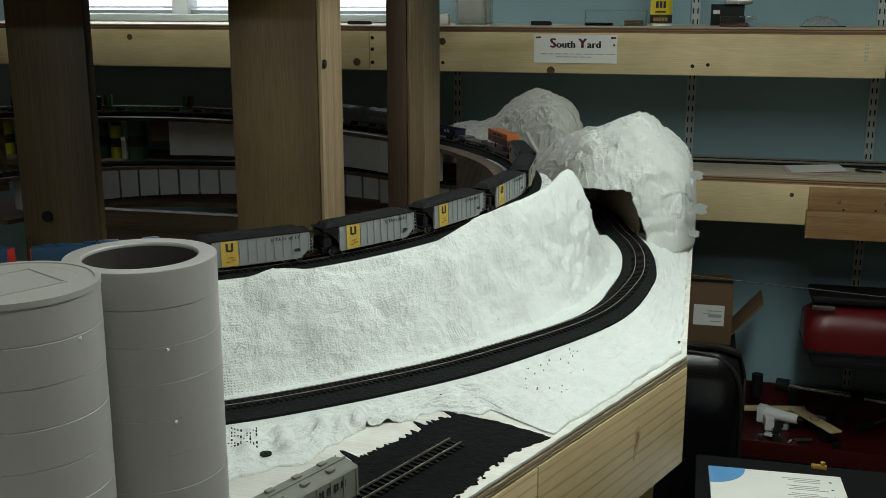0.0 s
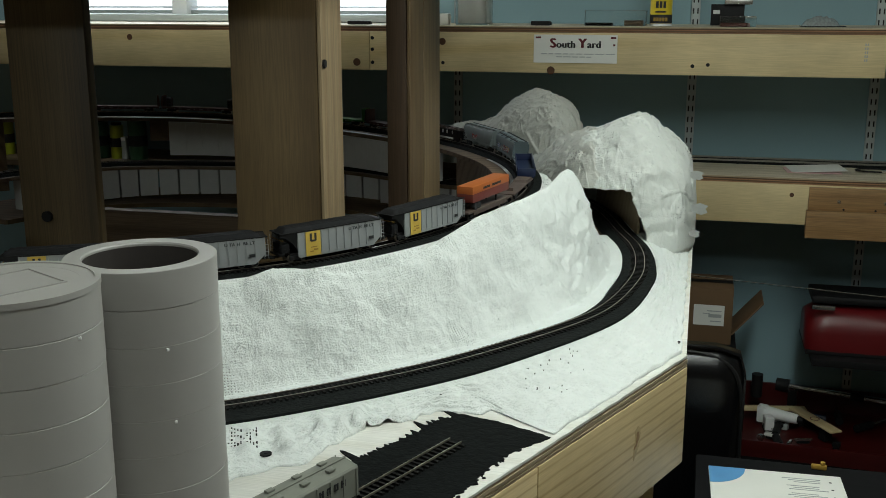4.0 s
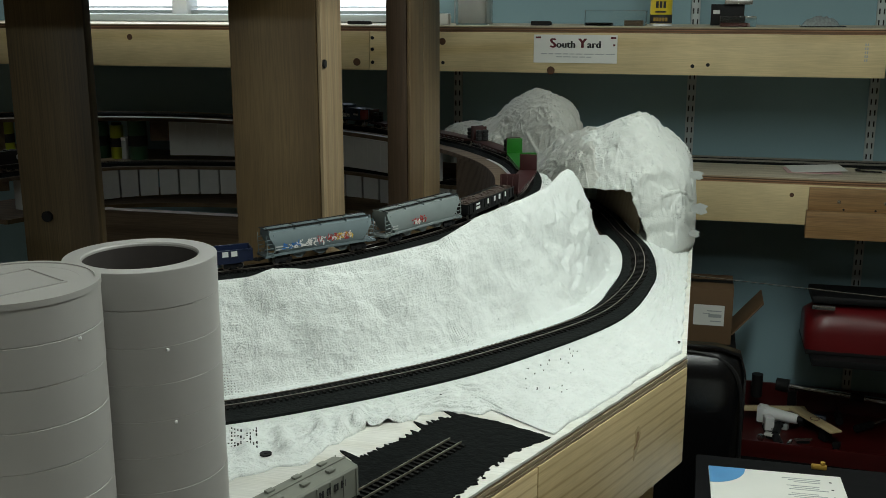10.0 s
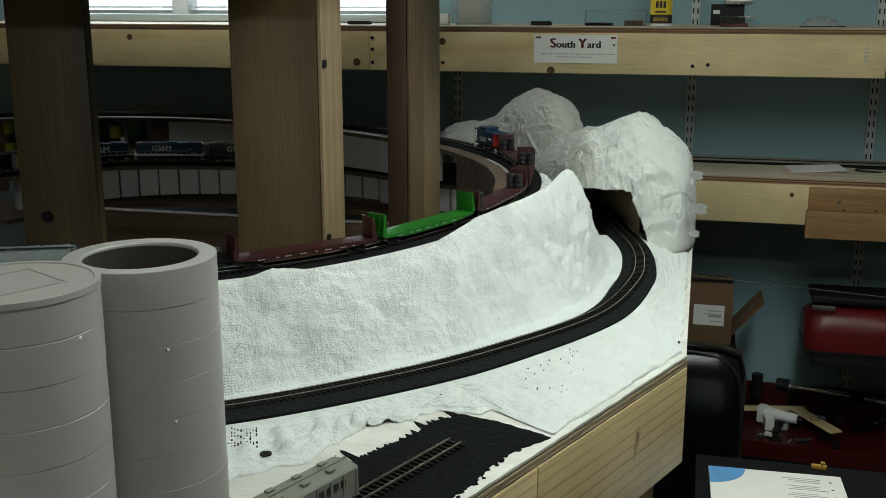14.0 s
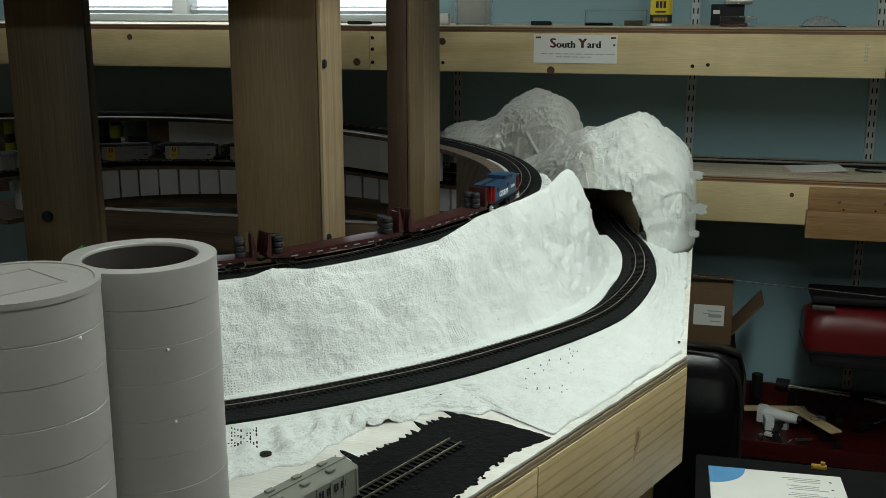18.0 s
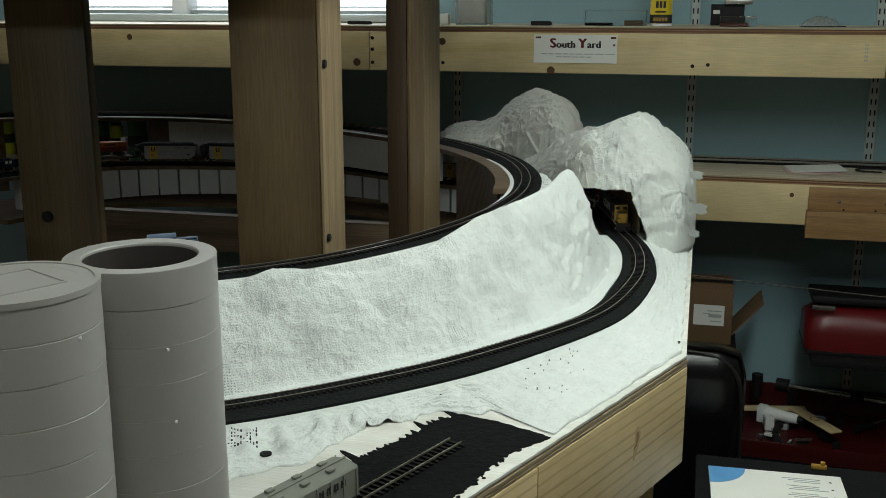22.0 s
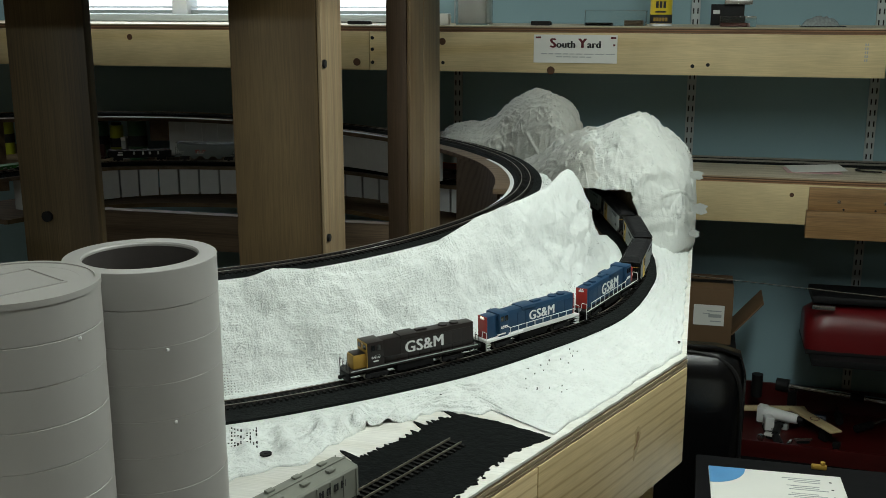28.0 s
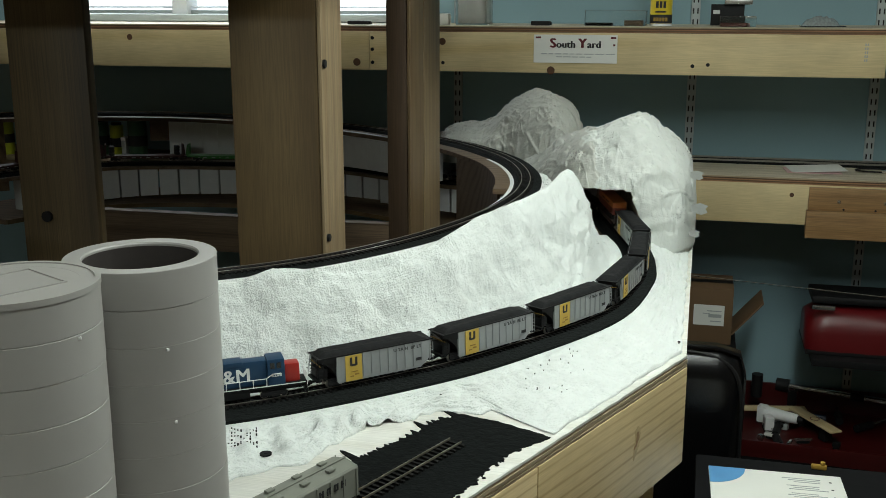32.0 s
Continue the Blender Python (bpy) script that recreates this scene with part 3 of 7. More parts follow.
for k, y in enumerate((3.228, 3.172)):
    part("roadbed", box((0.62, y, 1.116), (1.95, 0.042, 0.005)), BALLAST, yard)
    for dy in (-0.00825, 0.00825):
        part("rail", box((0.62, y + dy, 1.121), (1.95, 0.001, 0.003)), RAIL, yard)
    part("tie_strip", boxes([((-0.34 + 0.0085 * i, y, 1.1191), (0.0028, 0.030, 0.0014)) for i in range(225)]), TIE, yard)

# ---- posts ----
def post(name, label, x0, x1, y0, y1, z1, m, face=None):
    ob = thing(name, label, "post")
    part("timber", box(((x0 + x1) / 2, (y0 + y1) / 2, z1 / 2), (x1 - x0, y1 - y0, z1), 0.003), m, ob)
    return ob


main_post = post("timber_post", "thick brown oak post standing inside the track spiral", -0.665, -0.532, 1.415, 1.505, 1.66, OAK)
# thin paler sheet puts the light on the post's right side into colour
part("facing_board", box((-0.5285, 1.4605, 0.828), (0.006, 0.088, 1.655), 0.002), wood("lit_oak_side", (0.33, 0.24, 0.14), (0.23, 0.15, 0.075), 2, 0.5, 10, 0.04), main_post, "right side of the post, toned paler as if lit")
part("bolt", cyl((-0.526, 1.425, 1.494), (-0.522, 1.425, 1.494), 0.006, 12), BLACK, main_post)
part("bolt", cyl((-0.526, 1.425, 1.240), (-0.522, 1.425, 1.240), 0.006, 12), BLACK, main_post)
# Shade is put into the colours: dark unlit front, paler lit right side.
slim = post("timber_post", "slim brown post behind the middle track, its unlit front toned dark", -0.5155, -0.4800, 1.700, 1.770, 1.66, OAK_SHADED)
part("side_board", box((-0.4770, 1.745, 0.828), (0.005, 0.090, 1.655), 0.001), wood("mid_oak_lit_side", (0.125, 0.080, 0.038), (0.082, 0.049, 0.022), 2, 0.5, 12, 0.04), slim, "brown board on its side")
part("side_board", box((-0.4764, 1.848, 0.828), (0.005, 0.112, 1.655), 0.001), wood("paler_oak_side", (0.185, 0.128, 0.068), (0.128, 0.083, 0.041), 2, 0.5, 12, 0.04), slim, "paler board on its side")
dark_post = post("timber_post", "dark brown square post in the shade", -1.078, -0.938, 1.478, 1.500, 1.66, OAK_BROWN)
part("bolt", cyl((-1.03, 1.4775, 1.237), (-1.03, 1.472, 1.237), 0.009, 12), BLACK, dark_post)

# upper bench over the posts: out of view, added to shade the left rear
over = thing("upper_bench", "unseen plywood upper bench over the posts, added to shade the left", "bench")
part("deck", box((-1.50, 2.125, 1.692), (2.16, 1.25, 0.018)), PLY_DARK, over)
part("deck", box((-1.525, 1.260, 1.692), (2.11, 0.48, 0.018)), PLY_DARK, over)
for y, x0 in ((1.06, -0.47), (1.46, -0.42), (2.24, -0.42), (2.70, -0.42)):
    part("joist", box(((x0 - 2.58) / 2, y, 1.672), (x0 + 2.58, 0.038, 0.022)), PLY_DARK, over)
# extra strip of deck, placed only to shade the mound and mountain's left
part("deck", box((-0.335, 2.060, 1.692), (0.17, 0.68, 0.018)), PLY_DARK, over)
part("edge_board", box((-0.241, 2.060, 1.711), (0.018, 0.68, 0.060)), PINE, over)

# ---- bench: deck, beams, fascia ----
TABLE_Z = 1.078
deck = thing("layout_bench", "open plywood and pine bench carrying the model railway", "bench")
EDGE = [(0.0, 2.86), (0.0, 1.4945), (-0.490, 0.322), (-1.30, 0.322), (-1.30, 0.98), (-0.86, 1.03), (-0.60, 1.14), (-0.44, 1.34), (-0.355, 1.55), (-0.33, 1.80), (-0.36, 2.05), (-0.46, 2.36), (-0.60, 2.86)]
part("deck", prism(EDGE, TABLE_Z - 0.018, TABLE_Z), WASHED_PLY, deck, "cream plywood deck smeared with white plaster")
ALONG = Vector((-0.490, 0.322 - 1.4945, 0)).normalized()
OUTWARD = Vector((-ALONG.y, ALONG.x, 0))
SKIRT = Matrix(((-ALONG.x, -OUTWARD.x, 0, 0), (-ALONG.y, -OUTWARD.y, 0, 0), (0, 0, 1, 0), (0, 0, 0, 1)))
CORNER = Vector((0.0, 1.4945, 0))
for a, b in ((0.002, 0.4185), (0.4205, 1.268)):
    c = CORNER + ALONG * (a + b) / 2 - OUTWARD * 0.0060
    part("fascia_board", box((0, 0, 0), (b - a, 0.019, 0.150), 0.0012), PINE_DIAG, deck, "smooth knotty pine fascia board", at=Matrix.Translation((c.x, c.y, 0.9845)) @ SKIRT)
for k, (thick, out, m) in enumerate(((0.0034, 0.0002, WASHED_PLY), (0.0036, -0.0012, PLY_EDGE_PALE), (0.0036, 0.0006, PLY_EDGE_GREY), (0.0036, -0.0010, PLY_EDGE_PALE), (0.0034, 0.0004, PLY_EDGE_GREY))):
    c = CORNER + ALONG * 0.635 + OUTWARD * (out + 0.0008)
    bm = bmesh.new()
    edge_rows = []
    for q in range(161):
        x = 0.634 - 1.268 * q / 160
        wear = 0.0016 * fbm((x * 40, k * 3.0, 0), 1.0, 3)
        edge_rows.append([bm.verts.new(v) for v in ((x, 0.006, 0), (x, -0.0012 - wear, 0), (x, -0.0012 - wear * 0.6, -thick), (x, 0.006, -thick))])
    for ra, rb in zip(edge_rows, edge_rows[1:]):
        for q in range(4):
            bm.faces.new((ra[q], ra[(q + 1) % 4], rb[(q + 1) % 4], rb[q]))
    bm.faces.new(edge_rows[0])
    bm.faces.new(edge_rows[-1][::-1])
    part("ply_layer", bm, m, deck, "worn plywood edge layer", at=Matrix.Translation((c.x, c.y, TABLE_Z - 0.0002 - 0.0036 * k)) @ SKIRT)
part("end_board", box((-0.010, 2.175, 0.990), (0.018, 1.36, 0.152), 0.001), PINE, deck)
FASCIA = SKIRT @ Matrix.Rotation(radians(90), 4, "X")
kc = CORNER + ALONG * 0.160 + OUTWARD * 0.0034
for kr, kh, km in ((0.0046, 0.0007, BROWN_BLOCK), (0.0088, 0.0004, KNOT_PALE)):
    pts = [(kr * (0.9 + 0.3 * noise.noise(Vector((k * 0.5, kr * 300, 0)))) * math.cos(k * math.pi / 12) - (0.010 if k > 13 else 0.0) * math.sin(k * math.pi / 12) ** 2, kr * (2.0 + 0.4 * noise.noise(Vector((k * 0.4, 3, kr * 200)))) * math.sin(k * math.pi / 12) * (1.6 if k > 12 else 1.0)) for k in range(24)]
    part("knot", prism(pts, 0, kh), km, deck, at=Matrix.Translation((kc.x, kc.y, 1.004)) @ FASCIA)
for x, y in ((-0.06, 1.60), (-0.07, 2.70), (-1.25, 0.40), (-0.45, 0.42)):
    part("leg", box((x, y, 0.53), (0.038, 0.064, 1.06), 0.002), PINE, deck)

ring = thing("spiral_frame", "brown plywood and timber frame under the rear tracks", "frame")
part("ring_deck", ribbon(6.75, 8.35, [(-0.085, -0.103), (0.16, -0.103), (0.16, -0.115), (-0.085, -0.115)]), PLY_DARK, ring)
part("ring_edge", ribbon(6.75, 8.20, [(-0.086, -0.103), (-0.092, -0.103), (-0.092, -0.114), (-0.086, -0.114)]), OAK, ring, "paler plywood edge")
part("cross_beam", box((-1.05, 2.28, 1.030), (1.15, 0.038, 0.085), 0.002), PLY_DARK, ring)
part("beam_top", box((-1.05, 2.276, 1.0745), (1.15, 0.030, 0.004)), PLY_DARK, ring)
part("cross_beam", box((-1.05, 1.99, 0.90), (1.15, 0.038, 0.085), 0.002), PLY_DARK, ring)
for x, y in ((-1.55, 2.30), (-0.62, 2.32), (-1.2, 2.75), (-1.9, 1.9), (-1.5, 1.2)):
    part("leg", box((x, y, 0.50), (0.038, 0.089, 1.0), 0.002), PLY_DARK, ring)

# decks under the raised tracks
part("upper_deck", ribbon(0.05, 4.1, [(-0.060, -0.0115), (0.032, -0.0115), (0.032, -0.021), (-0.060, -0.021)]), PLY_DARK, ring, "brown plywood under the upper track")
part("left_deck", ribbon(4.95, 8.9, [(-0.035, -0.0115), (0.030, -0.0115), (0.030, -0.020), (-0.035, -0.020)]), PLY_DARK, ring)
part("riser", drop_ribbon(3.60, 4.02, -0.056, -0.050, -0.0215, 1.08), PLY_DARK, ring, "curved brown riser")
part("riser", drop_ribbon(3.98, 5.3, -0.030, -0.024, -0.0215, 0.99), PLY_DARK, ring)
part("riser", drop_ribbon(0.05, 2.05, 0.030, 0.038, -0.0215, 1.06), PLY_DARK, ring)
part("wood_bracket", drop_ribbon(2.44, 2.50, -0.050, -0.012, -0.0215, 1.19), PLY_DARK, ring, "plain wood block")
foam = thing("foam_riser", "white foam blocks stacked under the rear tracks", "foam riser")
part("foam_strip", ribbon(3.72, 4.95, [(-0.031, -0.0112), (0.0, -0.0112), (0.0, -0.0208), (-0.029, -0.0208)]), FOAM, foam, "rough white foam strip beside the rails")
s = 2.50
while s < 3.45:
    part("foam_block", drop_ribbon(s, s + 0.0536, -0.066, -0.030, -0.0212, 1.150, 0.03), FOAM, foam)
    s += 0.0542
for s in [6.8665 + 0.0567 * k for k in range(14)] + [7.6868 + 0.0577 * k for k in range(10)]:
    part("foam_block", drop_ribbon(s, s + 0.0512, -0.028, 0.02, -0.0165, 1.057 if s < 7.9 else 1.05, 0.03), FOAM, foam)
part("foam_strip", ribbon(2.20, 3.45, [(-0.058, -0.0108), (-0.045, -0.0108), (-0.045, -0.0113), (-0.058, -0.0113)]), FOAM, foam, "white plaster smear along the deck edge")

# ---- tracks ----
def outer_width(s):
    """How far the black roadbed reaches outside the rails: narrow on the sharp bends, wide where a second track is to come."""
    return float(np.interp(s, (3.0, 3.9, 4.1, 4.45, 5.3, 8.4, 9.0, 9.2, 9.7, 11.0), (0.034, 0.029, 0.033, 0.045, 0.047, 0.030, 0.026, 0.032, 0.052, 0.052)))


def inner_extra(s):
    """The roadbed reaches further inwards on the bend before the tunnel."""
    return float(np.interp(s, (S_BEND[0], S_BEND[1], S_BEND[2], S_BEND[3]), (0.0, 0.012, 0.012, 0.0)))


S_BEND = (8.55, 8.75, 9.15, 9.42)


def bed(s0, s1):
    bm = bmesh.new()
    n, rows = int((s1 - s0) / 0.02), []
    for i in range(n + 1):
        s = s0 + (s1 - s0) * i / n
        w = outer_width(s) + 0.0010 * fbm((s * 9, 0, 0), 4.0, 2)
        rows.append([bm.verts.new(beside(s, o, z)) for o, z in ((-0.019 - inner_extra(s), -0.0046), (w, -0.0046), (w + 0.0008, -0.0113), (-0.0235 - inner_extra(s), -0.0113))])
    for a, b in zip(rows, rows[1:]):
        for i in range(4):
            bm.faces.new((a[i], a[(i + 1) % 4], b[(i + 1) % 4], b[i]))
    bm.faces.new(rows[0])
    bm.faces.new(rows[-1][::-1])
    return bm


def track(label, s0, s1, ties=True):
    ob = thing("model_track", label, "track")
    part("roadbed", bed(s0, s1), BALLAST, ob, "black painted roadbed")
    for off in (-0.00825, 0.00825):
        part("rail", ribbon(s0, s1, [(off - 0.00052, 0.0), (off + 0.00052, 0.0), (off + 0.00052, -0.0007), (off - 0.00052, -0.0007)], 0.012), RAIL, ob)
        part("rail_web", ribbon(s0, s1, [(off - 0.0004, -0.0007), (off + 0.0004, -0.0007), (off + 0.0009, -0.0022), (off - 0.0009, -0.0022)], 0.012), RAIL_SIDE, ob, "dark painted rail side")
    if ties:
        bm = bmesh.new()
        for i in range(int((s1 - s0) / 0.0082)):
            s = s0 + 0.004 + i * 0.0082
            d = heading(s)
            m = Matrix.Translation(on_line(s) + Vector((0, 0, -0.0034))) @ Matrix.Rotation(math.atan2(d.y, d.x), 4, "Z") @ Matrix.Diagonal((0.003, 0.031, 0.0024, 1))
            bmesh.ops.create_cube(bm, size=1.0, matrix=m)
        tagged(part("tie_strip", bm, TIE, ob), kind="stuff")
    return ob


track("black-ballasted upper track curving behind the posts", 0.0, 3.0)
track("black-ballasted middle track curving round the plaster hill", 3.0, 5.2)
track("dark lower track on white foam blocks", 5.2, 8.6)
track("black-ballasted front track leaving the tunnel", 8.6, 11.0)

# ---- plaster scenery ----
HUB = Vector((-0.95, 1.86))


def polar_table(s0, s1):
    ph, rr, zz, ww = [], [], [], []
    for i in range(240):
        s = s0 + (s1 - s0) * i / 239
        p = on_line(s)
        ww.append(outer_width(s))
        ph.append(math.atan2(p.y - HUB.y, p.x - HUB.x))
        rr.append(math.hypot(p.x - HUB.x, p.y - HUB.y))
        zz.append(p.z)
    ph = np.unwrap(ph)
    o = np.argsort(ph)
    return np.array(ph)[o], np.array(rr)[o], np.array(zz)[o], np.array(ww)[o]


MID, FRONT = polar_table(3.55, 5.6), polar_table(8.75, 10.9)


def at_angle(table, a):
    return tuple(float(np.interp(a, table[0], table[k])) for k in (1, 2, 3))


def bell(x, c, w):
    return math.exp(-((x - c) / w) ** 2)


def grid_mesh(name, rows, uvs):
    h, w = len(rows), len(rows[0])
    me = bpy.data.meshes.new(name)
    faces = [(i * w + j, i * w + j + 1, (i + 1) * w + j + 1, (i + 1) * w + j) for i in range(h - 1) for j in range(w - 1)]
    me.from_pydata([v for r in rows for v in r], [], faces)
    layer = me.uv_layers.new(name="UVMap")
    flat = [uv for r in uvs for uv in r]
    layer.data.foreach_set("uv", [c for f in faces for k in f for c in flat[k]])
    me.polygons.foreach_set("use_smooth", [True] * len(faces))
    me.update()
    return me


def crease(p, along, s):
    """Thin sharp-backed folds that run along a direction, one on the crest, nought between."""
    q = p - along * (p.dot(along) * 0.84)
    n1 = noise.noise(q * s + Vector((s, 0, 0)))
    there = smooth01(0.5 + 2.2 * noise.noise(p * 9.0 + Vector((0, s, 0))))
    return max(0.0, 1.0 - 4.5 * abs(n1)) ** 1.4 * there


FOLDS = ((Vector((0.35, 0.2, 0.9)).normalized(), 24.0, 0.0036), (Vector((-0.6, 0.1, 0.78)).normalized(), 30.0, 0.0034), (Vector((0.9, -0.3, 0.3)).normalized(), 27.0, 0.0030),
         (Vector((0.1, 0.4, 0.9)).normalized(), 58.0, 0.0042), (Vector((-0.8, 0.5, 0.4)).normalized(), 66.0, 0.0038), (Vector((0.5, -0.7, 0.5)).normalized(), 92.0, 0.0024))


CREST_AT = (-60, -56, -52, -48, -44, -40, -36, -32, -28, -24, -20, -16, -12, -9, -6, -3, 0, 3, 7, 12, 17)
CREST_UP = (0.0, 0.013, 0.004, -0.013, -0.016, -0.012, 0.001, 0.014, 0.025, 0.031, 0.034, 0.035, 0.040, 0.051, 0.060, 0.058, 0.042, 0.010, -0.030, -0.060, -0.075)
CREST_V = (0.14, 0.14, 0.14, 0.14, 0.14, 0.14, 0.15, 0.16, 0.17, 0.18, 0.20, 0.24, 0.31, 0.37, 0.40, 0.40, 0.39, 0.37, 0.36, 0.36, 0.36)


def hill_height(deg, v, zm, zf):
    """A crest beside the upper track that climbs to one sharp peak, then a slope down to the lower track."""
    up, vc = float(np.interp(deg, CREST_AT, CREST_UP)), float(np.interp(deg, CREST_AT, CREST_V))
    if v < vc:
        return zm + up * smooth01((v / vc) ** 1.5)
    steep = smooth01((deg + 22) / 14)
    foot = 0.80 - 0.04 * smooth01((deg + 24) / 6) * (1 - steep) + 0.07 * steep
    t = min(1.0, (v - vc) / (foot - vc))
    fall = (t * 0.55 + 0.45 * smooth01(t)) * (1 - steep) + (0.72 * t ** 1.35 + 0.28 * smooth01(t)) * steep
    return (zm + up) * (1 - fall) + zf * fall


rows, uvs = [], []
NA, NV = 430, 110
for i in range(NA):
    deg = 17.0 - 135.0 * i / (NA - 1)
    a = radians(deg)
    (rm, zm, wm), (rf, zf, wf) = at_angle(MID, a), at_angle(FRONT, a)
    r0, r1 = rm + wm - 0.0015, rf - 0.020 - 0.012 * smooth01((deg + 20) / 14)
    row, uvr, run, last = [], [], 0.0, None
    for j in range(NV):
        v = j / (NV - 1)
        r = r0 + (r1 - r0) * v
        z = hill_height(deg, v, zm - 0.0030, zf - 0.006)
        p = Vector((HUB.x + r * math.cos(a), HUB.y + r * math.sin(a), z))
        rough = smooth01((v - 0.035) / 0.10) * smooth01((1 - v) / 0.16)
        k = fbm(p, 13.0, 4) * 0.0034 + fbm(p, 60.0, 3) * 0.0011 - 0.003 * abs(fbm(p + Vector((3, 1, 0)), 8.0, 3))
        w = p + Vector((noise.noise(p * 11), noise.noise(p * 11 + Vector((5, 0, 0))), 0)) * 0.022
        k += (0.14 + 0.50 * smooth01((deg + 22) / 14)) * (sum(h * crease(w, d, s) for d, s, h in FOLDS) * 0.7 - 0.002) - (0.0050 * max(0.0, fbm(p, 28.0, 3)) + 0.003 * max(0.0, fbm(p, 62.0, 2))) * smooth01((deg + 25) / 12) * (0.35 + 0.65 * bell(v, 0.62, 0.25))
        fold = math.sin(deg * 0.9 + 5 * fbm(p, 7.0, 2)) * 0.0012 * bell(v, 0.45, 0.3)
        p += Vector((math.cos(a), math.sin(a), 1.0)) * (k + fold) * rough
        run += (p - last).length if last is not None else 0.0
        last = p
        row.append(p)
        uvr.append((a * 0.75, run))
    rows.append(row)
    uvs.append(uvr)
hill = thing("plaster_hill", "white plaster-cloth hillside between the two tracks", "model hill")
hill_mesh = grid_mesh("plaster_shell", rows, uvs)
bm = bmesh.new()
bm.from_mesh(hill_mesh)
bm.faces.ensure_lookup_table()
toe = []
for i in range(NA - 1):
    cut = 0.80 + 0.07 * noise.noise(Vector((i * 0.07, 0, 4.0))) + 0.03 * noise.noise(Vector((i * 0.4, 2.0, 0)))
    toe += [bm.faces[i * (NV - 1) + j] for j in range(NV - 1) if j / (NV - 1) > cut]
foot_bm = bm.copy()
foot_bm.faces.ensure_lookup_table()
keep = {f.index for f in toe}
bmesh.ops.delete(bm, geom=toe, context="FACES")
bmesh.ops.delete(foot_bm, geom=[f for f in foot_bm.faces if f.index not in keep], context="FACES")
bm.to_mesh(hill_mesh)
part("plaster_shell", hill_mesh, PLASTER, hill, "open-weave plaster cloth")
foot_mesh = bpy.data.meshes.new("plaster_toe")
foot_bm.to_mesh(foot_mesh)
part("plaster_toe", foot_mesh, PLASTER_SOLID, hill, "smooth white plaster skirt along the track")
bm.free()
foot_bm.free()

# the flat white ground between the front track and the edge of the bench
random.seed(11)
rows, uvs = [], []
NA, NV = 560, 76
# folds in the loose edge of the cloth: from, to, height, half width
EDGE_FOLDS = (((-0.392, 1.176), (-0.381, 1.122), 0.016, 0.0052), ((-0.381, 1.122), (-0.368, 1.120), 0.010, 0.0045), ((-0.364, 1.142), (-0.340, 1.166), 0.009, 0.0060),
              ((-0.437, 1.130), (-0.410, 1.080), 0.012, 0.0065), ((-0.478, 1.113), (-0.448, 1.047), 0.012, 0.0060), ((-0.413, 1.132), (-0.393, 1.096), 0.009, 0.0055),
              ((-0.466, 1.086), (-0.456, 1.050), 0.007, 0.0040), ((-0.505, 1.095), (-0.480, 1.020), 0.008, 0.0080))


def edge_fold(x, y):
    h, q = 0.0, Vector((x, y, 0))
    x, y = x + 0.006 * noise.noise(q * 30), y + 0.006 * noise.noise(q * 30 + Vector((4, 0, 0)))
    for (ax, ay), (bx, by), high, wide in EDGE_FOLDS:
        dx, dy = bx - ax, by - ay
        t = min(1.0, max(0.0, ((x - ax) * dx + (y - ay) * dy) / (dx * dx + dy * dy)))
        d = math.hypot(x - ax - dx * t, y - ay - dy * t)
        h = max(h, high * (0.45 + 0.55 * t) * math.exp(-(d / wide) ** 2)) if d < 4 * wide else h
    return h


def rim(a):
    """Distance from the hub to the edge of the plaster at an angle."""
    c, s_ = math.cos(a), math.sin(a)
    best = 3.0
    if c > 1e-6:
        best = min(best, (-0.0015 - HUB.x) / c)
    nx, ny = OUTWARD.x, OUTWARD.y
    den = nx * c + ny * s_
    if den > 1e-6:
        best = min(best, (nx * (-0.0025 - HUB.x) + ny * (1.4945 - HUB.y)) / den)
    if s_ > 1e-6:
        best = min(best, (2.80 - HUB.y) / s_)
    return best


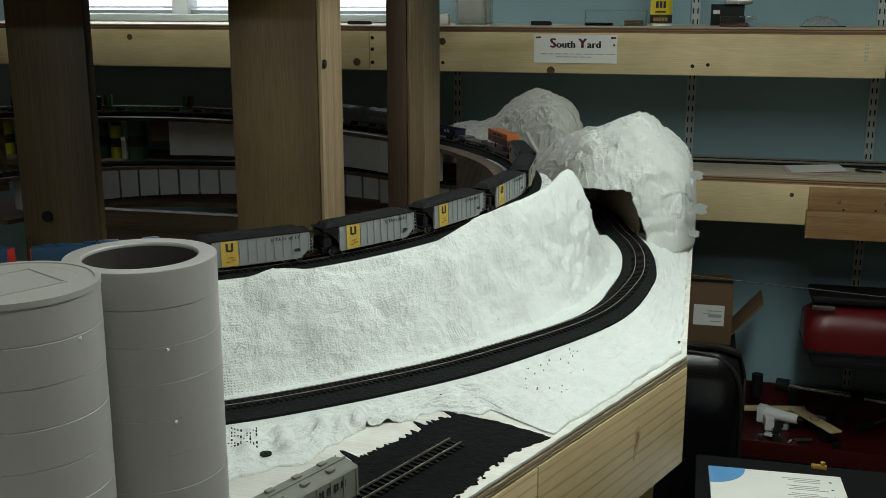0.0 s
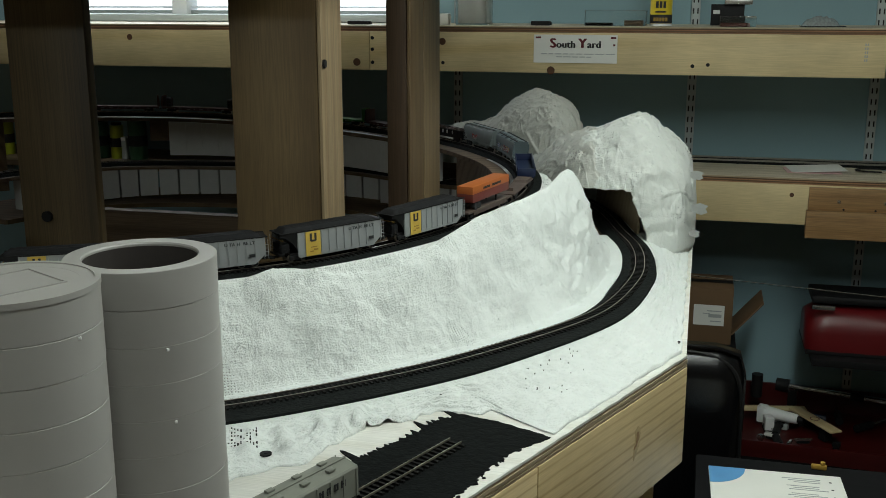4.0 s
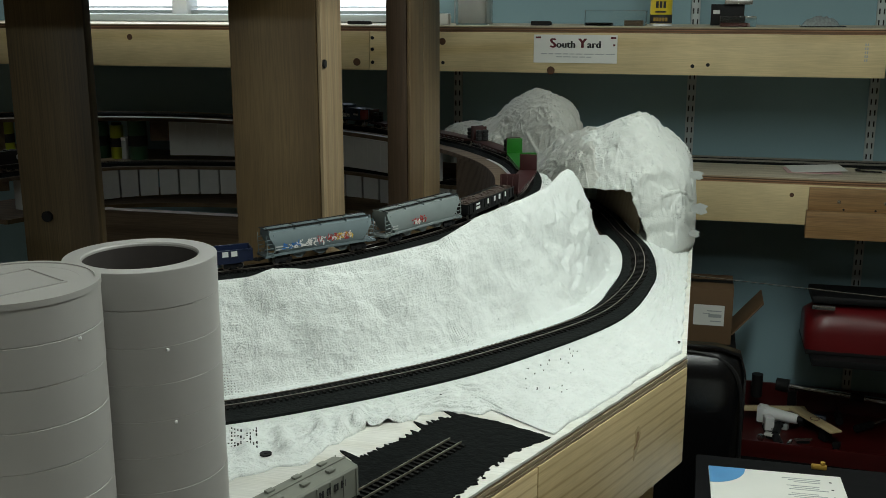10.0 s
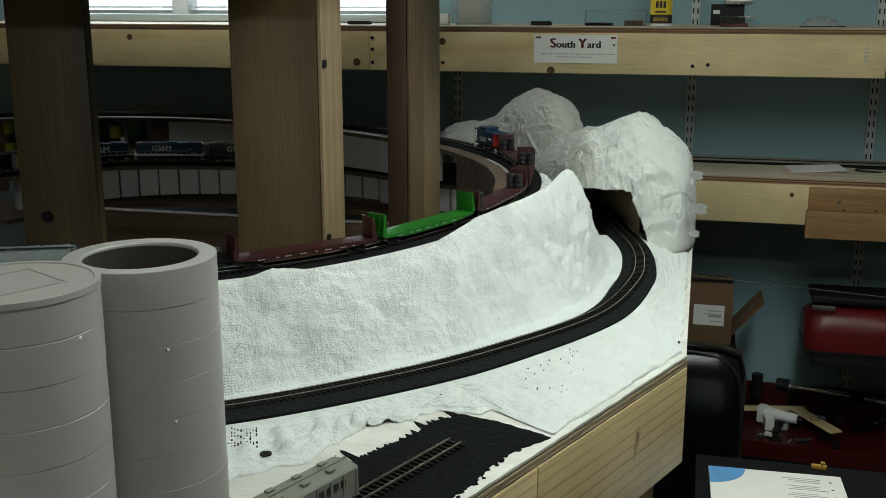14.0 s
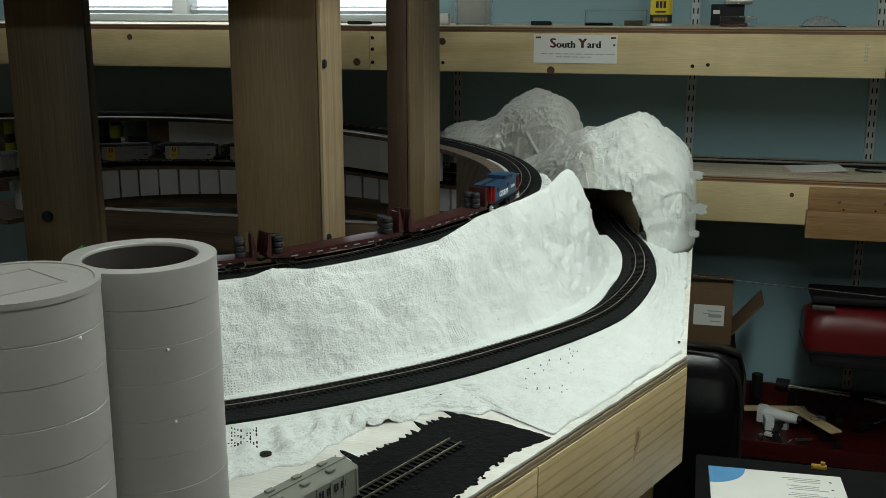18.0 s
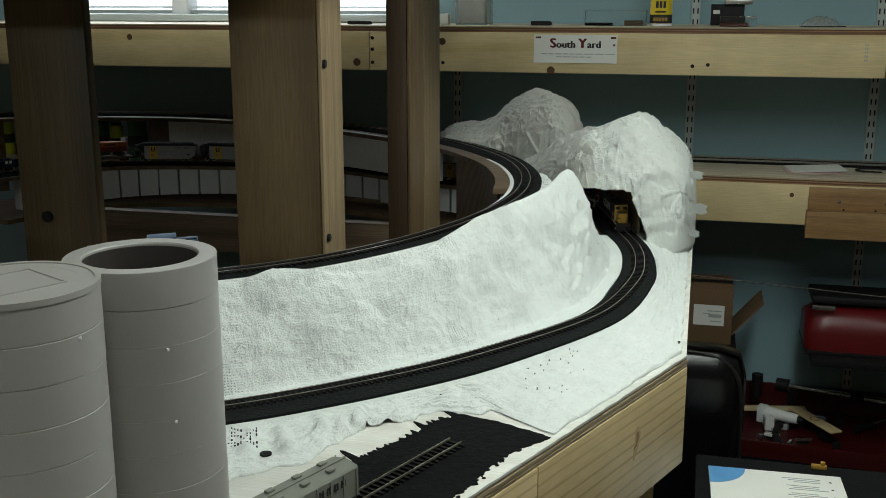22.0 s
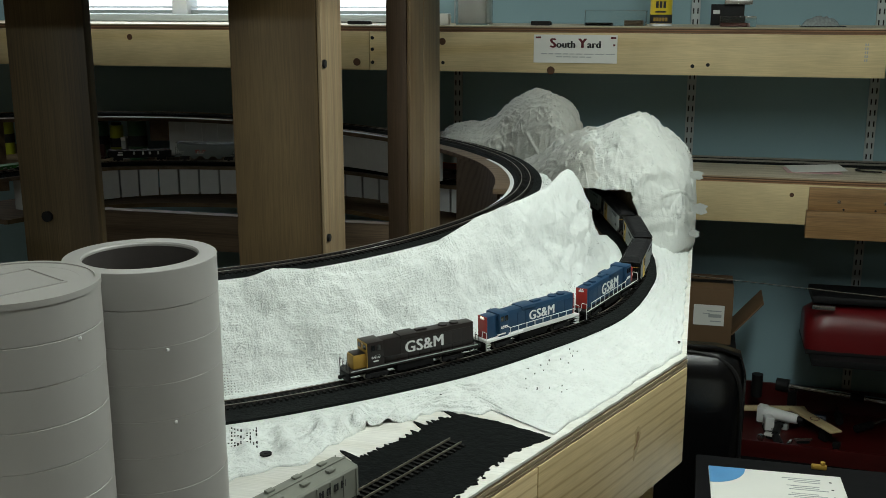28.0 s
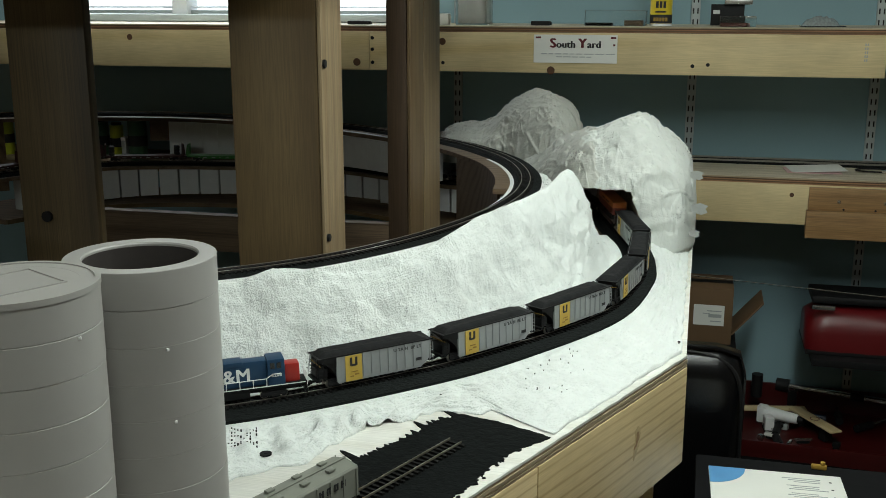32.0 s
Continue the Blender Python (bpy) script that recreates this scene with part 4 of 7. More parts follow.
for i in range(NA):
    deg = 30.0 - 148.0 * i / (NA - 1)
    a = radians(deg)
    rf, zf, wf = at_angle(FRONT, min(a, FRONT[0][-1]))
    r0, r1 = rf + wf + 0.001, rim(a) - 0.007 - 0.004 * noise.noise(Vector((deg * 0.5, 0, 9.0)))
    ragged = 0.007 * fbm((deg * 0.09, 0, 0), 3.0, 3)
    if deg < -40:
        r1 = min(r1, r0 + float(np.interp(-deg, (40, 41.2, 42, 45, 50, 52.5, 54, 57, 60, 62.5, 75, 120), (0.30, 0.21, 0.080, 0.070, 0.058, 0.062, 0.085, 0.110, 0.135, 0.15, 0.15, 0.15))) + ragged * 2.4)
    r1 = max(r1, r0 + 0.01)
    row, uvr, run, last = [], [], 0.0, None
    for j in range(NV):
        v = j / (NV - 1)
        r = r0 + (r1 - r0) * v
        edge = smooth01((1 - v) / 0.08)
        z = (zf - 0.009) * (1 - smooth01(v * 1.25)) + (TABLE_Z + 0.004) * smooth01(v * 1.25)
        p = Vector((HUB.x + r * math.cos(a), HUB.y + r * math.sin(a), z))
        p.z += (fbm(p, 16.0, 4) * 0.0060 + fbm((a * 9, v * 16, 0), 1.0, 4) * 0.0030 + fbm(p, 80.0, 3) * 0.0022) * smooth01(v / 0.12) * (0.35 + 0.65 * edge)
        if deg < -42:
            p.z += (0.010 * abs(fbm((deg * 0.30, v * 1.6, 2.0), 1.9, 3)) + 0.007 * max(0.0, fbm((deg * 0.7, v * 0.8, 5.0), 1.1, 2))) * smooth01((v - 0.55) / 0.18) * edge * smooth01((-44.0 - deg) / 3)
        p.z = max(p.z, TABLE_Z + 0.0012)
        if deg < -41.5:
            p.z -= (p.z - TABLE_Z - 0.0012) * smooth01((v - 0.78) / 0.2) * 0.85
            p.z += 0.010 * max(0.0, fbm((a * 28, v * 2.4, 3.0), 1.0, 2)) * smooth01((v - 0.35) / 0.2) * (1 - smooth01((v - 0.90) / 0.1)) * smooth01((-45 - deg) / 3)
            p.z += edge_fold(p.x, p.y) * smooth01((v - 0.10) / 0.25)
            a2 = 0.010 * noise.noise(Vector((deg * 0.8, v * 2.0, 1.0))) * smooth01((v - 0.6) / 0.3) * smooth01((-43.0 - deg) / 2)
            p += Vector((math.cos(a), math.sin(a), 0)) * a2
        p.z += (TABLE_Z + 0.0025 - p.z) * math.exp(-(math.hypot(p.x + 0.4575, p.y - 1.0170) / 0.016) ** 4)
        if j == NV - 1 and not 1.121 < p.y < 1.150:
            p.z = TABLE_Z - 0.001
        flat = bell(deg, -41.3, 1.0) * smooth01((r - 0.95) / 0.03)
        p.z += (TABLE_Z + 0.0012 - p.z) * min(1.0, flat * 1.5)
        run += (p - last).length if last is not None else 0.0
        last = p
        row.append(p)
        uvr.append((a * 0.95, run))
    rows.append(row)
    uvs.append(uvr)
CRUST = np.array([tuple(p) for r in rows for p in r])


def crust_z(x, y):
    d = (CRUST[:, 0] - x) ** 2 + (CRUST[:, 1] - y) ** 2
    near = CRUST[d < 0.007 ** 2]
    return float(near[:, 2].max()) if len(near) else float(CRUST[np.argmin(d), 2])


apron = thing("plaster_apron", "white plaster ground beside the front track with a ragged edge", "model ground")
part("plaster_shell", grid_mesh("plaster_shell", rows, uvs), PLASTER_SOLID, apron).modifiers.new("thickness", "SOLIDIFY").thickness = 0.0010


def cloth_folds(along, down, q):
    """Long narrow folds in three directions over the cloth, each one sharp-backed and dying out."""
    h = 0.0
    wx, wy = 0.035 * noise.noise(q * 9), 0.035 * noise.noise(q * 9 + Vector((5, 0, 0)))
    for turn, pitch, high in ((0.35, 26.0, 0.0056), (0.80, 36.0, 0.0046), (2.2, 34.0, 0.0050), (2.6, 62.0, 0.0022), (1.4, 75.0, 0.0020), (0.9, 110.0, 0.0013)):
        c, s_ = math.cos(turn), math.sin(turn)
        e, f = (along + wx) * c + (down + wy) * s_, -(along + wx) * s_ + (down + wy) * c
        r = max(0.0, 1.0 - 3.4 * abs(noise.noise(Vector((f * pitch, e * pitch * 0.10, turn * 9.0)))))
        there = smooth01(0.35 + 1.9 * noise.noise(Vector((e * 13, f * 13, turn * 4.0))))
        h += high * r ** 1.3 * there
    return h


def draped(name, crest, depth, cy, cz, seed, opening=None, nx=360, nt=210, lean=(0.0, 0.0)):
    """Plaster cloth hung over a support: a crest line of (x, z), rounded to both sides, with folds and, at need, a portal."""
    xs, zs = [c[0] for c in crest], [c[1] for c in crest]
    rows, uvs = [], []
    mid, half = (xs[0] + xs[-1]) / 2, (xs[-1] - xs[0]) / 2
    for i in range(nx):
        u = -math.cos(math.pi * i / (nx - 1))
        x = mid + half * (0.5 * u + 0.5 * math.sin(math.pi / 2 * u))
        top = float(np.interp(x, xs, zs)) * 0.5 + 0.25 * (float(np.interp(x - 0.012, xs, zs)) + float(np.interp(x + 0.012, xs, zs))) - 0.008
        if i in (0, nx - 1):
            top = cz + 0.001
        ry = depth * max(0.02, 1 - abs(u) ** 5) ** 0.5
        row, uvr = [], []
        for j in range(nt + 1):
            a = math.pi * j / nt
            ca, sa = math.cos(a), math.sin(a)
            p = Vector((x, cy + lean[0] * min(0.0, x - mid) + lean[1] * max(0.0, x - mid) - ry * math.copysign(abs(ca) ** 0.75, ca), cz + (top - cz) * sa ** 0.62))
            up = smooth01((p.z - cz) / 0.04)
            q = p + Vector((seed, 0, 0))
            n = Vector((0.75 * u ** 3, -ca, sa + 0.15)).normalized()
            q += Vector((noise.noise(q * 11), noise.noise(q * 11 + Vector((5, 0, 0))), 0)) * 0.022
            k = fbm(q, 7.0, 3) * 0.009 + fbm(q, 24.0, 3) * 0.0030 + fbm(q, 75.0, 2) * 0.0006
            k += cloth_folds(x + seed, a * 0.16, q) * smooth01((1 - abs(u)) / 0.10)
            p += n * (k - 0.0048) * (0.2 + 0.8 * up)
            p.z = max(p.z, cz)
            row.append(p)
            uvr.append((x, a * 0.16))
        rows.append(row)
        uvs.append(uvr)
    me = grid_mesh(name, rows, uvs)
    if opening:
        bm = bmesh.new()
        bm.from_mesh(me)
        x0, x1, y1, z1 = opening
        gone = []
        for f in bm.faces:
            c = f.calc_center_median()
            lean_in = 0.032 * smooth01((z1 - c.z) / 0.10)
            if x0 < c.x < x1 + lean_in and c.y < y1 and c.z < z1 + 0.003 * noise.noise(c * 30):
                gone.append(f)
        bmesh.ops.delete(bm, geom=gone, context="FACES")
        rim_verts = [v for v in bm.verts if v.is_boundary and v.co.z > cz + 0.012 and x0 - 0.02 < v.co.x < x1 + 0.06]
        for _ in range(6):
            bmesh.ops.smooth_vert(bm, verts=rim_verts, factor=0.5, use_axis_x=True, use_axis_y=True, use_axis_z=True)
        bm.to_mesh(me)
        bm.free()
    return me


rock = thing("tunnel_mountain", "white plaster-cloth mountain with a dark tunnel mouth", "model mountain")
CREST = [(-0.432, 1.18), (-0.405, 1.215), (-0.372, 1.232), (-0.345, 1.244), (-0.322, 1.262), (-0.297, 1.286), (-0.268, 1.306), (-0.230, 1.322), (-0.194, 1.324), (-0.170, 1.337), (-0.146, 1.347), (-0.120, 1.349), (-0.100, 1.342),
         (-0.074, 1.314), (-0.040, 1.290), (-0.017, 1.266), (-0.005, 1.236), (0.000, 1.16)]
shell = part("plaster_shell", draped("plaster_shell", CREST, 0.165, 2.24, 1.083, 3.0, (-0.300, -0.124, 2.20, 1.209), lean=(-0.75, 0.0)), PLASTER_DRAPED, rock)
# left part in greyer bare plaster; its shade is partly put into that colour
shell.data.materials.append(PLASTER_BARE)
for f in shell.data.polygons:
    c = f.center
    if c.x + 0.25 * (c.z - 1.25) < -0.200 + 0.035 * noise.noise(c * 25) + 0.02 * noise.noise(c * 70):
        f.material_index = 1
mod = shell.modifiers.new("thickness", "SOLIDIFY")
mod.thickness, mod.offset = 0.004, -1
part("tunnel_wall", ribbon(8.45, 8.855, [(0.033, 0.086), (0.037, 0.086), (0.037, -0.030), (0.033, -0.030)]), TUNNEL_BOARD, rock, "brown board lining the tunnel")
part("tunnel_roof", box((-0.20, 2.34, 1.219), (0.21, 0.26, 0.005)), PLY_DARK, rock)
part("tunnel_floor", box((-0.20, 2.36, 1.0815), (0.24, 0.34, 0.004)), PLY_DARK, rock)
far_rock = thing("plaster_mound", "grey-white plaster-cloth mound behind the upper track", "model mountain")
CREST = [(-0.664, 1.236), (-0.632, 1.270), (-0.600, 1.280), (-0.555, 1.282), (-0.512, 1.294), (-0.489, 1.322), (-0.452, 1.348), (-0.410, 1.361), (-0.380, 1.364), (-0.350, 1.357), (-0.314, 1.338),
         (-0.294, 1.304), (-0.283, 1.268), (-0.275, 1.232)]
part("plaster_shell", draped("plaster_shell", CREST, 0.150, 2.665, 1.185, 9.0, lean=(0.0, -0.55)), PLASTER_BARE, far_rock)


# open weave and specks in the plaster ground
random.seed(19)
bm = bmesh.new()
spots = [(-0.5194 + 0.0035 * i + 0.0030 * k, 1.0552 + 0.0009 * i - 0.0066 * k, 0.0017, 0.0010) for i in range(10) for k in range(6) if random.random() < 0.5]
spots += [(random.uniform(-0.21, -0.13), random.uniform(1.27, 1.43), 0.0012, 0.0008) for _ in range(26)] + [(-0.3037, 1.2244, 0.002, 0.002)]
for x, y, sx, sy in spots:
    add_box(bm, (x, y, crust_z(x, y) - 0.0006), (sx * random.uniform(0.6, 1.2), sy * random.uniform(0.7, 1.3), 0.003), 0, random.uniform(0, 40))
tagged(part("weave_holes", bm, BLACK, apron, "dark open weave showing through the plaster"), kind="stuff")
# added box: dark wood stands in for the unlit gap below the mound
part("mound_base", box((-0.475, 2.735, 1.143), (0.37, 0.18, 0.118), 0.002), PLY_DARK, far_rock, "brown plywood box added to close the dark gap under the mound")

# ---- things on and round the bench ----
CAN_R, CAN_H = 0.0664, 0.0333
for (cx, cy, top), lidded in (((-0.477, 0.813, 1.363), False), ((-0.5175, 0.687, 1.368), True)):
    n = 9
    for i in range(n):
        z1 = top - i * CAN_H
        z0 = max(z1 - CAN_H, TABLE_Z)
        label = "round grey-white plastic canister with a flat lid, stacked" if lidded else "open round grey-white plastic canister on a stack"
        can = thing("plastic_canister", label, "canister", pose(cx + random.uniform(-0.0003, 0.0003), cy, z0, 0, 0, 31 * i), group="stacked plastic canisters")
        h = z1 - z0
        bm = bmesh.new()
        seg, rings = 96, []
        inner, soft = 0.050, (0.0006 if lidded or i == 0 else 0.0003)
        prof = [(inner, 0.002), (CAN_R - soft, 0.0), (CAN_R, soft), (CAN_R, h - soft), (CAN_R - soft, h - 0.0001), (inner + 0.001, h - 0.0002), (inner, h - 0.0016)]
        for r, z in prof:
            rings.append([bm.verts.new((r * math.cos(2 * math.pi * k / seg), r * math.sin(2 * math.pi * k / seg), z)) for k in range(seg)])
        for a, b in zip(rings, rings[1:] + rings[:1]):
            for k in range(seg):
                bm.faces.new((a[k], a[(k + 1) % seg], b[(k + 1) % seg], b[k]))
        part("wall", bm, GREY_PLASTIC, can, smooth=False)
        # added sleeve: the shade of the deep hollow is put into its colour
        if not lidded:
            part("shade_sleeve", bmesh_ring(inner + 0.0004, inner - 0.0008, 0.0025, h - 0.0035), HOLLOW_SHADE, can, "dark brown sleeve standing for the shade inside")
        if lidded or i == n - 1:
            part("bottom", cyl((0, 0, 0.0012), (0, 0, 0.0030), inner + 0.0005, 48), GREY_PLASTIC, can)
        for ring, world in (((1, -11),) if lidded else ((2, -45), (3, -92), (4, -42))):
            if ring == i:
                k = radians(world - 31 * i)
                part("latch_nub", box((CAN_R * math.cos(k), CAN_R * math.sin(k), h - 0.003), (0.0026, 0.0026, 0.0024), 0.0007), WHITE, can)
        if lidded:
            lid = part("lid", cyl((0, 0, h - 0.0018), (0, 0, h - 0.0003), CAN_R - 0.0016, 64), GREY_PLASTIC, can)
            if i == 0:
                part("lid_rim", bmesh_ring(CAN_R + 0.0008, CAN_R - 0.004, h - 0.0040, h + 0.0010), GREY_PLASTIC, can)
                part("raised_square", boxes([((0, s_ * 0.030, h + 0.0002), (0.0612, 0.0014, 0.0012)) for s_ in (-1, 1)] + [((s_ * 0.030, 0, h + 0.0002), (0.0014, 0.0588, 0.0012)) for s_ in (-1, 1)]), GREY_PLASTIC, can, at=pose(0, 0, 0, 0, 0, 62))

# bare siding with its painted ground
RUNS = Vector((-0.381, -0.925, 0)).normalized()
paint = thing("painted_ground", "ragged patch of brushed black paint on the plywood deck", "painted ground")
random.seed(31)
corners = [(-0.268, 1.192), (-0.222, 1.180), (-0.150, 1.149), (-0.186, 1.102), (-0.204, 1.058), (-0.218, 1.000), (-0.250, 0.920), (-0.330, 0.700), (-0.480, 0.700), (-0.372, 1.004), (-0.352, 1.046), (-0.310, 1.118), (-0.300, 1.160)]
outline = []
BRUSH = Vector((-0.80, 0.60))
for k in range(len(corners)):
    (ax, ay), (bx, by) = corners[k], corners[(k + 1) % len(corners)]
    n = max(2, int(math.hypot(bx - ax, by - ay) / 0.0016))
    comb = 0.030 if k >= 9 else (0.014 if k < 2 else 0.010)
    for i in range(n):
        t = i / n
        x, y = ax + (bx - ax) * t, ay + (by - ay) * t
        across = x * BRUSH.y - y * BRUSH.x
        tooth = max(0.0, noise.noise(Vector((across * 95, k // 9 * 5.0, 0)))) * 1.5 + 0.45 * noise.noise(Vector((across * 260, 7.0, 0))) 
        way = BRUSH if k >= 9 or k < 1 else (Vector((0.8, 0.55)) if k == 1 else Vector((0.93, -0.36)))
        outline.append((x + way.x * comb * tooth, y + way.y * comb * tooth))
part("paint_film", prism(outline, TABLE_Z + 0.0002, TABLE_Z + 0.0016), BLACK_PAINT, paint)
for c, n in (((-0.194, 1.066), 5), ((-0.207, 1.024), 4), ((-0.224, 0.970), 5)):
    for i in range(n):
        r, sx, sy = random.uniform(0.0008, 0.0020), c[0] + random.uniform(-0.006, 0.003), c[1] + random.uniform(-0.012, 0.012)
        blot = [(sx + r * random.uniform(0.6, 1.5) * math.cos(q * 0.63), sy + r * random.uniform(0.6, 1.8) * math.sin(q * 0.63)) for q in range(10)]
        part("paint_splash", prism(blot, TABLE_Z + 0.0002, TABLE_Z + 0.0014), BLACK_PAINT, paint)

spur = thing("siding_track", "short length of bare model track ending on black paint", "track")
HEADING = math.degrees(math.atan2(-RUNS.y, -RUNS.x))
SPUR = pose(-0.256, 1.104, TABLE_Z + 0.0018, 0, 0, HEADING)
spur.matrix_world = SPUR
for y in (-0.00825, 0.00825):
    part("rail", box((-0.27, y, 0.0038), (0.54, 0.0013, 0.0026), 0.0003), BARE_RAIL, spur)
for i in range(62):
    part("tie", box((-0.003 - i * 0.0087, 0, 0.0012), (0.0032, 0.030, 0.0024)), TIE, spur)

parked = thing("parked_hopper_car", "olive-grey covered hopper car standing on the siding", "model train", SPUR @ pose(-0.272, 0, 0.0052))
L, w = 0.158, 0.035
prof = [(-w / 2, 0.014), (-w / 2, 0.0435), (-w / 2 + 0.0015, 0.0455), (0, 0.0488), (w / 2 - 0.0015, 0.0455), (w / 2, 0.0435), (w / 2, 0.014)]
bm = prism(prof, -L / 2, L / 2)
for v in bm.verts:
    v.co = Vector((v.co.z, v.co.x, v.co.y))
body = part("hopper_body", bm, HOPPER_OLIVE, parked)
for i in range(9):
    for y in (-1, 1):
        part("side_post", box((-L / 2 + 0.003 + i * (L - 0.006) / 8, y * (w / 2 + 0.0005), 0.0285), (0.0018, 0.0012, 0.029)), HOPPER_OLIVE, body)
for x in (-0.060, -0.024, 0.012, 0.048):
    for y in (-0.0085, 0.0085):
        part("roof_hatch", box((x + (0.006 if y > 0 else 0), y, 0.0490), (0.0095, 0.0060, 0.0024), 0.0007), HOPPER_OLIVE, body)
part("roof_walk", box((0, 0, 0.0496), (L + 0.002, 0.0030, 0.0008)), HOPPER_OLIVE, body)
part("roof_seam", box((0, 0, 0.0490), (L, 0.0012, 0.0014)), HOPPER_OLIVE, body)
for y in (-1, 1):
    part("side_marks", boxes([((0.058 - k * 0.0105, y * (w / 2 + 0.0007), 0.0345), (0.0018, 0.0006, 0.0075)) for k in range(4)] + [((0.0540 - k * 0.0105, y * (w / 2 + 0.0007), 0.0345), (0.0016, 0.0006, 0.0075)) for k in range(4)]
                                + [((0.0562 - k * 0.0105, y * (w / 2 + 0.0007), 0.0345 + dz), (0.0042, 0.0006, 0.0014)) for k, dz in ((0, 0.0), (1, 0.003), (1, -0.003), (2, 0.003), (3, 0.001))]), INK, body)
    part("side_marks", box((0.028, y * (w / 2 + 0.0007), 0.0235), (0.006, 0.0006, 0.006)), INK, body)
for e in (-1, 1):
    bm = bmesh.new()
    for y in (0.006, 0.014):
        add_cyl(bm, (e * (L / 2 + 0.0012), y, 0.012), (e * (L / 2 + 0.0012), y, 0.047), 0.0005, 6)
    for k in range(8):
        add_cyl(bm, (e * (L / 2 + 0.0012), 0.006, 0.014 + k * 0.0042), (e * (L / 2 + 0.0012), 0.014, 0.014 + k * 0.0042), 0.0004, 6)
    part("end_ladder", bm, HOPPER_OLIVE, parked)
    part("end_sill", box((e * (L / 2 + 0.001), 0, 0.0125), (0.006, 0.031, 0.003), 0.0004), HOPPER_OLIVE, parked)
    part("truck", boxes([((e * 0.052, y, 0.0062), (0.026, 0.0022, 0.0045)) for y in (-0.0118, 0.0118)], 0.0006), DARK_GREY, parked)
    for dx in (-0.0094, 0.0094):
        part("wheelset", boxes([((e * 0.052 + dx, 0, 0.0055), (0.0016, 0.018, 0.0016))], 0.0002), RAIL, parked)
        for y in (-0.0078, 0.0078):
            part("wheel", cyl((e * 0.052 + dx, y - 0.0012, 0.0055), (e * 0.052 + dx, y + 0.0012, 0.0055), 0.0055, 14), RAIL, parked)

washer = thing("black_washer", "small black washer screwed into the deck", "washer")
part("disc", bmesh_ring(0.0068, 0.0025, 0.0, 0.0016), BLACK, washer, at=pose(-0.4565, 1.0170, crust_z(-0.4565, 1.0170) + 0.0016))
part("screw", cyl((-0.4565, 1.0170, TABLE_Z), (-0.4565, 1.0170, crust_z(-0.4565, 1.0170) + 0.0040), 0.0026, 10), DARK_GREY, washer)
pin = thing("edge_screw", "small dark screw eye at the corner of the bench", "screw")
part("shank", cyl((-0.012, 1.530, TABLE_Z), (-0.012, 1.530, TABLE_Z + 0.006), 0.0009, 8), DARK_GREY, pin)
part("head", cyl((-0.012, 1.530, TABLE_Z + 0.006), (-0.012, 1.530, TABLE_Z + 0.0075), 0.0022, 10), DARK_GREY, pin)

# torn gauze at the mountain's edge
random.seed(5)
for x, y, z, s_ in ((-0.002, 2.12, 1.242, 0.018), (0.006, 2.10, 1.178, 0.022), (0.000, 2.05, 1.138, 0.014)):
    bm = bmesh.new()
    pts = [(-0.6, -0.3), (0.3, -0.55), (0.85, -0.35), (0.65, 0.0), (0.9, 0.25), (0.2, 0.5), (-0.6, 0.35)]
    lo = [bm.verts.new((px * s_, 0.15 * s_ * py, py * s_)) for px, py in pts]
    bm.faces.new(lo)
    bmesh.ops.solidify(bm, geom=bm.faces[:], thickness=0.0012)
    part("gauze_flap", bm, MASKING, rock, "torn grey-white gauze edge", at=pose(x, y, z, 0, 0, 8))

# ---- ceiling lights out of view, added to house the area lamps ----
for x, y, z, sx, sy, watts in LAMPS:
    lampthing = thing("ceiling_light", "unseen long white fluorescent ceiling light, added to light the room", "ceiling light", group="ceiling lights")
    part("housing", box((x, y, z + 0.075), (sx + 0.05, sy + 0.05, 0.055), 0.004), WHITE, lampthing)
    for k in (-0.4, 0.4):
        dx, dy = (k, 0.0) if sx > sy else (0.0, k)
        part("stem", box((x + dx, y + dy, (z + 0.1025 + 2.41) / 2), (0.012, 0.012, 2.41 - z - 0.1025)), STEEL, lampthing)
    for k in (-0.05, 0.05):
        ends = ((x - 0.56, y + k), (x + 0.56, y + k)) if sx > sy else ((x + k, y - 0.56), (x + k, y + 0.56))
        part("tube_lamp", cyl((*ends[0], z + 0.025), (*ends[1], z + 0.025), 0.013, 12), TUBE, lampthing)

# ---- on the shelves ----
UP = 1.5095
bottle = thing("glue_bottle", "yellow plastic bottle with a black label on the shelf", "bottle", pose(-0.122, 3.05, UP))
part("body", cyl((0, 0, 0.006), (0, 0, 0.125), 0.030, 24), BRIGHT_YELLOW, bottle)
part("base", cyl((0, 0, 0), (0, 0, 0.0065), 0.0305, 24), WHITE, bottle)
part("label", bmesh_ring(0.0306, 0.0301, 0.007, 0.031), INK, bottle, "black label band")
part("label_print", boxes([((dx, -0.0308, 0.018), (0.006, 0.0012, 0.010)) for dx in (-0.016, -0.008, 0.0, 0.008, 0.016)]), NOSE_YELLOW, bottle)
part("label_print", boxes([((dx, -0.0308, 0.058), (0.007, 0.0012, 0.018)) for dx in (-0.010, 0.0, 0.010)] + [((0, -0.0308, 0.0385), (0.030, 0.0012, 0.004))]), INK, bottle)
part("shoulder", cyl((0, 0, 0.125), (0, 0, 0.145), 0.030, 24, 0.012), BRIGHT_YELLOW, bottle)
part("nozzle", cyl((0, 0, 0.145), (0, 0, 0.185), 0.009, 14, 0.003), BRIGHT_YELLOW, bottle)


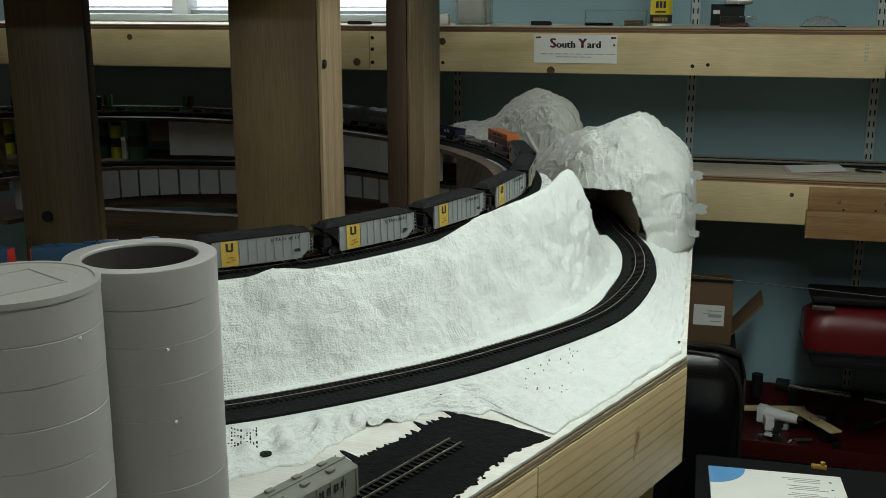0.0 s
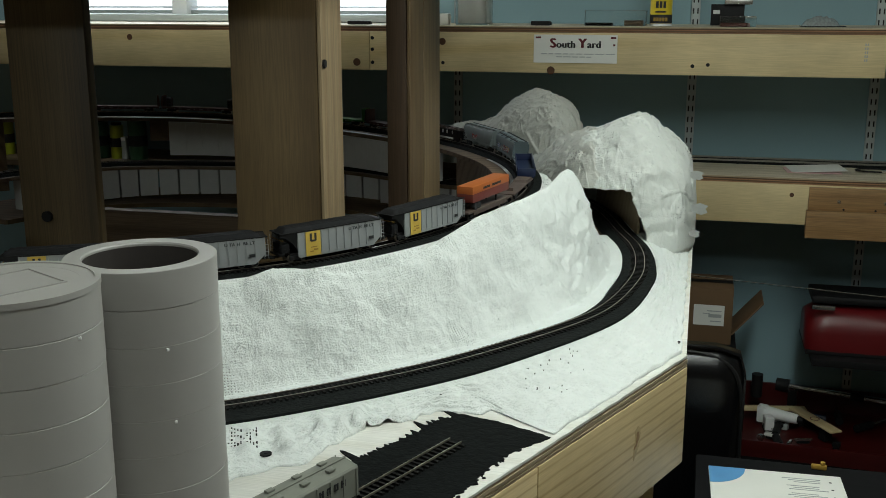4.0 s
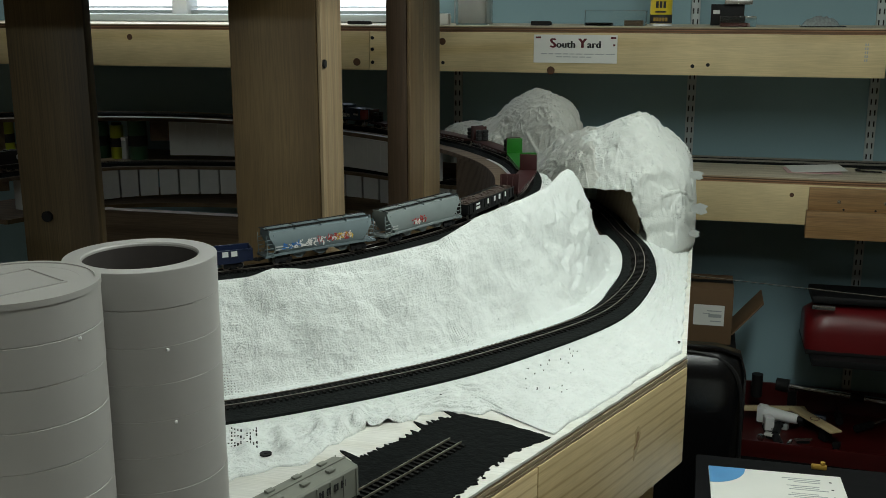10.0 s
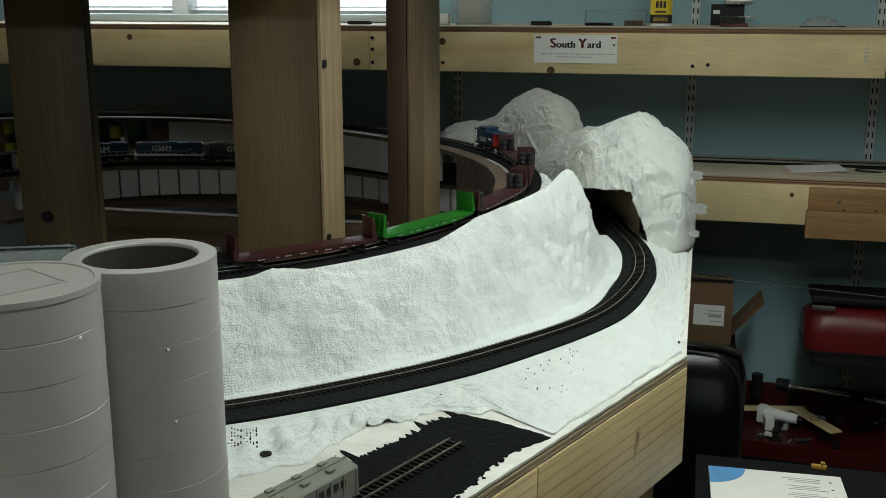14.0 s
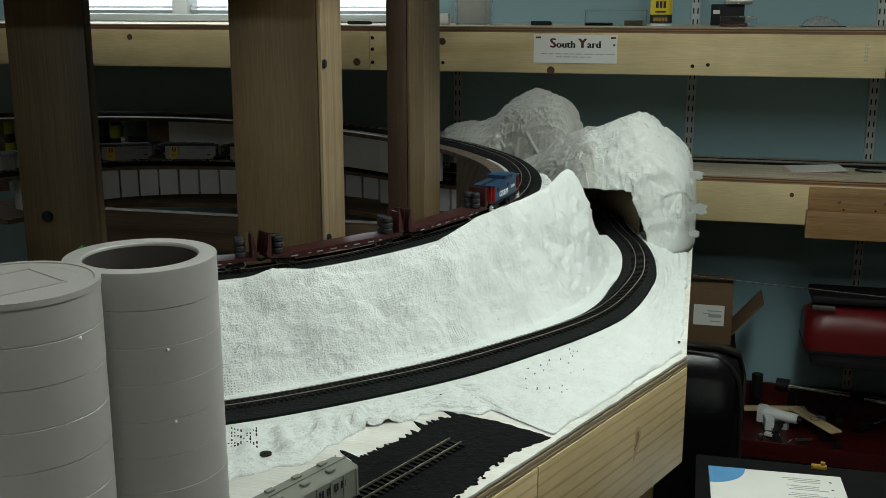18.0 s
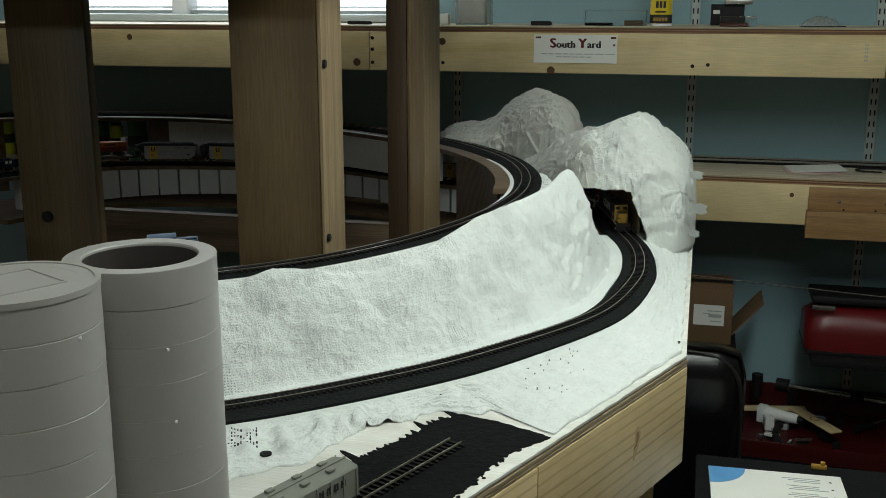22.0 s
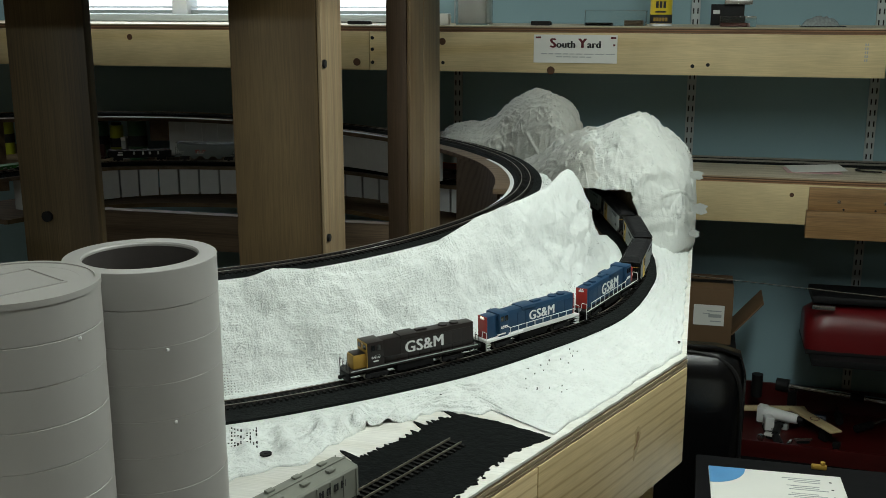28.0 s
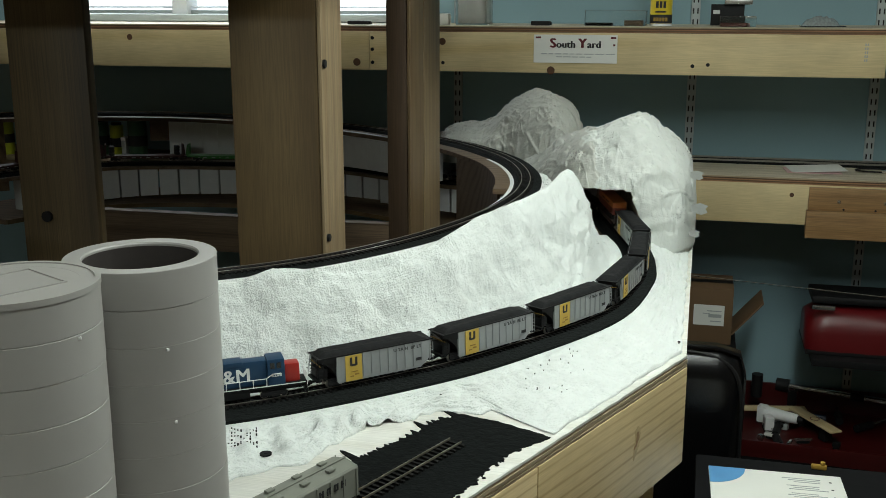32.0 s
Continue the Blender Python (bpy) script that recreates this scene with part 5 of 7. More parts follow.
def clear_box(name, label, x, y, sx, sy, sz, fill):
    ob = thing(name, label, "plastic box", pose(x, y, UP))
    part("shell", box((0, 0, sz / 2), (sx, sy, sz), 0.002), CLEAR, ob)
    for c, s_, m in fill:
        part("content", box(c, s_, 0.001), m, ob)
    return ob


clear_box("clear_parts_box", "clear plastic box holding a dark cloth and parts", -0.247, 3.06, 0.170, 0.08, 0.042, [((-0.045, 0, 0.005), (0.075, 0.05, 0.008), BLACK), ((0.05, 0, 0.008), (0.05, 0.04, 0.014), CARDBOARD)])
clear_box("clear_parts_box", "small clear plastic box with red parts", 0.085, 3.02, 0.095, 0.06, 0.028, [((-0.01, 0, 0.006), (0.07, 0.04, 0.009), BRICK_RED), ((0.025, 0, 0.006), (0.012, 0.03, 0.008), PAPER_PINK)])
clear_box("clear_tub", "tall clear plastic tub on the shelf", -0.662, 3.08, 0.095, 0.08, 0.11, [((0, 0, 0.045), (0.082, 0.066, 0.080), PAPER)])
card = thing("parts_packet", "black carded parts packet leaning on the wall side", "packet", pose(0.058, 3.09, UP, 0, 0, 0))
part("backing", box((0, 0, 0.030), (0.090, 0.004, 0.058), 0.001), BLACK, card)
part("print", box((-0.030, -0.0026, 0.038), (0.018, 0.001, 0.010)), LETTER, card)
part("sleeve", box((0.028, -0.012, 0.066), (0.075, 0.010, 0.016), 0.003), STEEL, card, "shiny foil sleeve")
bag = thing("foil_bag", "crumpled clear and silver bag of small parts", "bag", pose(0.302, 3.05, UP))
random.seed(12)
bm = bmesh.new()
vs = [[bm.verts.new((-0.050 + 0.100 * i / 14, -0.028 + 0.056 * j / 8, 0.001 + 0.030 * math.sin(math.pi * i / 14) ** 0.5 * math.sin(math.pi * j / 8) ** 0.7 * random.uniform(0.75, 1.0))) for j in range(9)] for i in range(15)]
for i in range(14):
    for j in range(8):
        bm.faces.new((vs[i][j], vs[i + 1][j], vs[i + 1][j + 1], vs[i][j + 1]))
part("film", bm, mat("silver_film", (0.55, 0.60, 0.60), 0.22, 0.55, vary=0.35, scale=160, bump=0.6, fine=400), bag)
part("dark_base", box((0.005, 0, 0.0012), (0.115, 0.062, 0.0022)), BLACK, bag)
for name, label, x0, x1, hh, m in (("black_file", "short black tool lying on the shelf edge", -0.482, -0.428, 0.012, BLACK), ("black_clip", "black clamp lying on the shelf", -1.03, -0.965, 0.010, BLACK), ("small_carton", "small beige carton on the shelf", -0.760, -0.722, 0.032, PAPER)):
    ob = thing(name, label, "tool" if m is BLACK else "carton", pose((x0 + x1) / 2, 3.02, UP))
    part("body", box((0, 0, hh / 2), (x1 - x0, 0.03, hh), 0.002), m, ob)
    part("end_piece", box(((x1 - x0) * 0.42, 0.0, hh * 0.45), ((x1 - x0) * 0.3, 0.022, hh * 0.7), 0.002), m, ob)
    part("band", box((-(x1 - x0) * 0.2, 0.0, hh * 0.5), ((x1 - x0) * 0.1, 0.0306, hh * 1.02), 0.0006), DARK_GREY if m is BLACK else INK_GREY, ob)

LOW = 1.1145
sheet = thing("paper_sheets", "white and pink paper sheets lying on the lower shelf", "paper", pose(0.312, 3.06, LOW, 0, 0, 4))
part("pink_sheet", box((0, 0, 0.001), (0.145, 0.10, 0.002)), PAPER_PINK, sheet, "pink sheet below")
bm = box((0.012, 0.006, 0.006), (0.150, 0.10, 0.0008))
part("white_sheet", bm, PAPER, sheet, at=pose(0, 0, 0, 2, -2, 5))
glasses = thing("cable_loop", "thin black cable loop lying on the lower shelf", "cable", pose(0.490, 3.09, LOW))
part("loop", tube([(0.060 * math.cos(a * math.pi / 12), 0.030 * math.sin(a * math.pi / 12), 0.003) for a in range(25)], 0.0022, 6), BLACK, glasses)
part("plug", box((0.03, -0.028, 0.004), (0.05, 0.010, 0.008), 0.001), STEEL, glasses)

ledge = thing("hanging_block", "orange-brown two-piece wood block screwed to the shelf front", "wood block")
part("upper_board", box((0.560, SHELF_Y - 0.0135, 1.062), (0.530, 0.012, 0.062), 0.0015), BROWN_BLOCK, ledge)
part("lower_board", box((0.558, SHELF_Y - 0.0200, 0.9935), (0.534, 0.026, 0.0740), 0.002), BROWN_BLOCK, ledge)
for x in (0.372, 0.488, 0.62):
    part("screw_head", cyl((x, SHELF_Y - 0.0190, 1.056), (x, SHELF_Y - 0.0240, 1.056), 0.0060, 12, 0.0030), STEEL, ledge)
for x in (0.385, 0.465):
    part("peg_hole", cyl((x, SHELF_Y - 0.0190, 1.036), (x, SHELF_Y - 0.0205, 1.036), 0.003, 8), BLACK, ledge)

# cans behind the left of the spiral
LOW_CANS = 1.0755
for x, r, h, m, label in ((-1.845, 0.021, 0.108, LIME, "yellow-green paint can on the shelf"), (-1.770, 0.030, 0.125, CAN_GREEN, "dark green plastic jar on the shelf"), (-1.905, 0.028, 0.118, CAN_GREEN, "dark green plastic jar on the shelf"),
                          (-2.260, 0.026, 0.110, LIME, "yellow-green paint can on the shelf"), (-2.325, 0.028, 0.120, CAN_GREEN, "dark green plastic jar on the shelf")):
    ob = thing("paint_can", label, "paint can", pose(x, 3.05, LOW_CANS), group="cans on the shelf")
    part("body", cyl((0, 0, 0), (0, 0, h), r, 20), m, ob)
    part("cap", cyl((0, 0, h), (0, 0, h + 0.008), r * 0.8, 20), BLACK, ob)
    part("label", bmesh_ring(r + 0.0006, r + 0.0001, h * 0.35, h * 0.62), DARK_GREY, ob, "dark label band")
carton = thing("white_carton", "small white carton between the cans", "carton", pose(-1.808, 3.04, LOW_CANS))
part("body", box((0, 0, 0.036), (0.016, 0.03, 0.072), 0.001), INK_GREY, carton)
part("flap", box((0, -0.016, 0.066), (0.015, 0.002, 0.010)), PAPER, carton)

# ---- the right-hand corner ----
for x0, x1 in ((-0.32, 0.135), (0.335, 1.2)):
    sh = thing("black_wall_shelf", "short dark metal shelf hung on the wall", "shelf")
    part("board", box(((x0 + x1) / 2, 3.06, 0.612), (x1 - x0, 0.36, 0.020), 0.002), BLACK, sh)
    for x in (x0 + 0.06, x1 - 0.06):
        part("bracket", prism_yz([(3.262, 0.602), (2.95, 0.602), (3.262, 0.52)], x - 0.002, x + 0.002), BLACK, sh)
box_ = thing("cardboard_box", "brown cardboard box with a white label and an open flap", "cardboard box", pose(0.0, 3.03, 0.622))
part("carton", box((-0.09, 0, 0.082), (0.42, 0.16, 0.164), 0.002), CARDBOARD, box_)
part("tape", box((-0.09, 0, 0.1646), (0.42, 0.03, 0.001)), BLACK, box_)
part("label", box((0.055, -0.0812, 0.085), (0.085, 0.001, 0.060)), PAPER, box_, "white address label")
part("label_marks", boxes([((0.070, -0.0820, 0.098), (0.040, 0.001, 0.003)), ((0.072, -0.0820, 0.084), (0.036, 0.001, 0.010)), ((0.048, -0.0820, 0.090), (0.020, 0.001, 0.002)), ((0.074, -0.0820, 0.068), (0.030, 0.001, 0.003))]), INK_GREY, box_)
part("flap", box((0.062, 0, 0), (0.128, 0.15, 0.004), 0.001), CARDBOARD, box_, "open cardboard flap", at=pose(0.122, 0, 0.030, 0, -50, 0))
bag = thing("red_tool_bag", "glossy red nylon bag with a black rim", "bag", pose(0.66, 3.02, 0.622))
bm = bmesh.new()
nu, nv = 40, 14
rows = []
for i in range(nu + 1):
    x = -0.34 + 0.72 * i / nu
    rows.append([bm.verts.new((x, -0.10 * math.cos(math.pi * j / nv) * (1 - 0.12 * smooth01((0.04 - i / nu) / 0.04)) + 0.003 * fbm((x * 12, j * 0.4, 0), 1.0, 2), 0.012 + 0.125 * math.sin(math.pi * j / nv) ** 0.6 * (1 - 0.25 * smooth01((0.06 - i / nu) / 0.06)) + 0.004 * fbm((x * 9, j * 0.5, 3), 1.0, 2))) for j in range(nv + 1)])
for a, b in zip(rows, rows[1:]):
    for j in range(nv):
        bm.faces.new((a[j], a[j + 1], b[j + 1], b[j]))
bm.faces.new(rows[0][::-1])
bm.faces.new(rows[-1])
part("red_body", bm, BAG_RED, bag, smooth=True)
part("black_rim", box((0.02, 0.0, 0.150), (0.70, 0.14, 0.022), 0.008), BLACK, bag)
part("base", box((0.02, 0, 0.006), (0.72, 0.20, 0.012), 0.003), BLACK, bag)
part("buckle", box((-0.300, -0.088, 0.134), (0.060, 0.012, 0.012), 0.003), STEEL, bag, "bright steel buckle")

wire = thing("taut_wire", "thin pale wire stretched from the bench end", "wire")
part("strand", cyl((0.0, 2.60, 0.911), (2.58, 2.60, 0.768), 0.0011, 6), STEEL, wire)

chest = thing("tool_chest", "open red steel tool chest full of loose tools", "tool chest", pose(0.60, 3.05, -0.476, 0, 0, -3) @ Matrix.Scale(1.3, 4))
part("cabinet", box((0, 0, 0.491), (0.68, 0.30, 0.242), 0.006), DULL_BLACK, chest, "dark lower cabinet")
part("tray_floor", box((0, 0, 0.617), (0.68, 0.30, 0.010)), TOOL_RED, chest)
for c, s_ in (((0, -0.146, 0.634), (0.68, 0.008, 0.030)), ((0, 0.146, 0.650), (0.68, 0.008, 0.060)), ((-0.336, 0, 0.650), (0.008, 0.284, 0.060)), ((0.336, 0, 0.650), (0.008, 0.284, 0.060))):
    part("tray_side", box(c, s_, 0.002), TOOL_RED, chest)
part("lid_stay", cyl((-0.30, 0.10, 0.66), (-0.30, 0.10, 0.715), 0.013, 18), BLACK, chest)
for i in range(2):
    part("drawer", box((0, -0.153, 0.555 - i * 0.11), (0.64, 0.010, 0.095), 0.003), DULL_BLACK, chest)
    part("drawer_pull", box((0, -0.162, 0.580 - i * 0.11), (0.30, 0.012, 0.010), 0.002), STEEL, chest)

TRAY = 0.624


def tool(name, label, x, y, rz, parts_, lift=0.0):
    ob = thing(name, label, "tool", pose(x * 1.3, y * 1.3, -0.476 + (TRAY + lift) * 1.3, 0, 0, rz) @ Matrix.Scale(1.3, 4), group="tools in the chest")
    for nm, bm, m in parts_:
        part(nm, bm, m, ob)
    return ob


tool("long_handle", "long chrome extension bar across the tool tray", 0.40, 2.465, -14, [("shaft", cyl((-0.17, 0, 0.052), (0.17, 0, 0.052), 0.007, 12), STEEL), ("grip", cyl((-0.02, 0, 0.052), (0.01, 0, 0.052), 0.011, 12), BLACK), ("socket", cyl((-0.19, 0, 0.052), (-0.16, 0, 0.052), 0.016, 12), BLACK),
     ("rest", box((-0.15, 0, 0.022), (0.02, 0.03, 0.044)), BLACK), ("rest", box((0.15, 0, 0.022), (0.02, 0.03, 0.044)), BLACK)])
tool("paint_paddle", "pale wooden paint paddle lying on the tools", 0.290, 2.350, -58, [("blade", box((0, 0, 0.032), (0.150, 0.030, 0.005), 0.002), PINE), ("print", bmesh_ring(0.011, 0.009, 0.0345, 0.0352), INK_RED), ("prop", box((0.04, 0, 0.015), (0.02, 0.02, 0.029)), BLACK), ("prop", box((-0.05, 0, 0.015), (0.02, 0.02, 0.029)), BLACK)])
tool("wood_offcut", "pale thin wooden offcut lying in the tool tray", 0.205, 2.415, 12, [("strip", box((0, 0, 0.026), (0.150, 0.026, 0.004), 0.001), PINE), ("prop", box((0, 0, 0.012), (0.03, 0.02, 0.024)), BLACK)])
tool("hot_glue_gun", "white plastic glue gun with a narrow nozzle", 0.212, 2.365, -22, [("barrel", cyl((-0.030, 0, 0.030), (0.045, 0, 0.030), 0.0155, 16, 0.011), WHITE), ("nozzle", cyl((0.045, 0, 0.030), (0.056, 0, 0.030), 0.008, 12, 0.004), BLACK), ("trigger", box((-0.036, 0, 0.026), (0.022, 0.022, 0.040), 0.004), WHITE), ("stand", box((0, 0, 0.007), (0.05, 0.016, 0.014), 0.002), INK_GREY)])
for x, y, rz, w, d, h, m, nm, lb in ((0.190, 2.338, 10, 0.020, 0.026, 0.030, WHITE, "plastic_offcut", "small white plastic offcut in the tray"), (0.196, 2.296, -20, 0.032, 0.014, 0.006, PAPER, "paper_label", "crumpled paper label in the tray"),
                                    (0.170, 2.270, 40, 0.010, 0.010, 0.012, STEEL, "socket_bit", "short bright steel socket in the tray"), (0.232, 2.262, 70, 0.024, 0.006, 0.006, STEEL, "drill_bit", "bright steel drill bit in the tray"),
                                    (0.262, 2.285, 15, 0.040, 0.005, 0.005, STEEL, "drill_bit", "bright steel drill bit in the tray"), (0.330, 2.270, -30, 0.014, 0.014, 0.010, BLACK, "socket_bit", "short black impact socket in the tray")):
    tool(nm, lb, x, y, rz, [("body", box((0, 0, h / 2 + 0.006), (w, d, h), 0.001), m), ("foot", box((0, 0, 0.003), (w * 0.7, d * 0.7, 0.006)), BLACK)])
random.seed(77)
for i in range(16):
    x, y = random.uniform(0.16, 0.70), random.uniform(2.24, 2.46)
    ln = random.uniform(0.06, 0.14)
    grip = random.choice((BLACK, BLUE_GON, TOOL_RED, DARK_GREY, BLACK))
    tool(random.choice(("screwdriver", "spanner", "pliers")), random.choice(("small screwdriver with a dark grip in the tray", "bright steel spanner lying in the tray", "pair of pliers lying in the tray")), x, y, random.uniform(0, 180),
         [("shaft", cyl((0, 0, 0.010), (ln, 0, 0.010), 0.0035, 8), STEEL), ("grip", cyl((-0.05, 0, 0.010), (0, 0, 0.010), 0.009, 10), grip), ("tip", box((ln, 0, 0.010), (0.016, 0.012, 0.006), 0.001), STEEL)])

chair = thing("office_chair", "black padded vinyl office chair beside the bench", "chair", pose(-0.10, 1.93, 0))
back_bm = box((0, 0, 0), (0.42, 0.075, 0.46), 0.055)
part("backrest", back_bm, BLACK_LEATHER, chair, smooth=True, at=pose(0, 0.0, 0.727, 4))
part("back_piping", tube([(0.205 * math.copysign(abs(math.cos(a)) ** 0.35, math.cos(a)), -0.037, 0.727 + 0.222 * math.copysign(abs(math.sin(a)) ** 0.35, math.sin(a))) for a in [2 * math.pi * k / 40 for k in range(41)]], 0.004, 6), BLACK, chair)
part("seat", box((0, 0.27, 0.47), (0.46, 0.46, 0.085), 0.035), BLACK_LEATHER, chair, smooth=True)
part("back_bar", box((0, 0.045, 0.52), (0.07, 0.012, 0.30), 0.004), BLACK, chair)
part("gas_column", cyl((0, 0.27, 0.08), (0, 0.27, 0.43), 0.024, 16), STEEL, chair)
for k in range(5):
    a = 2 * math.pi * k / 5 + 0.3
    leg = part("foot", box((0.15, 0, 0.075), (0.30, 0.040, 0.030), 0.006), BLACK, chair, at=pose(0, 0.27, 0, 0, 0, math.degrees(a)))
    part("castor", cyl((0.29, -0.018, 0.030), (0.29, 0.018, 0.030), 0.030, 14), BLACK, leg)

bin_ = thing("storage_bin", "dark storage bin standing on the floor", "bin", pose(0.20, 1.60, 0))
part("tub", box((0, 0, 0.385), (0.34, 0.36, 0.77), 0.012), DULL_BLACK, bin_)
part("lid", box((0, 0, 0.783), (0.35, 0.37, 0.026), 0.006), DULL_BLACK, bin_)
booklet = thing("printed_booklet", "white printed booklet with a blue corner on the bin", "booklet", pose(0.160, 1.592, 0.7965, 0, 0, 2))
part("page_block", box((0, 0, 0.002), (0.216, 0.279, 0.004), 0.0006), PAPER, booklet)
quarter = [(-0.1075, 0.139)] + [(-0.1075 + 0.060 * math.cos(a), 0.139 - 0.062 * math.sin(a)) for a in [math.pi / 2 * k / 14 for k in range(15)]]
part("blue_corner", prism(quarter, 0.0042, 0.0046), PAPER_BLUE, booklet, "printed blue corner")
for k in range(4):
    y = 0.112 - k * 0.028
    for j in range(3):
        part("printed_line", box((0.042 + 0.004 * j, y + 0.006 - 0.0065 * j, 0.0044), (0.062 - 0.010 * ((k + j) % 3), 0.0016, 0.0006)), INK_GREY, booklet)
    part("printed_dot", box((0.088, y, 0.0044), (0.004, 0.003, 0.0006)), INK, booklet)
rag = thing("yellow_clip", "small yellow plastic clip behind the booklet", "clip", pose(0.232, 1.768, 0.7965))
part("jaw", box((0, 0, 0.004), (0.026, 0.010, 0.008), 0.003), NOSE_YELLOW, rag)
part("knob", cyl((0.006, 0, 0.007), (0.006, 0, 0.013), 0.004, 10), NOSE_YELLOW, rag)

# ---- rolling stock: every car runs along +x, its left side is +y, its wheels stand on z = 0 ----
def truck(parent, x, length=0.026):
    fr = part("truck", TRUCK_ME[round(length, 3)], DARK_GREY, parent, at=pose(x, 0, 0))
    for dx in (-length * 0.36, length * 0.36):
        part("wheelset", WHEEL_ME, RAIL, fr, at=pose(dx, 0, 0.0055))


TRUCK_ME = {}
for ln in (0.026, 0.034):
    bm = bmesh.new()
    for y in (-0.0118, 0.0118):
        add_box(bm, (0, y, 0.0068), (ln, 0.0022, 0.0052), 0.0006)
        for dx in (-ln * 0.36, ln * 0.36):
            add_box(bm, (dx, y, 0.0055), (0.0055, 0.003, 0.005), 0.0006)
        add_box(bm, (0, y, 0.0045), (0.007, 0.003, 0.004), 0.0006)
    add_box(bm, (0, 0, 0.0090), (ln * 0.9, 0.0205, 0.007))
    TRUCK_ME[ln] = mesh_of(bm, "truck")
    TRUCK_ME[ln].materials.append(DARK_GREY)
bm = bmesh.new()
for y in (-0.0078, 0.0078):
    add_cyl(bm, (0, y - 0.0012, 0), (0, y + 0.0012, 0), 0.0055, 14)
add_cyl(bm, (0, -0.0085, 0), (0, 0.0085, 0), 0.0012, 8)
WHEEL_ME = mesh_of(bm, "wheelset")
WHEEL_ME.materials.append(RAIL)


def couplers(parent, pitch, z=0.0095):
    for e in (1, -1):
        bm = box((e * (pitch / 2 - 0.007), 0, z), (0.013, 0.003, 0.003), 0.0005)
        add_box(bm, (e * (pitch / 2 - 0.0015), 0.001, z), (0.004, 0.005, 0.0045), 0.0008)
        part("coupler", bm, BLACK, parent)


def side_text(parent, text, size, x, y, z, m, side=1):
    me = lettering(text, size, 0.0002)
    return part("lettering", me, m, parent, at=pose(x, y, z, 90, 0, 180 if side > 0 else 0))


def bars(parent, items, m, name="painted_marks"):
    return part(name, boxes(items), m, parent)


def rods(parent, name, paths, r, m, label=""):
    bm = bmesh.new()
    for pts in paths:
        for a, b in zip(pts, pts[1:]):
            add_cyl(bm, a, b, r, 5)
    return part(name, bm, m, parent, label)


def locomotive(label, kind):
    """kind: 'low' (brown, yellow nose), 'high' (blue, high short hood), 'rear' (blue, cab at its rear end)."""
    ob = thing("model_locomotive", label, "model train")
    body = {"low": LOCO_BROWN, "high": LOCO_BLUE, "rear": LOCO_BLUE}[kind]
    sill_m = LOCO_BROWN if kind == "low" else (WHITE if kind == "high" else DARK_GREY)
    f = -1 if kind == "rear" else 1
    L = {"low": 0.198, "high": 0.186, "rear": 0.200}[kind]
    part("underframe", box((0, 0, 0.0165), (L, 0.030, 0.0035), 0.0006), sill_m if kind != "rear" else BLACK, ob)
    part("fuel_tank", box((0, 0, 0.0095), (0.056, 0.026, 0.011), 0.002), BLACK, ob)
    part("frame_web", box((0, 0, 0.0125), (L - 0.012, 0.018, 0.006)), BLACK, ob)
    hood_top = 0.0510
    h0, h1 = {"low": (-0.094, 0.048), "high": (-0.086, 0.050), "rear": (-0.088, 0.051)}[kind]
    bm = box(((h0 + h1) / 2 * f, 0, (0.018 + hood_top) / 2), (h1 - h0, 0.0185, hood_top - 0.018), 0.0022)
    hood = part("long_hood", bm, body, ob)
    for i in range(7):
        x = (h0 + 0.012 + i * 0.016) * f
        for y in (-0.0094, 0.0094):
            part("hood_door", box((x, y, 0.0325), (0.0135, 0.0004, 0.024)), body, hood)
    for x in (-0.068, -0.050):
        part("roof_fan", cyl((x * f, 0, hood_top - 0.0003), (x * f, 0, hood_top + 0.0022), 0.0066, 16), body, hood)
    part("exhaust_stack", box((-0.015 * f, 0, hood_top + 0.001), (0.016, 0.008, 0.003), 0.0006), body, hood)
    part("dynamic_brake", box((0.008 * f, 0, hood_top - 0.001), (0.026, 0.0225, 0.005), 0.001), body, hood)
    c0, c1 = {"low": (0.048, 0.072), "high": (0.050, 0.068), "rear": (0.051, 0.073)}[kind]
    cab = part("cab", box(((c0 + c1) / 2 * f, 0, (0.018 + 0.0522) / 2), (c1 - c0, 0.0285, 0.0342), 0.0018), body, ob)
    for y in (-0.0144, 0.0144):
        for dx in (-0.0045, 0.0035):
            part("cab_window", box((((c0 + c1) / 2 + dx) * f, y, 0.0440), (0.0055, 0.0004, 0.0075)), DARK_GLASS, cab)
    for y in (-0.006, 0.006):
        part("windscreen", box(((c1 + 0.0001) * f, y, 0.0455), (0.0005, 0.0075, 0.0065)), DARK_GLASS, cab)
    nose_top = {"low": 0.0375, "high": 0.0508, "rear": 0.0425}[kind]
    nose_m = NOSE_YELLOW if kind == "low" else RED
    part("short_hood", box(((c1 + 0.0095) * f, 0, (0.018 + nose_top) / 2), (0.019, 0.0185 if kind != "low" else 0.020, nose_top - 0.018), 0.0022),
         body if kind == "high" else nose_m, ob, "ochre yellow nose" if kind == "low" else "")
    if kind == "low":
        part("cab_front", box((c1 + 0.0002, 0, 0.0350), (0.0010, 0.0276, 0.0330), 0.0003), NOSE_YELLOW, cab, "ochre yellow cab front")
        for y in (-0.0075, 0.0075):
            part("windscreen", box((c1 + 0.0008, y, 0.0455), (0.0005, 0.0085, 0.0060)), DARK_GLASS, cab)
        part("nose_top", box(((c1 + 0.0088) * f, 0, nose_top + 0.0004), (0.016, 0.0180, 0.0016), 0.0006), LOCO_BROWN, ob, "dark brown nose top")
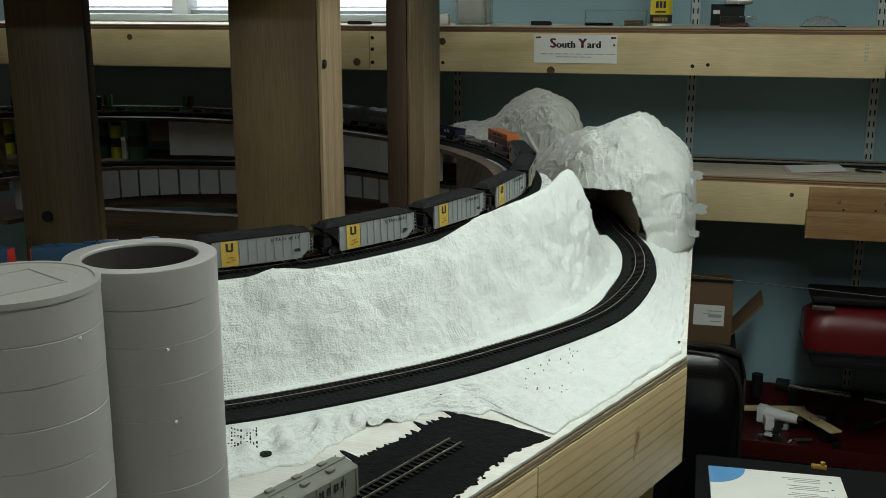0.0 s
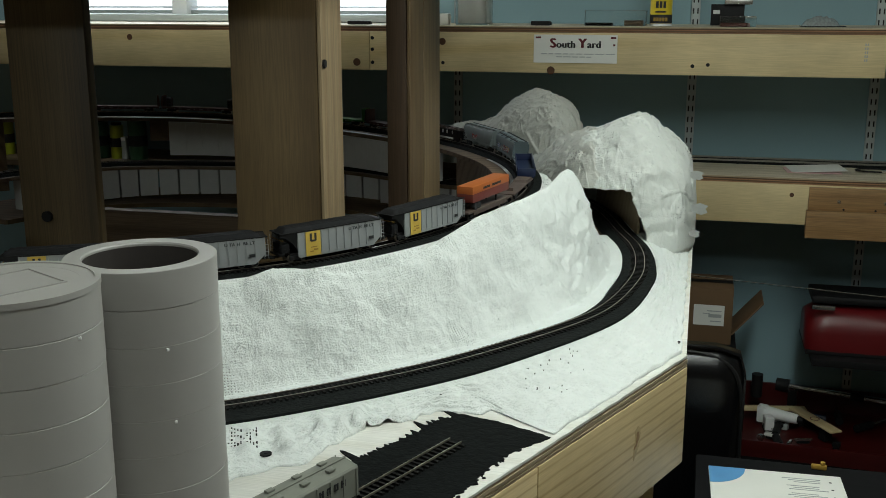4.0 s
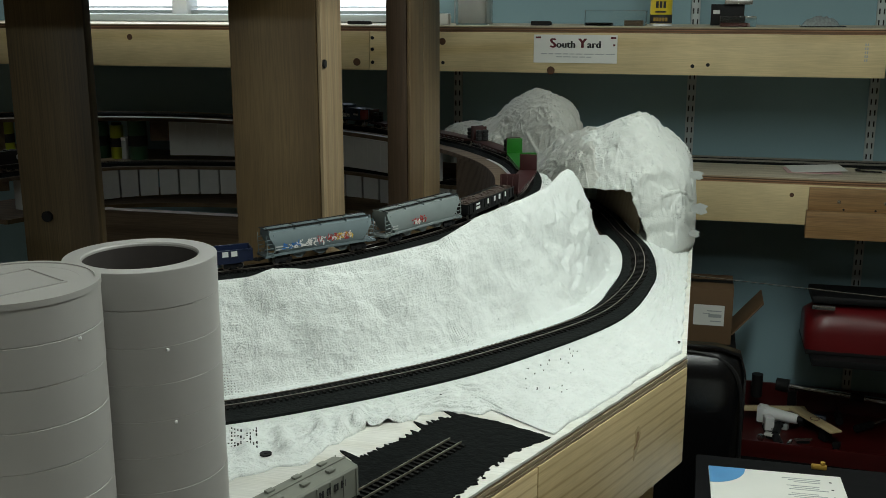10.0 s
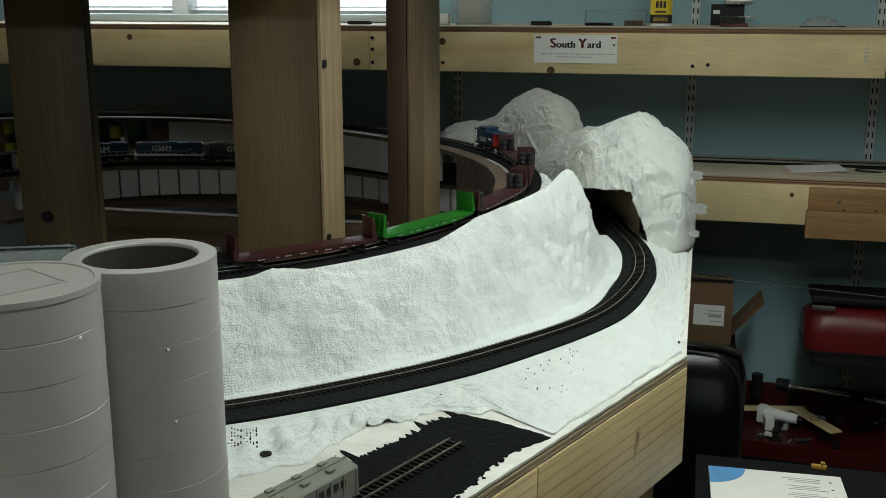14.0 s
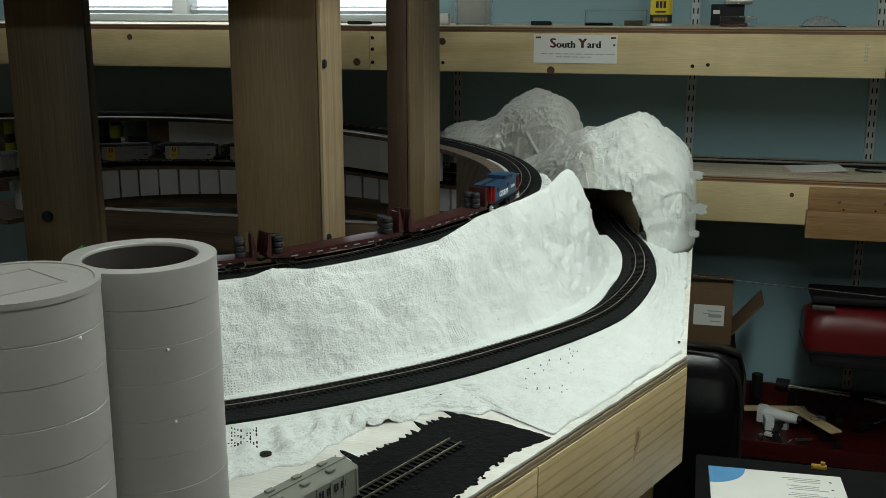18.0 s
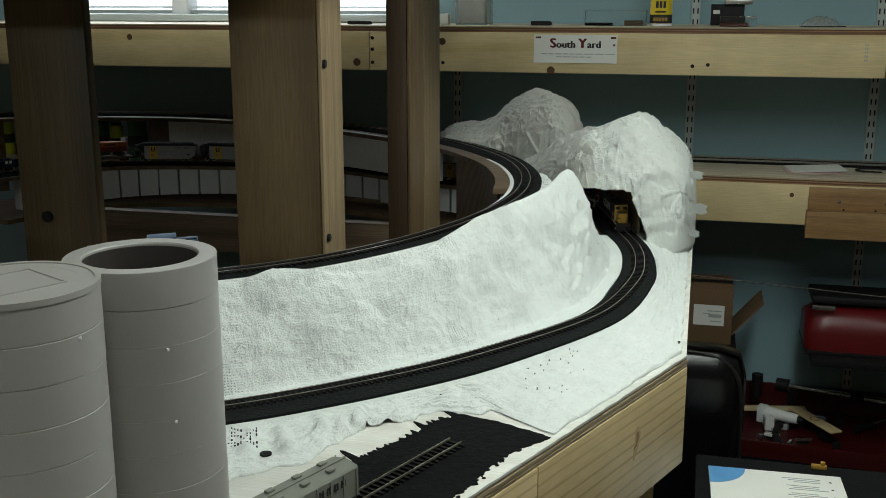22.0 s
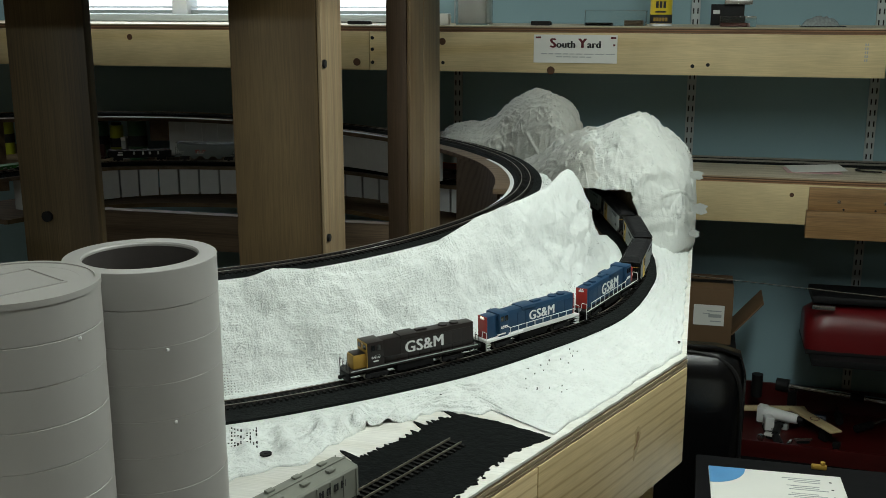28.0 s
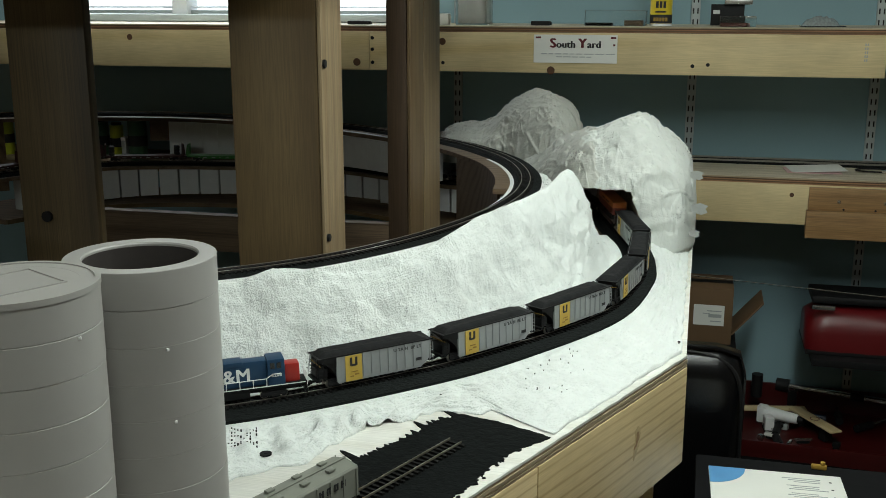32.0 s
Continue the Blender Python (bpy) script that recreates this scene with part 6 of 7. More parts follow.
    if kind == "high":
        part("nose_panel", box(((c1 + 0.0192) * f, 0, 0.0343), (0.0012, 0.0186, 0.0320), 0.0005), RED, ob, "red nose panel")
    if kind != "low":
        part("end_panel", box(((h0 - 0.0002) * f, 0, 0.0343), (0.0014, 0.0188, 0.0320), 0.0005), RED, ob, "red end panel")
    lamp_x = (c1 + 0.0205) * f if kind == "high" else ((c1 + 0.0004) * f if kind == "low" else (h0 - 0.0012) * f)
    for y in (-0.0016, 0.0016):
        part("headlight", cyl((lamp_x - 0.0003, y, 0.0486), (lamp_x + 0.0003, y, 0.0486), 0.0011, 8), HEADLIGHT if kind == "high" else LETTER, ob)
    if kind == "high":
        bars(ob, [(((c1 + 0.0200) * f, 0, 0.0470), (0.0006, 0.0085, 0.0024))], LETTER, "number_board")
    if kind == "rear":
        bars(ob, [(((h0 - 0.0012) * f, 0, 0.0460), (0.0006, 0.0085, 0.0022))], LETTER, "number_board")
    rail_m = DARK_GREY if kind == "low" else WHITE
    side = "handrail"
    for y in (-0.0148, 0.0148):
        xs = [h0 + 0.004 + (h1 - h0 - 0.006) * i / 8 for i in range(9)]
        top = 0.0282
        paths = [[(x * f, y, 0.0182), (x * f, y, top)] for x in xs] + [[(xs[0] * f, y, top), (xs[-1] * f, y, top), ((h1 + 0.006) * f, y, top + 0.005), ((c1 - 0.006) * f, y, top + 0.005)]]
        rods(ob, side, paths, 0.00042 if kind == "low" else 0.00058, rail_m, "white handrail" if kind != "low" else "")
        if kind == "high":
            part("sill_stripe", box((-0.030 * f, y * 1.015, 0.0192), (0.105, 0.0006, 0.0030)), WHITE, ob)
            part("walkway_stripe", box((0.065 * f, y * 1.012, 0.0225), (0.016, 0.0006, 0.0018)), WHITE, ob)
        if kind != "high":
            part("sill_stripe", box((0, y * 1.016, 0.0182), (L - 0.004, 0.0004, 0.0012)), WHITE if kind == "rear" else INK_GREY, ob)
    for e in (-1, 1):
        x = e * L / 2
        paths = [[(x, y, 0.006), (x, y, 0.030), (x, y * 0.45, 0.0305), (x, y * 0.3, 0.018)] for y in (-0.0145, 0.0145)]
        rods(ob, "end_rail", paths, 0.00048, rail_m)
        bm = bmesh.new()
        for y in (-0.0132, 0.0132):
            for z in (0.0045, 0.0085, 0.0125):
                add_box(bm, (x - e * 0.004, y, z), (0.008, 0.004, 0.0008))
            add_box(bm, (x - e * 0.0002, y, 0.009), (0.0008, 0.004, 0.011))
        part("step_well", bm, rail_m if kind == "high" else BLACK, ob)
    part("pilot", box((L / 2 * f - 0.001 * f, 0, 0.0085), (0.003, 0.026, 0.012), 0.0008), BLACK, ob)
    for sd in (1, -1):
        x, size, z = {"low": (-0.016, 0.0225, 0.0262), "high": (-0.020, 0.0195, 0.0285), "rear": (0.002, 0.0240, 0.0262)}[kind]
        side_text(ob, "GS&M", size, x, sd * (0.0098 if kind != "x" else 0.0116), z, LETTER, sd)
        nx = ((c0 + c1) / 2) * f
        side_text(ob, {"low": "6410", "high": "6049", "rear": "6208"}[kind], 0.0062, nx, sd * 0.01445, 0.0295, LETTER, sd)
        if kind == "low":
            bars(ob, [((nx, sd * 0.0145, 0.0260), (0.0075, 0.0005, 0.0016))], LETTER, "road_mark")
    for x in (-0.058, 0.058):
        truck(ob, x, 0.034)
    couplers(ob, {"low": 0.216, "high": 0.192, "rear": 0.210}[kind])
    return ob


def coal_hopper():
    ob = thing("coal_hopper_car", "silver coal hopper car with a yellow panel and black coal load", "model train", group="silver coal hopper cars")
    L, w, z0, z1 = 0.169, 0.0335, 0.0125, 0.0430
    n = 0.030
    body = part("hopper_body", sweep_y([(-L / 2 + n, z0), (L / 2 - n, z0), (L / 2 - 0.022, z0 + 0.014), (L / 2 - 0.003, z1), (-L / 2 + 0.003, z1), (-L / 2 + 0.022, z0 + 0.014)], -w / 2 + 0.0012, w / 2 - 0.0012), BLACK, ob, "black hopper ends")
    for y in (-1, 1):
        part("side_sheet", sweep_y([(-y * 0.064, 0.0062), (y * 0.054, 0.0062), (y * 0.057, 0.0090), (y * 0.057, z1 - 0.001), (-y * 0.079, z1 - 0.001), (-y * 0.079, 0.0190)],
                                   y * (w / 2 - 0.0012), y * w / 2), SILVER, body, "silver side sheet")
        part("end_sheet", sweep_y([(y * 0.057, z1 - 0.010), (y * 0.083, z1 - 0.004), (y * 0.083, z1 - 0.001), (y * 0.057, z1 - 0.001)], y * (w / 2 - 0.0012), y * w / 2), BLACK, body)
        for i in range(12):
            x = y * (0.0560 - i * 0.1335 / 11)
            part("side_rib", box((x, y * (w / 2 + 0.0006), (0.0085 + z1) / 2 + (0.003 if i > 9 else 0.0)), (0.0014, 0.0014, z1 - 0.0085 - (0.008 if i > 9 else 0.002))), SILVER, body)
        part("top_chord", box((0, y * (w / 2 + 0.0002), z1), (L - 0.004, 0.0018, 0.0018), 0.0004), BLACK, body)
        part("yellow_panel", box((y * 0.0335, y * (w / 2 + 0.0014), 0.0244), (0.023, 0.0006, 0.0345)), YELLOW, body, "yellow painted panel")
        cx, sy, zz = y * 0.0335, y * (w / 2 + 0.0020), 0.0325
        bars(ob, [((cx - 0.0036, sy, zz + 0.001), (0.0030, 0.0006, 0.0110)), ((cx + 0.0036, sy, zz + 0.001), (0.0030, 0.0006, 0.0110)), ((cx, sy, zz - 0.0040), (0.0070, 0.0006, 0.0026))], INK, "panel_mark")
        bars(ob, [((cx - 0.004, sy, 0.0155), (0.006, 0.0005, 0.0022)), ((cx + 0.003, sy, 0.0135), (0.005, 0.0005, 0.0018)), ((cx - 0.001, sy, 0.0195), (0.009, 0.0005, 0.0014))], NOSE_YELLOW, "panel_print")
        side_text(ob, "U TA H  BE LT", 0.0062, -y * 0.044, y * (w / 2 + 0.0016), 0.0345, INK_SOFT, y)
        bars(ob, [((-y * 0.060, sy, 0.0190), (0.008, 0.0005, 0.0040))], INK, "data_plate")
        for xa, xb, m in ((y * 0.0810, y * 0.0745, DARK_GREY), (-y * 0.0825, -y * 0.0770, SILVER)):
            rods(ob, "side_ladder", [[(xa, y * w / 2, 0.012), (xa, y * w / 2, z1 - 0.004)], [(xb, y * w / 2, 0.012), (xb, y * w / 2, z1 - 0.004)]]
                 + [[(xa, y * w / 2, z), (xb, y * w / 2, z)] for z in (0.017, 0.022, 0.027, 0.032)], 0.00034, m)
    for e in (-1, 1):
        part("end_sill", box((e * (L / 2 - 0.004), 0, 0.0135), (0.008, 0.030, 0.003), 0.0004), BLACK, ob)
        rods(ob, "end_ladder", [[(e * (L / 2 - 0.003), y, 0.014), (e * (L / 2 - 0.003), y, z1)] for y in (-0.014, -0.009, 0.009, 0.014)]
             + [[(e * (L / 2 - 0.003), y, z), (e * (L / 2 - 0.003), y + 0.005, z)] for y in (-0.014, 0.009) for z in (0.018, 0.023, 0.028, 0.033, 0.038)], 0.00034, DARK_GREY)
        part("brake_gear", box((e * (L / 2 - 0.0105), 0, 0.0215), (0.013, 0.0265, 0.0130), 0.0015), BLACK, ob, "black brake gear under the sloping end")
        part("end_rail", box((e * (L / 2 - 0.0055), 0, 0.0335), (0.0012, 0.0335, 0.0010)), NOSE_YELLOW, ob)
    bm = bmesh.new()
    N, M = 40, 12
    vs = [[bm.verts.new((-L / 2 + 0.005 + (L - 0.010) * i / N, -w / 2 + 0.0015 + (w - 0.003) * j / M,
                         z1 - 0.001 + 0.0072 * smooth01(min(i, (N - i) * 2.5) / 5) * smooth01(min(j, M - j) / 1.6) + 0.0006 * fbm((i * 0.31, j * 0.31, 5), 1.0, 2))) for j in range(M + 1)] for i in range(N + 1)]
    for i in range(N):
        for j in range(M):
            bm.faces.new((vs[i][j], vs[i + 1][j], vs[i + 1][j + 1], vs[i][j + 1]))
    part("coal_load", bm, COAL, ob, "black coal load", smooth=True)
    for x in (-0.055, 0.055):
        truck(ob, x)
    for x in (-0.026, 0.0, 0.026):
        part("bay", sweep_y([(x - 0.011, z0 + 0.002), (x + 0.011, z0 + 0.002), (x + 0.004, 0.0055), (x - 0.004, 0.0055)], -0.012, 0.012), BLACK, ob)
    couplers(ob, 0.178)
    return ob


def trailer_flat():
    ob = thing("trailer_flatcar", "brown flatcar carrying an orange and red road trailer", "model train")
    part("deck", box((0, 0, 0.0135), (0.158, 0.030, 0.0035), 0.0006), RUSTY, ob)
    part("side_sill", boxes([((0, y, 0.011), (0.120, 0.0015, 0.008)) for y in (-0.014, 0.014)], 0.0003), RUSTY, ob)
    part("hitch", box((0.045, 0, 0.0185), (0.008, 0.010, 0.008), 0.001), RUSTY, ob)
    tr = part("trailer", box((-0.003, 0, 0.0350), (0.132, 0.0285, 0.0150), 0.001), BRICK_RED, ob, "red lower trailer side")
    part("trailer_top", box((-0.003, 0, 0.0475), (0.1325, 0.029, 0.0125), 0.001), ORANGE, tr, "orange upper trailer side")
    for y in (-1, 1):
        bars(tr, [((-0.003 + sx * y, y * 0.0148, 0.0468), (0.0030, 0.0004, 0.0038)) for sx in (-0.032, -0.028, -0.024, -0.020, -0.016, -0.012, -0.008, -0.004, 0.008, 0.012, 0.016, 0.020, 0.024, 0.028)], INK, "side_marks")
    for x in (0.040, 0.052):
        for y in (-0.0115, 0.0115):
            part("trailer_wheel", cyl((x, y - 0.003, 0.0212), (x, y + 0.003, 0.0212), 0.0057, 14), RUBBER, tr)
    part("landing_gear", boxes([((-0.030, y, 0.0215), (0.003, 0.002, 0.0125)) for y in (-0.009, 0.009)]), BLACK, tr)
    for x in (-0.056, 0.056):
        truck(ob, x)
    couplers(ob, 0.169)
    return ob


def empty_flat():
    ob = thing("empty_flatcar", "low empty dark brown flatcar", "model train")
    part("deck", box((0, 0, 0.0125), (0.150, 0.029, 0.003), 0.0006), RUSTY, ob)
    part("centre_sill", box((0, 0, 0.0095), (0.140, 0.008, 0.005), 0.0005), RUSTY, ob)
    part("end_ramp", sweep_y([(-0.072, 0.014), (-0.030, 0.014), (-0.034, 0.0175), (-0.068, 0.0175)], -0.013, 0.013), RUSTY, ob)
    part("hitch", box((0.045, 0, 0.0165), (0.010, 0.012, 0.006), 0.001), RUSTY, ob)
    for x in (-0.053, 0.053):
        truck(ob, x)
    couplers(ob, 0.160)
    return ob


def gondola(label, m, L, pitch, h, letters, load):
    ob = thing("gondola_car", label, "model train")
    w = 0.033
    part("floor", box((0, 0, 0.0135), (L, w - 0.002, 0.003)), m, ob)
    for y in (-1, 1):
        side = part("side_wall", sweep_y([(-L / 2, 0.014), (-L / 2 + 0.022, 0.0105), (L / 2 - 0.022, 0.0105), (L / 2, 0.014), (L / 2, 0.014 + h), (-L / 2, 0.014 + h)], y * (w / 2 - 0.0012), y * w / 2), m, ob)
        for i in range(13):
            part("rib", box((-L / 2 + 0.005 + i * (L - 0.010) / 12, y * (w / 2 + 0.0005), 0.014 + h / 2), (0.0016, 0.0012, h - 0.001)), m, side)
        part("top_chord", box((0, y * (w / 2 + 0.0002), 0.014 + h), (L, 0.0024, 0.0018), 0.0003), m, side)
        for x0, wd, ht, dz in letters:
            bars(side, [((y * x0, y * (w / 2 + 0.0014), 0.014 + h * 0.55 + dz), (wd, 0.0006, ht))], LETTER)
    for e in (-1, 1):
        part("end_wall", box((e * (L / 2 - 0.0006), 0, 0.014 + h / 2), (0.0014, w, h), 0.0003), m, ob)
    if load:
        random.seed(8)
        bm = bmesh.new()
        for i in range(90):
            add_box(bm, (random.uniform(-L / 2 + 0.008, L / 2 - 0.008), random.uniform(-0.012, 0.012), 0.014 + h - 0.001 + random.uniform(-0.002, 0.0022)),
                    (random.uniform(0.004, 0.014), random.uniform(0.002, 0.006), random.uniform(0.001, 0.004)), 0, random.uniform(0, 180))
        add_box(bm, (0, 0, 0.014 + h * 0.5), (L - 0.006, w - 0.004, h * 0.85))
        part("scrap_load", bm, RUSTY, ob, "rusty scrap load")
    for x in (-L / 2 + 0.027, L / 2 - 0.027):
        truck(ob, x)
    couplers(ob, pitch)
    return ob


def covered_hopper(label, m, pitch, tags):
    ob = thing("covered_hopper_car", label, "model train")
    L, w = pitch - 0.014, 0.0345
    n = 10
    prof = [(-w / 2 + 0.003, 0.0155), (-w / 2, 0.022), (-w / 2, 0.040), (-w / 2 + 0.0025, 0.0465), (-0.008, 0.0495), (0.008, 0.0495), (w / 2 - 0.0025, 0.0465), (w / 2, 0.040), (w / 2, 0.022), (w / 2 - 0.003, 0.0155)]
    bm = prism(prof, -L / 2 + 0.006, L / 2 - 0.006)
    for v in bm.verts:
        v.co = Vector((v.co.z, v.co.x, v.co.y))
        if v.co.z < 0.0165:
            v.co.x *= 0.80
        elif v.co.z < 0.023:
            v.co.x *= 0.86
    body = part("hopper_body", bm, m, ob)
    part("roof_walk", boxes([((0, y, 0.0508), (L - 0.004, 0.0035, 0.0006)) for y in (-0.0095, 0.0095)]), DARK_GREY, body)
    for x in (-0.060, -0.020, 0.020, 0.060):
        part("hatch_cover", box((x, 0, 0.0505), (0.034, 0.008, 0.0020), 0.0006), m, body)
    for x in (-0.078, -0.04, 0.0, 0.04, 0.078):
        part("roof_rib", box((x, 0, 0.0485), (0.0012, w - 0.004, 0.0030)), m, body)
    for e in (-1, 1):
        for y in (-1, 1):
            x0 = e * (L / 2 - 0.002)
            rods(ob, "end_post", [[(x0, y * 0.0155, 0.0135), (x0, y * 0.0155, 0.044)], [(x0 - e * 0.003, y * 0.0165, 0.0135), (x0 - e * 0.020, y * 0.0165, 0.030)],
                                  [(x0 - e * 0.012, y * 0.0165, 0.0135), (x0 - e * 0.010, y * 0.0165, 0.044)]]
                 + [[(x0, y * 0.0155, z), (x0 - e * 0.009, y * 0.0165, z)] for z in (0.019, 0.025, 0.031, 0.037)], 0.0006, m)
        part("end_sill", box((e * (L / 2 - 0.006), 0, 0.0135), (0.014, 0.031, 0.003), 0.0005), m, ob)
    part("side_sill", boxes([((0, y, 0.0155), (L - 0.02, 0.0016, 0.0030)) for y in (-0.0160, 0.0160)]), m, ob)
    for x in (-0.034, 0.0, 0.034):
        part("bay", sweep_y([(x - 0.015, 0.0165), (x + 0.015, 0.0165), (x + 0.004, 0.0060), (x - 0.004, 0.0060)], -0.012, 0.012), m, ob)
    random.seed(21)
    for y in (-1, 1):
        for k, (x0, x1, z0, z1) in tags:
            bm = bmesh.new()
            for i in range(int(abs(x1 - x0) / 0.0011)):
                m4 = Matrix.Translation((y * random.uniform(x0, x1), y * (w / 2 + 0.0004 + 0.00012 * (i % 4)), random.uniform(z0, z1))) @ Matrix.Rotation(random.choice((0.0, 1.5, 0.7, -0.6, 1.2)), 4, "Y")
                add_box(bm, (0, 0, 0), (random.uniform(0.002, 0.006), 0.0004, random.uniform(0.0008, 0.0018)), m=m4)
            part("graffiti_patch", bm, GRAFFITI[k], body)
        bars(body, [((y * 0.066, y * (w / 2 + 0.0006), 0.0265), (0.012, 0.0004, 0.0020)), ((y * 0.066, y * (w / 2 + 0.0006), 0.0225), (0.012, 0.0004, 0.0016))], INK_GREY)
    for x in (-L / 2 + 0.026, L / 2 - 0.026):
        truck(ob, x)
    couplers(ob, pitch)
    return ob


def bulkhead_flat(label, m, pitch, stacks):
    ob = thing("bulkhead_flatcar", label, "model train", group="bulkhead flatcars")
    L = pitch - 0.012
    part("deck", box((0, 0, 0.0142), (L, 0.0325, 0.0036), 0.0005), m, ob)
    for y in (-1, 1):
        part("side_sill", sweep_y([(-L / 2 + 0.004, 0.0125), (-L / 2 + 0.05, 0.0075), (L / 2 - 0.05, 0.0075), (L / 2 - 0.004, 0.0125), (L / 2 - 0.004, 0.0160), (-L / 2 + 0.004, 0.0160)], y * 0.0155, y * 0.0168), m, ob)
        part("stake_pocket", boxes([((-L / 2 + 0.02 + i * (L - 0.04) / 11, y * 0.0172, 0.0135), (0.0026, 0.0012, 0.0034)) for i in range(12)]), m, ob)
        bars(ob, [((x, y * 0.0170, 0.0110), (0.010 if i % 3 else 0.004, 0.0004, 0.0014)) for i, x in enumerate((-0.07, -0.054, -0.03, -0.012, 0.008, 0.03, 0.046, 0.07))], INK_GREY)
    for e in (-1, 1):
        head = part("bulkhead", box((e * (L / 2 - 0.0035), 0, 0.0315), (0.0022, 0.0325, 0.0310), 0.0005), m, ob)
        for y in (-0.0155, -0.005, 0.005, 0.0155):
            part("post", sweep_y([(e * (L / 2 - 0.0024), 0.016), (e * (L / 2 + 0.0035), 0.016), (e * (L / 2 - 0.001), 0.046), (e * (L / 2 - 0.0024), 0.046)], y - 0.0008, y + 0.0008), m, head)
    for e in stacks:
        for j in range(2):
            for k in range(3):
                bm = bmesh.new()
                x, y, z = e * (L / 2 - 0.019), (j - 0.5) * 0.0155, 0.0202 + k * 0.0084
                add_cyl(bm, (x, y, z - 0.0039), (x, y, z + 0.0039), 0.0074, 14)
                bmesh.ops.bevel(bm, geom=[q for q in bm.edges], offset=0.0014, segments=1, affect="EDGES")
                tyre = part("tyre", bm, RUBBER, ob)
                part("hub", cyl((x, y, z - 0.0041), (x, y, z + 0.0041), 0.0036, 10), BLACK, tyre)
    for x in (-L / 2 + 0.028, L / 2 - 0.028):
        truck(ob, x)
    couplers(ob, pitch)
    return ob


def caboose():
    ob = thing("caboose", "blue caboose with red ends and white lettering", "model train")
    part("underframe", box((0, 0, 0.0145), (0.122, 0.030, 0.0035), 0.0005), BLACK, ob)
    body = part("body", box((0, 0, 0.0305), (0.092, 0.0325, 0.0285), 0.001), LOCO_BLUE, ob)
    part("roof", box((0, 0, 0.0455), (0.122, 0.0335, 0.0026), 0.0008), LOCO_BLUE, ob, "dark blue flat roof")
    part("roof_walk", box((0, 0, 0.0472), (0.118, 0.006, 0.0008)), DARK_GREY, ob)
    cup = part("cupola", box((-0.014, 0, 0.0485), (0.034, 0.0330, 0.0080), 0.001), LOCO_BLUE, ob)
    part("cupola_roof", box((-0.014, 0, 0.0530), (0.038, 0.0345, 0.0016), 0.0006), LOCO_BLUE, cup)
    for y in (-1, 1):
        for x in (-0.022, -0.006):
            part("cupola_window", box((x, y * 0.0166, 0.0492), (0.0085, 0.0005, 0.0042)), DARK_GLASS, cup)
        for x in (0.034, -0.010):
            part("side_window", box((x, y * 0.0164, 0.0360), (0.0070, 0.0005, 0.0070)), DARK_GLASS, body)
        side_text(ob, "GS&M", 0.0140, 0.010 * y, y * 0.0166, 0.0215, LETTER, y)
        bars(ob, [((-y * 0.030 + k * 0.0034, y * 0.0165, 0.0305), (0.0026, 0.0004, 0.0045)) for k in (-2, -1, 0, 1, 2)], LETTER, "road_number")
    for e in (-1, 1):
        part("end_wall", box((e * 0.0466, 0, 0.0305), (0.0014, 0.0315, 0.0280)), RED, ob, "red end wall")
        part("end_door", box((e * 0.0476, 0, 0.029), (0.0008, 0.009, 0.022)), RED, ob)
        rods(ob, "platform_rail", [[(e * 0.060, y, 0.0165), (e * 0.060, y, 0.045)] for y in (-0.0150, 0.0150, -0.006, 0.006)] + [[(e * 0.060, -0.0150, 0.027), (e * 0.060, 0.0150, 0.027)], [(e * 0.060, -0.015, 0.022), (e * 0.060, 0.015, 0.022)]], 0.0006, RED, "red platform rail")
        for y in (-0.0145, 0.0145):
            part("step", boxes([((e * 0.056, y, 0.0050), (0.009, 0.004, 0.0009)), ((e * 0.056, y, 0.0090), (0.009, 0.004, 0.0009)), ((e * 0.0602, y, 0.0090), (0.0008, 0.004, 0.0100))]), WHITE, ob)
    for x in (-0.036, 0.036):
        truck(ob, x)
    couplers(ob, 0.146)
    return ob


TAGS_A = [(0, (0.034, 0.060, 0.0225, 0.030)), (1, (-0.010, 0.056, 0.0215, 0.031)), (2, (-0.042, 0.008, 0.023, 0.033)), (3, (-0.048, -0.020, 0.025, 0.032)), (1, (-0.046, -0.01, 0.024, 0.032))]
TAGS_B = [(2, (0.000, 0.030, 0.0225, 0.032)), (1, (0.004, 0.024, 0.022, 0.028))]
first_hopper = coal_hopper()
TRAIN = [(locomotive("dark brown diesel locomotive with a yellow nose", "low"), 0.216),
         (locomotive("blue high-hood diesel locomotive with white handrails", "high"), 0.192),
         (locomotive("blue diesel locomotive with red ends running backwards", "rear"), 0.210),
         (first_hopper, 0.178)]
TRAIN += [(copy_thing(first_hopper, Matrix()), 0.1775) for _ in range(5)]
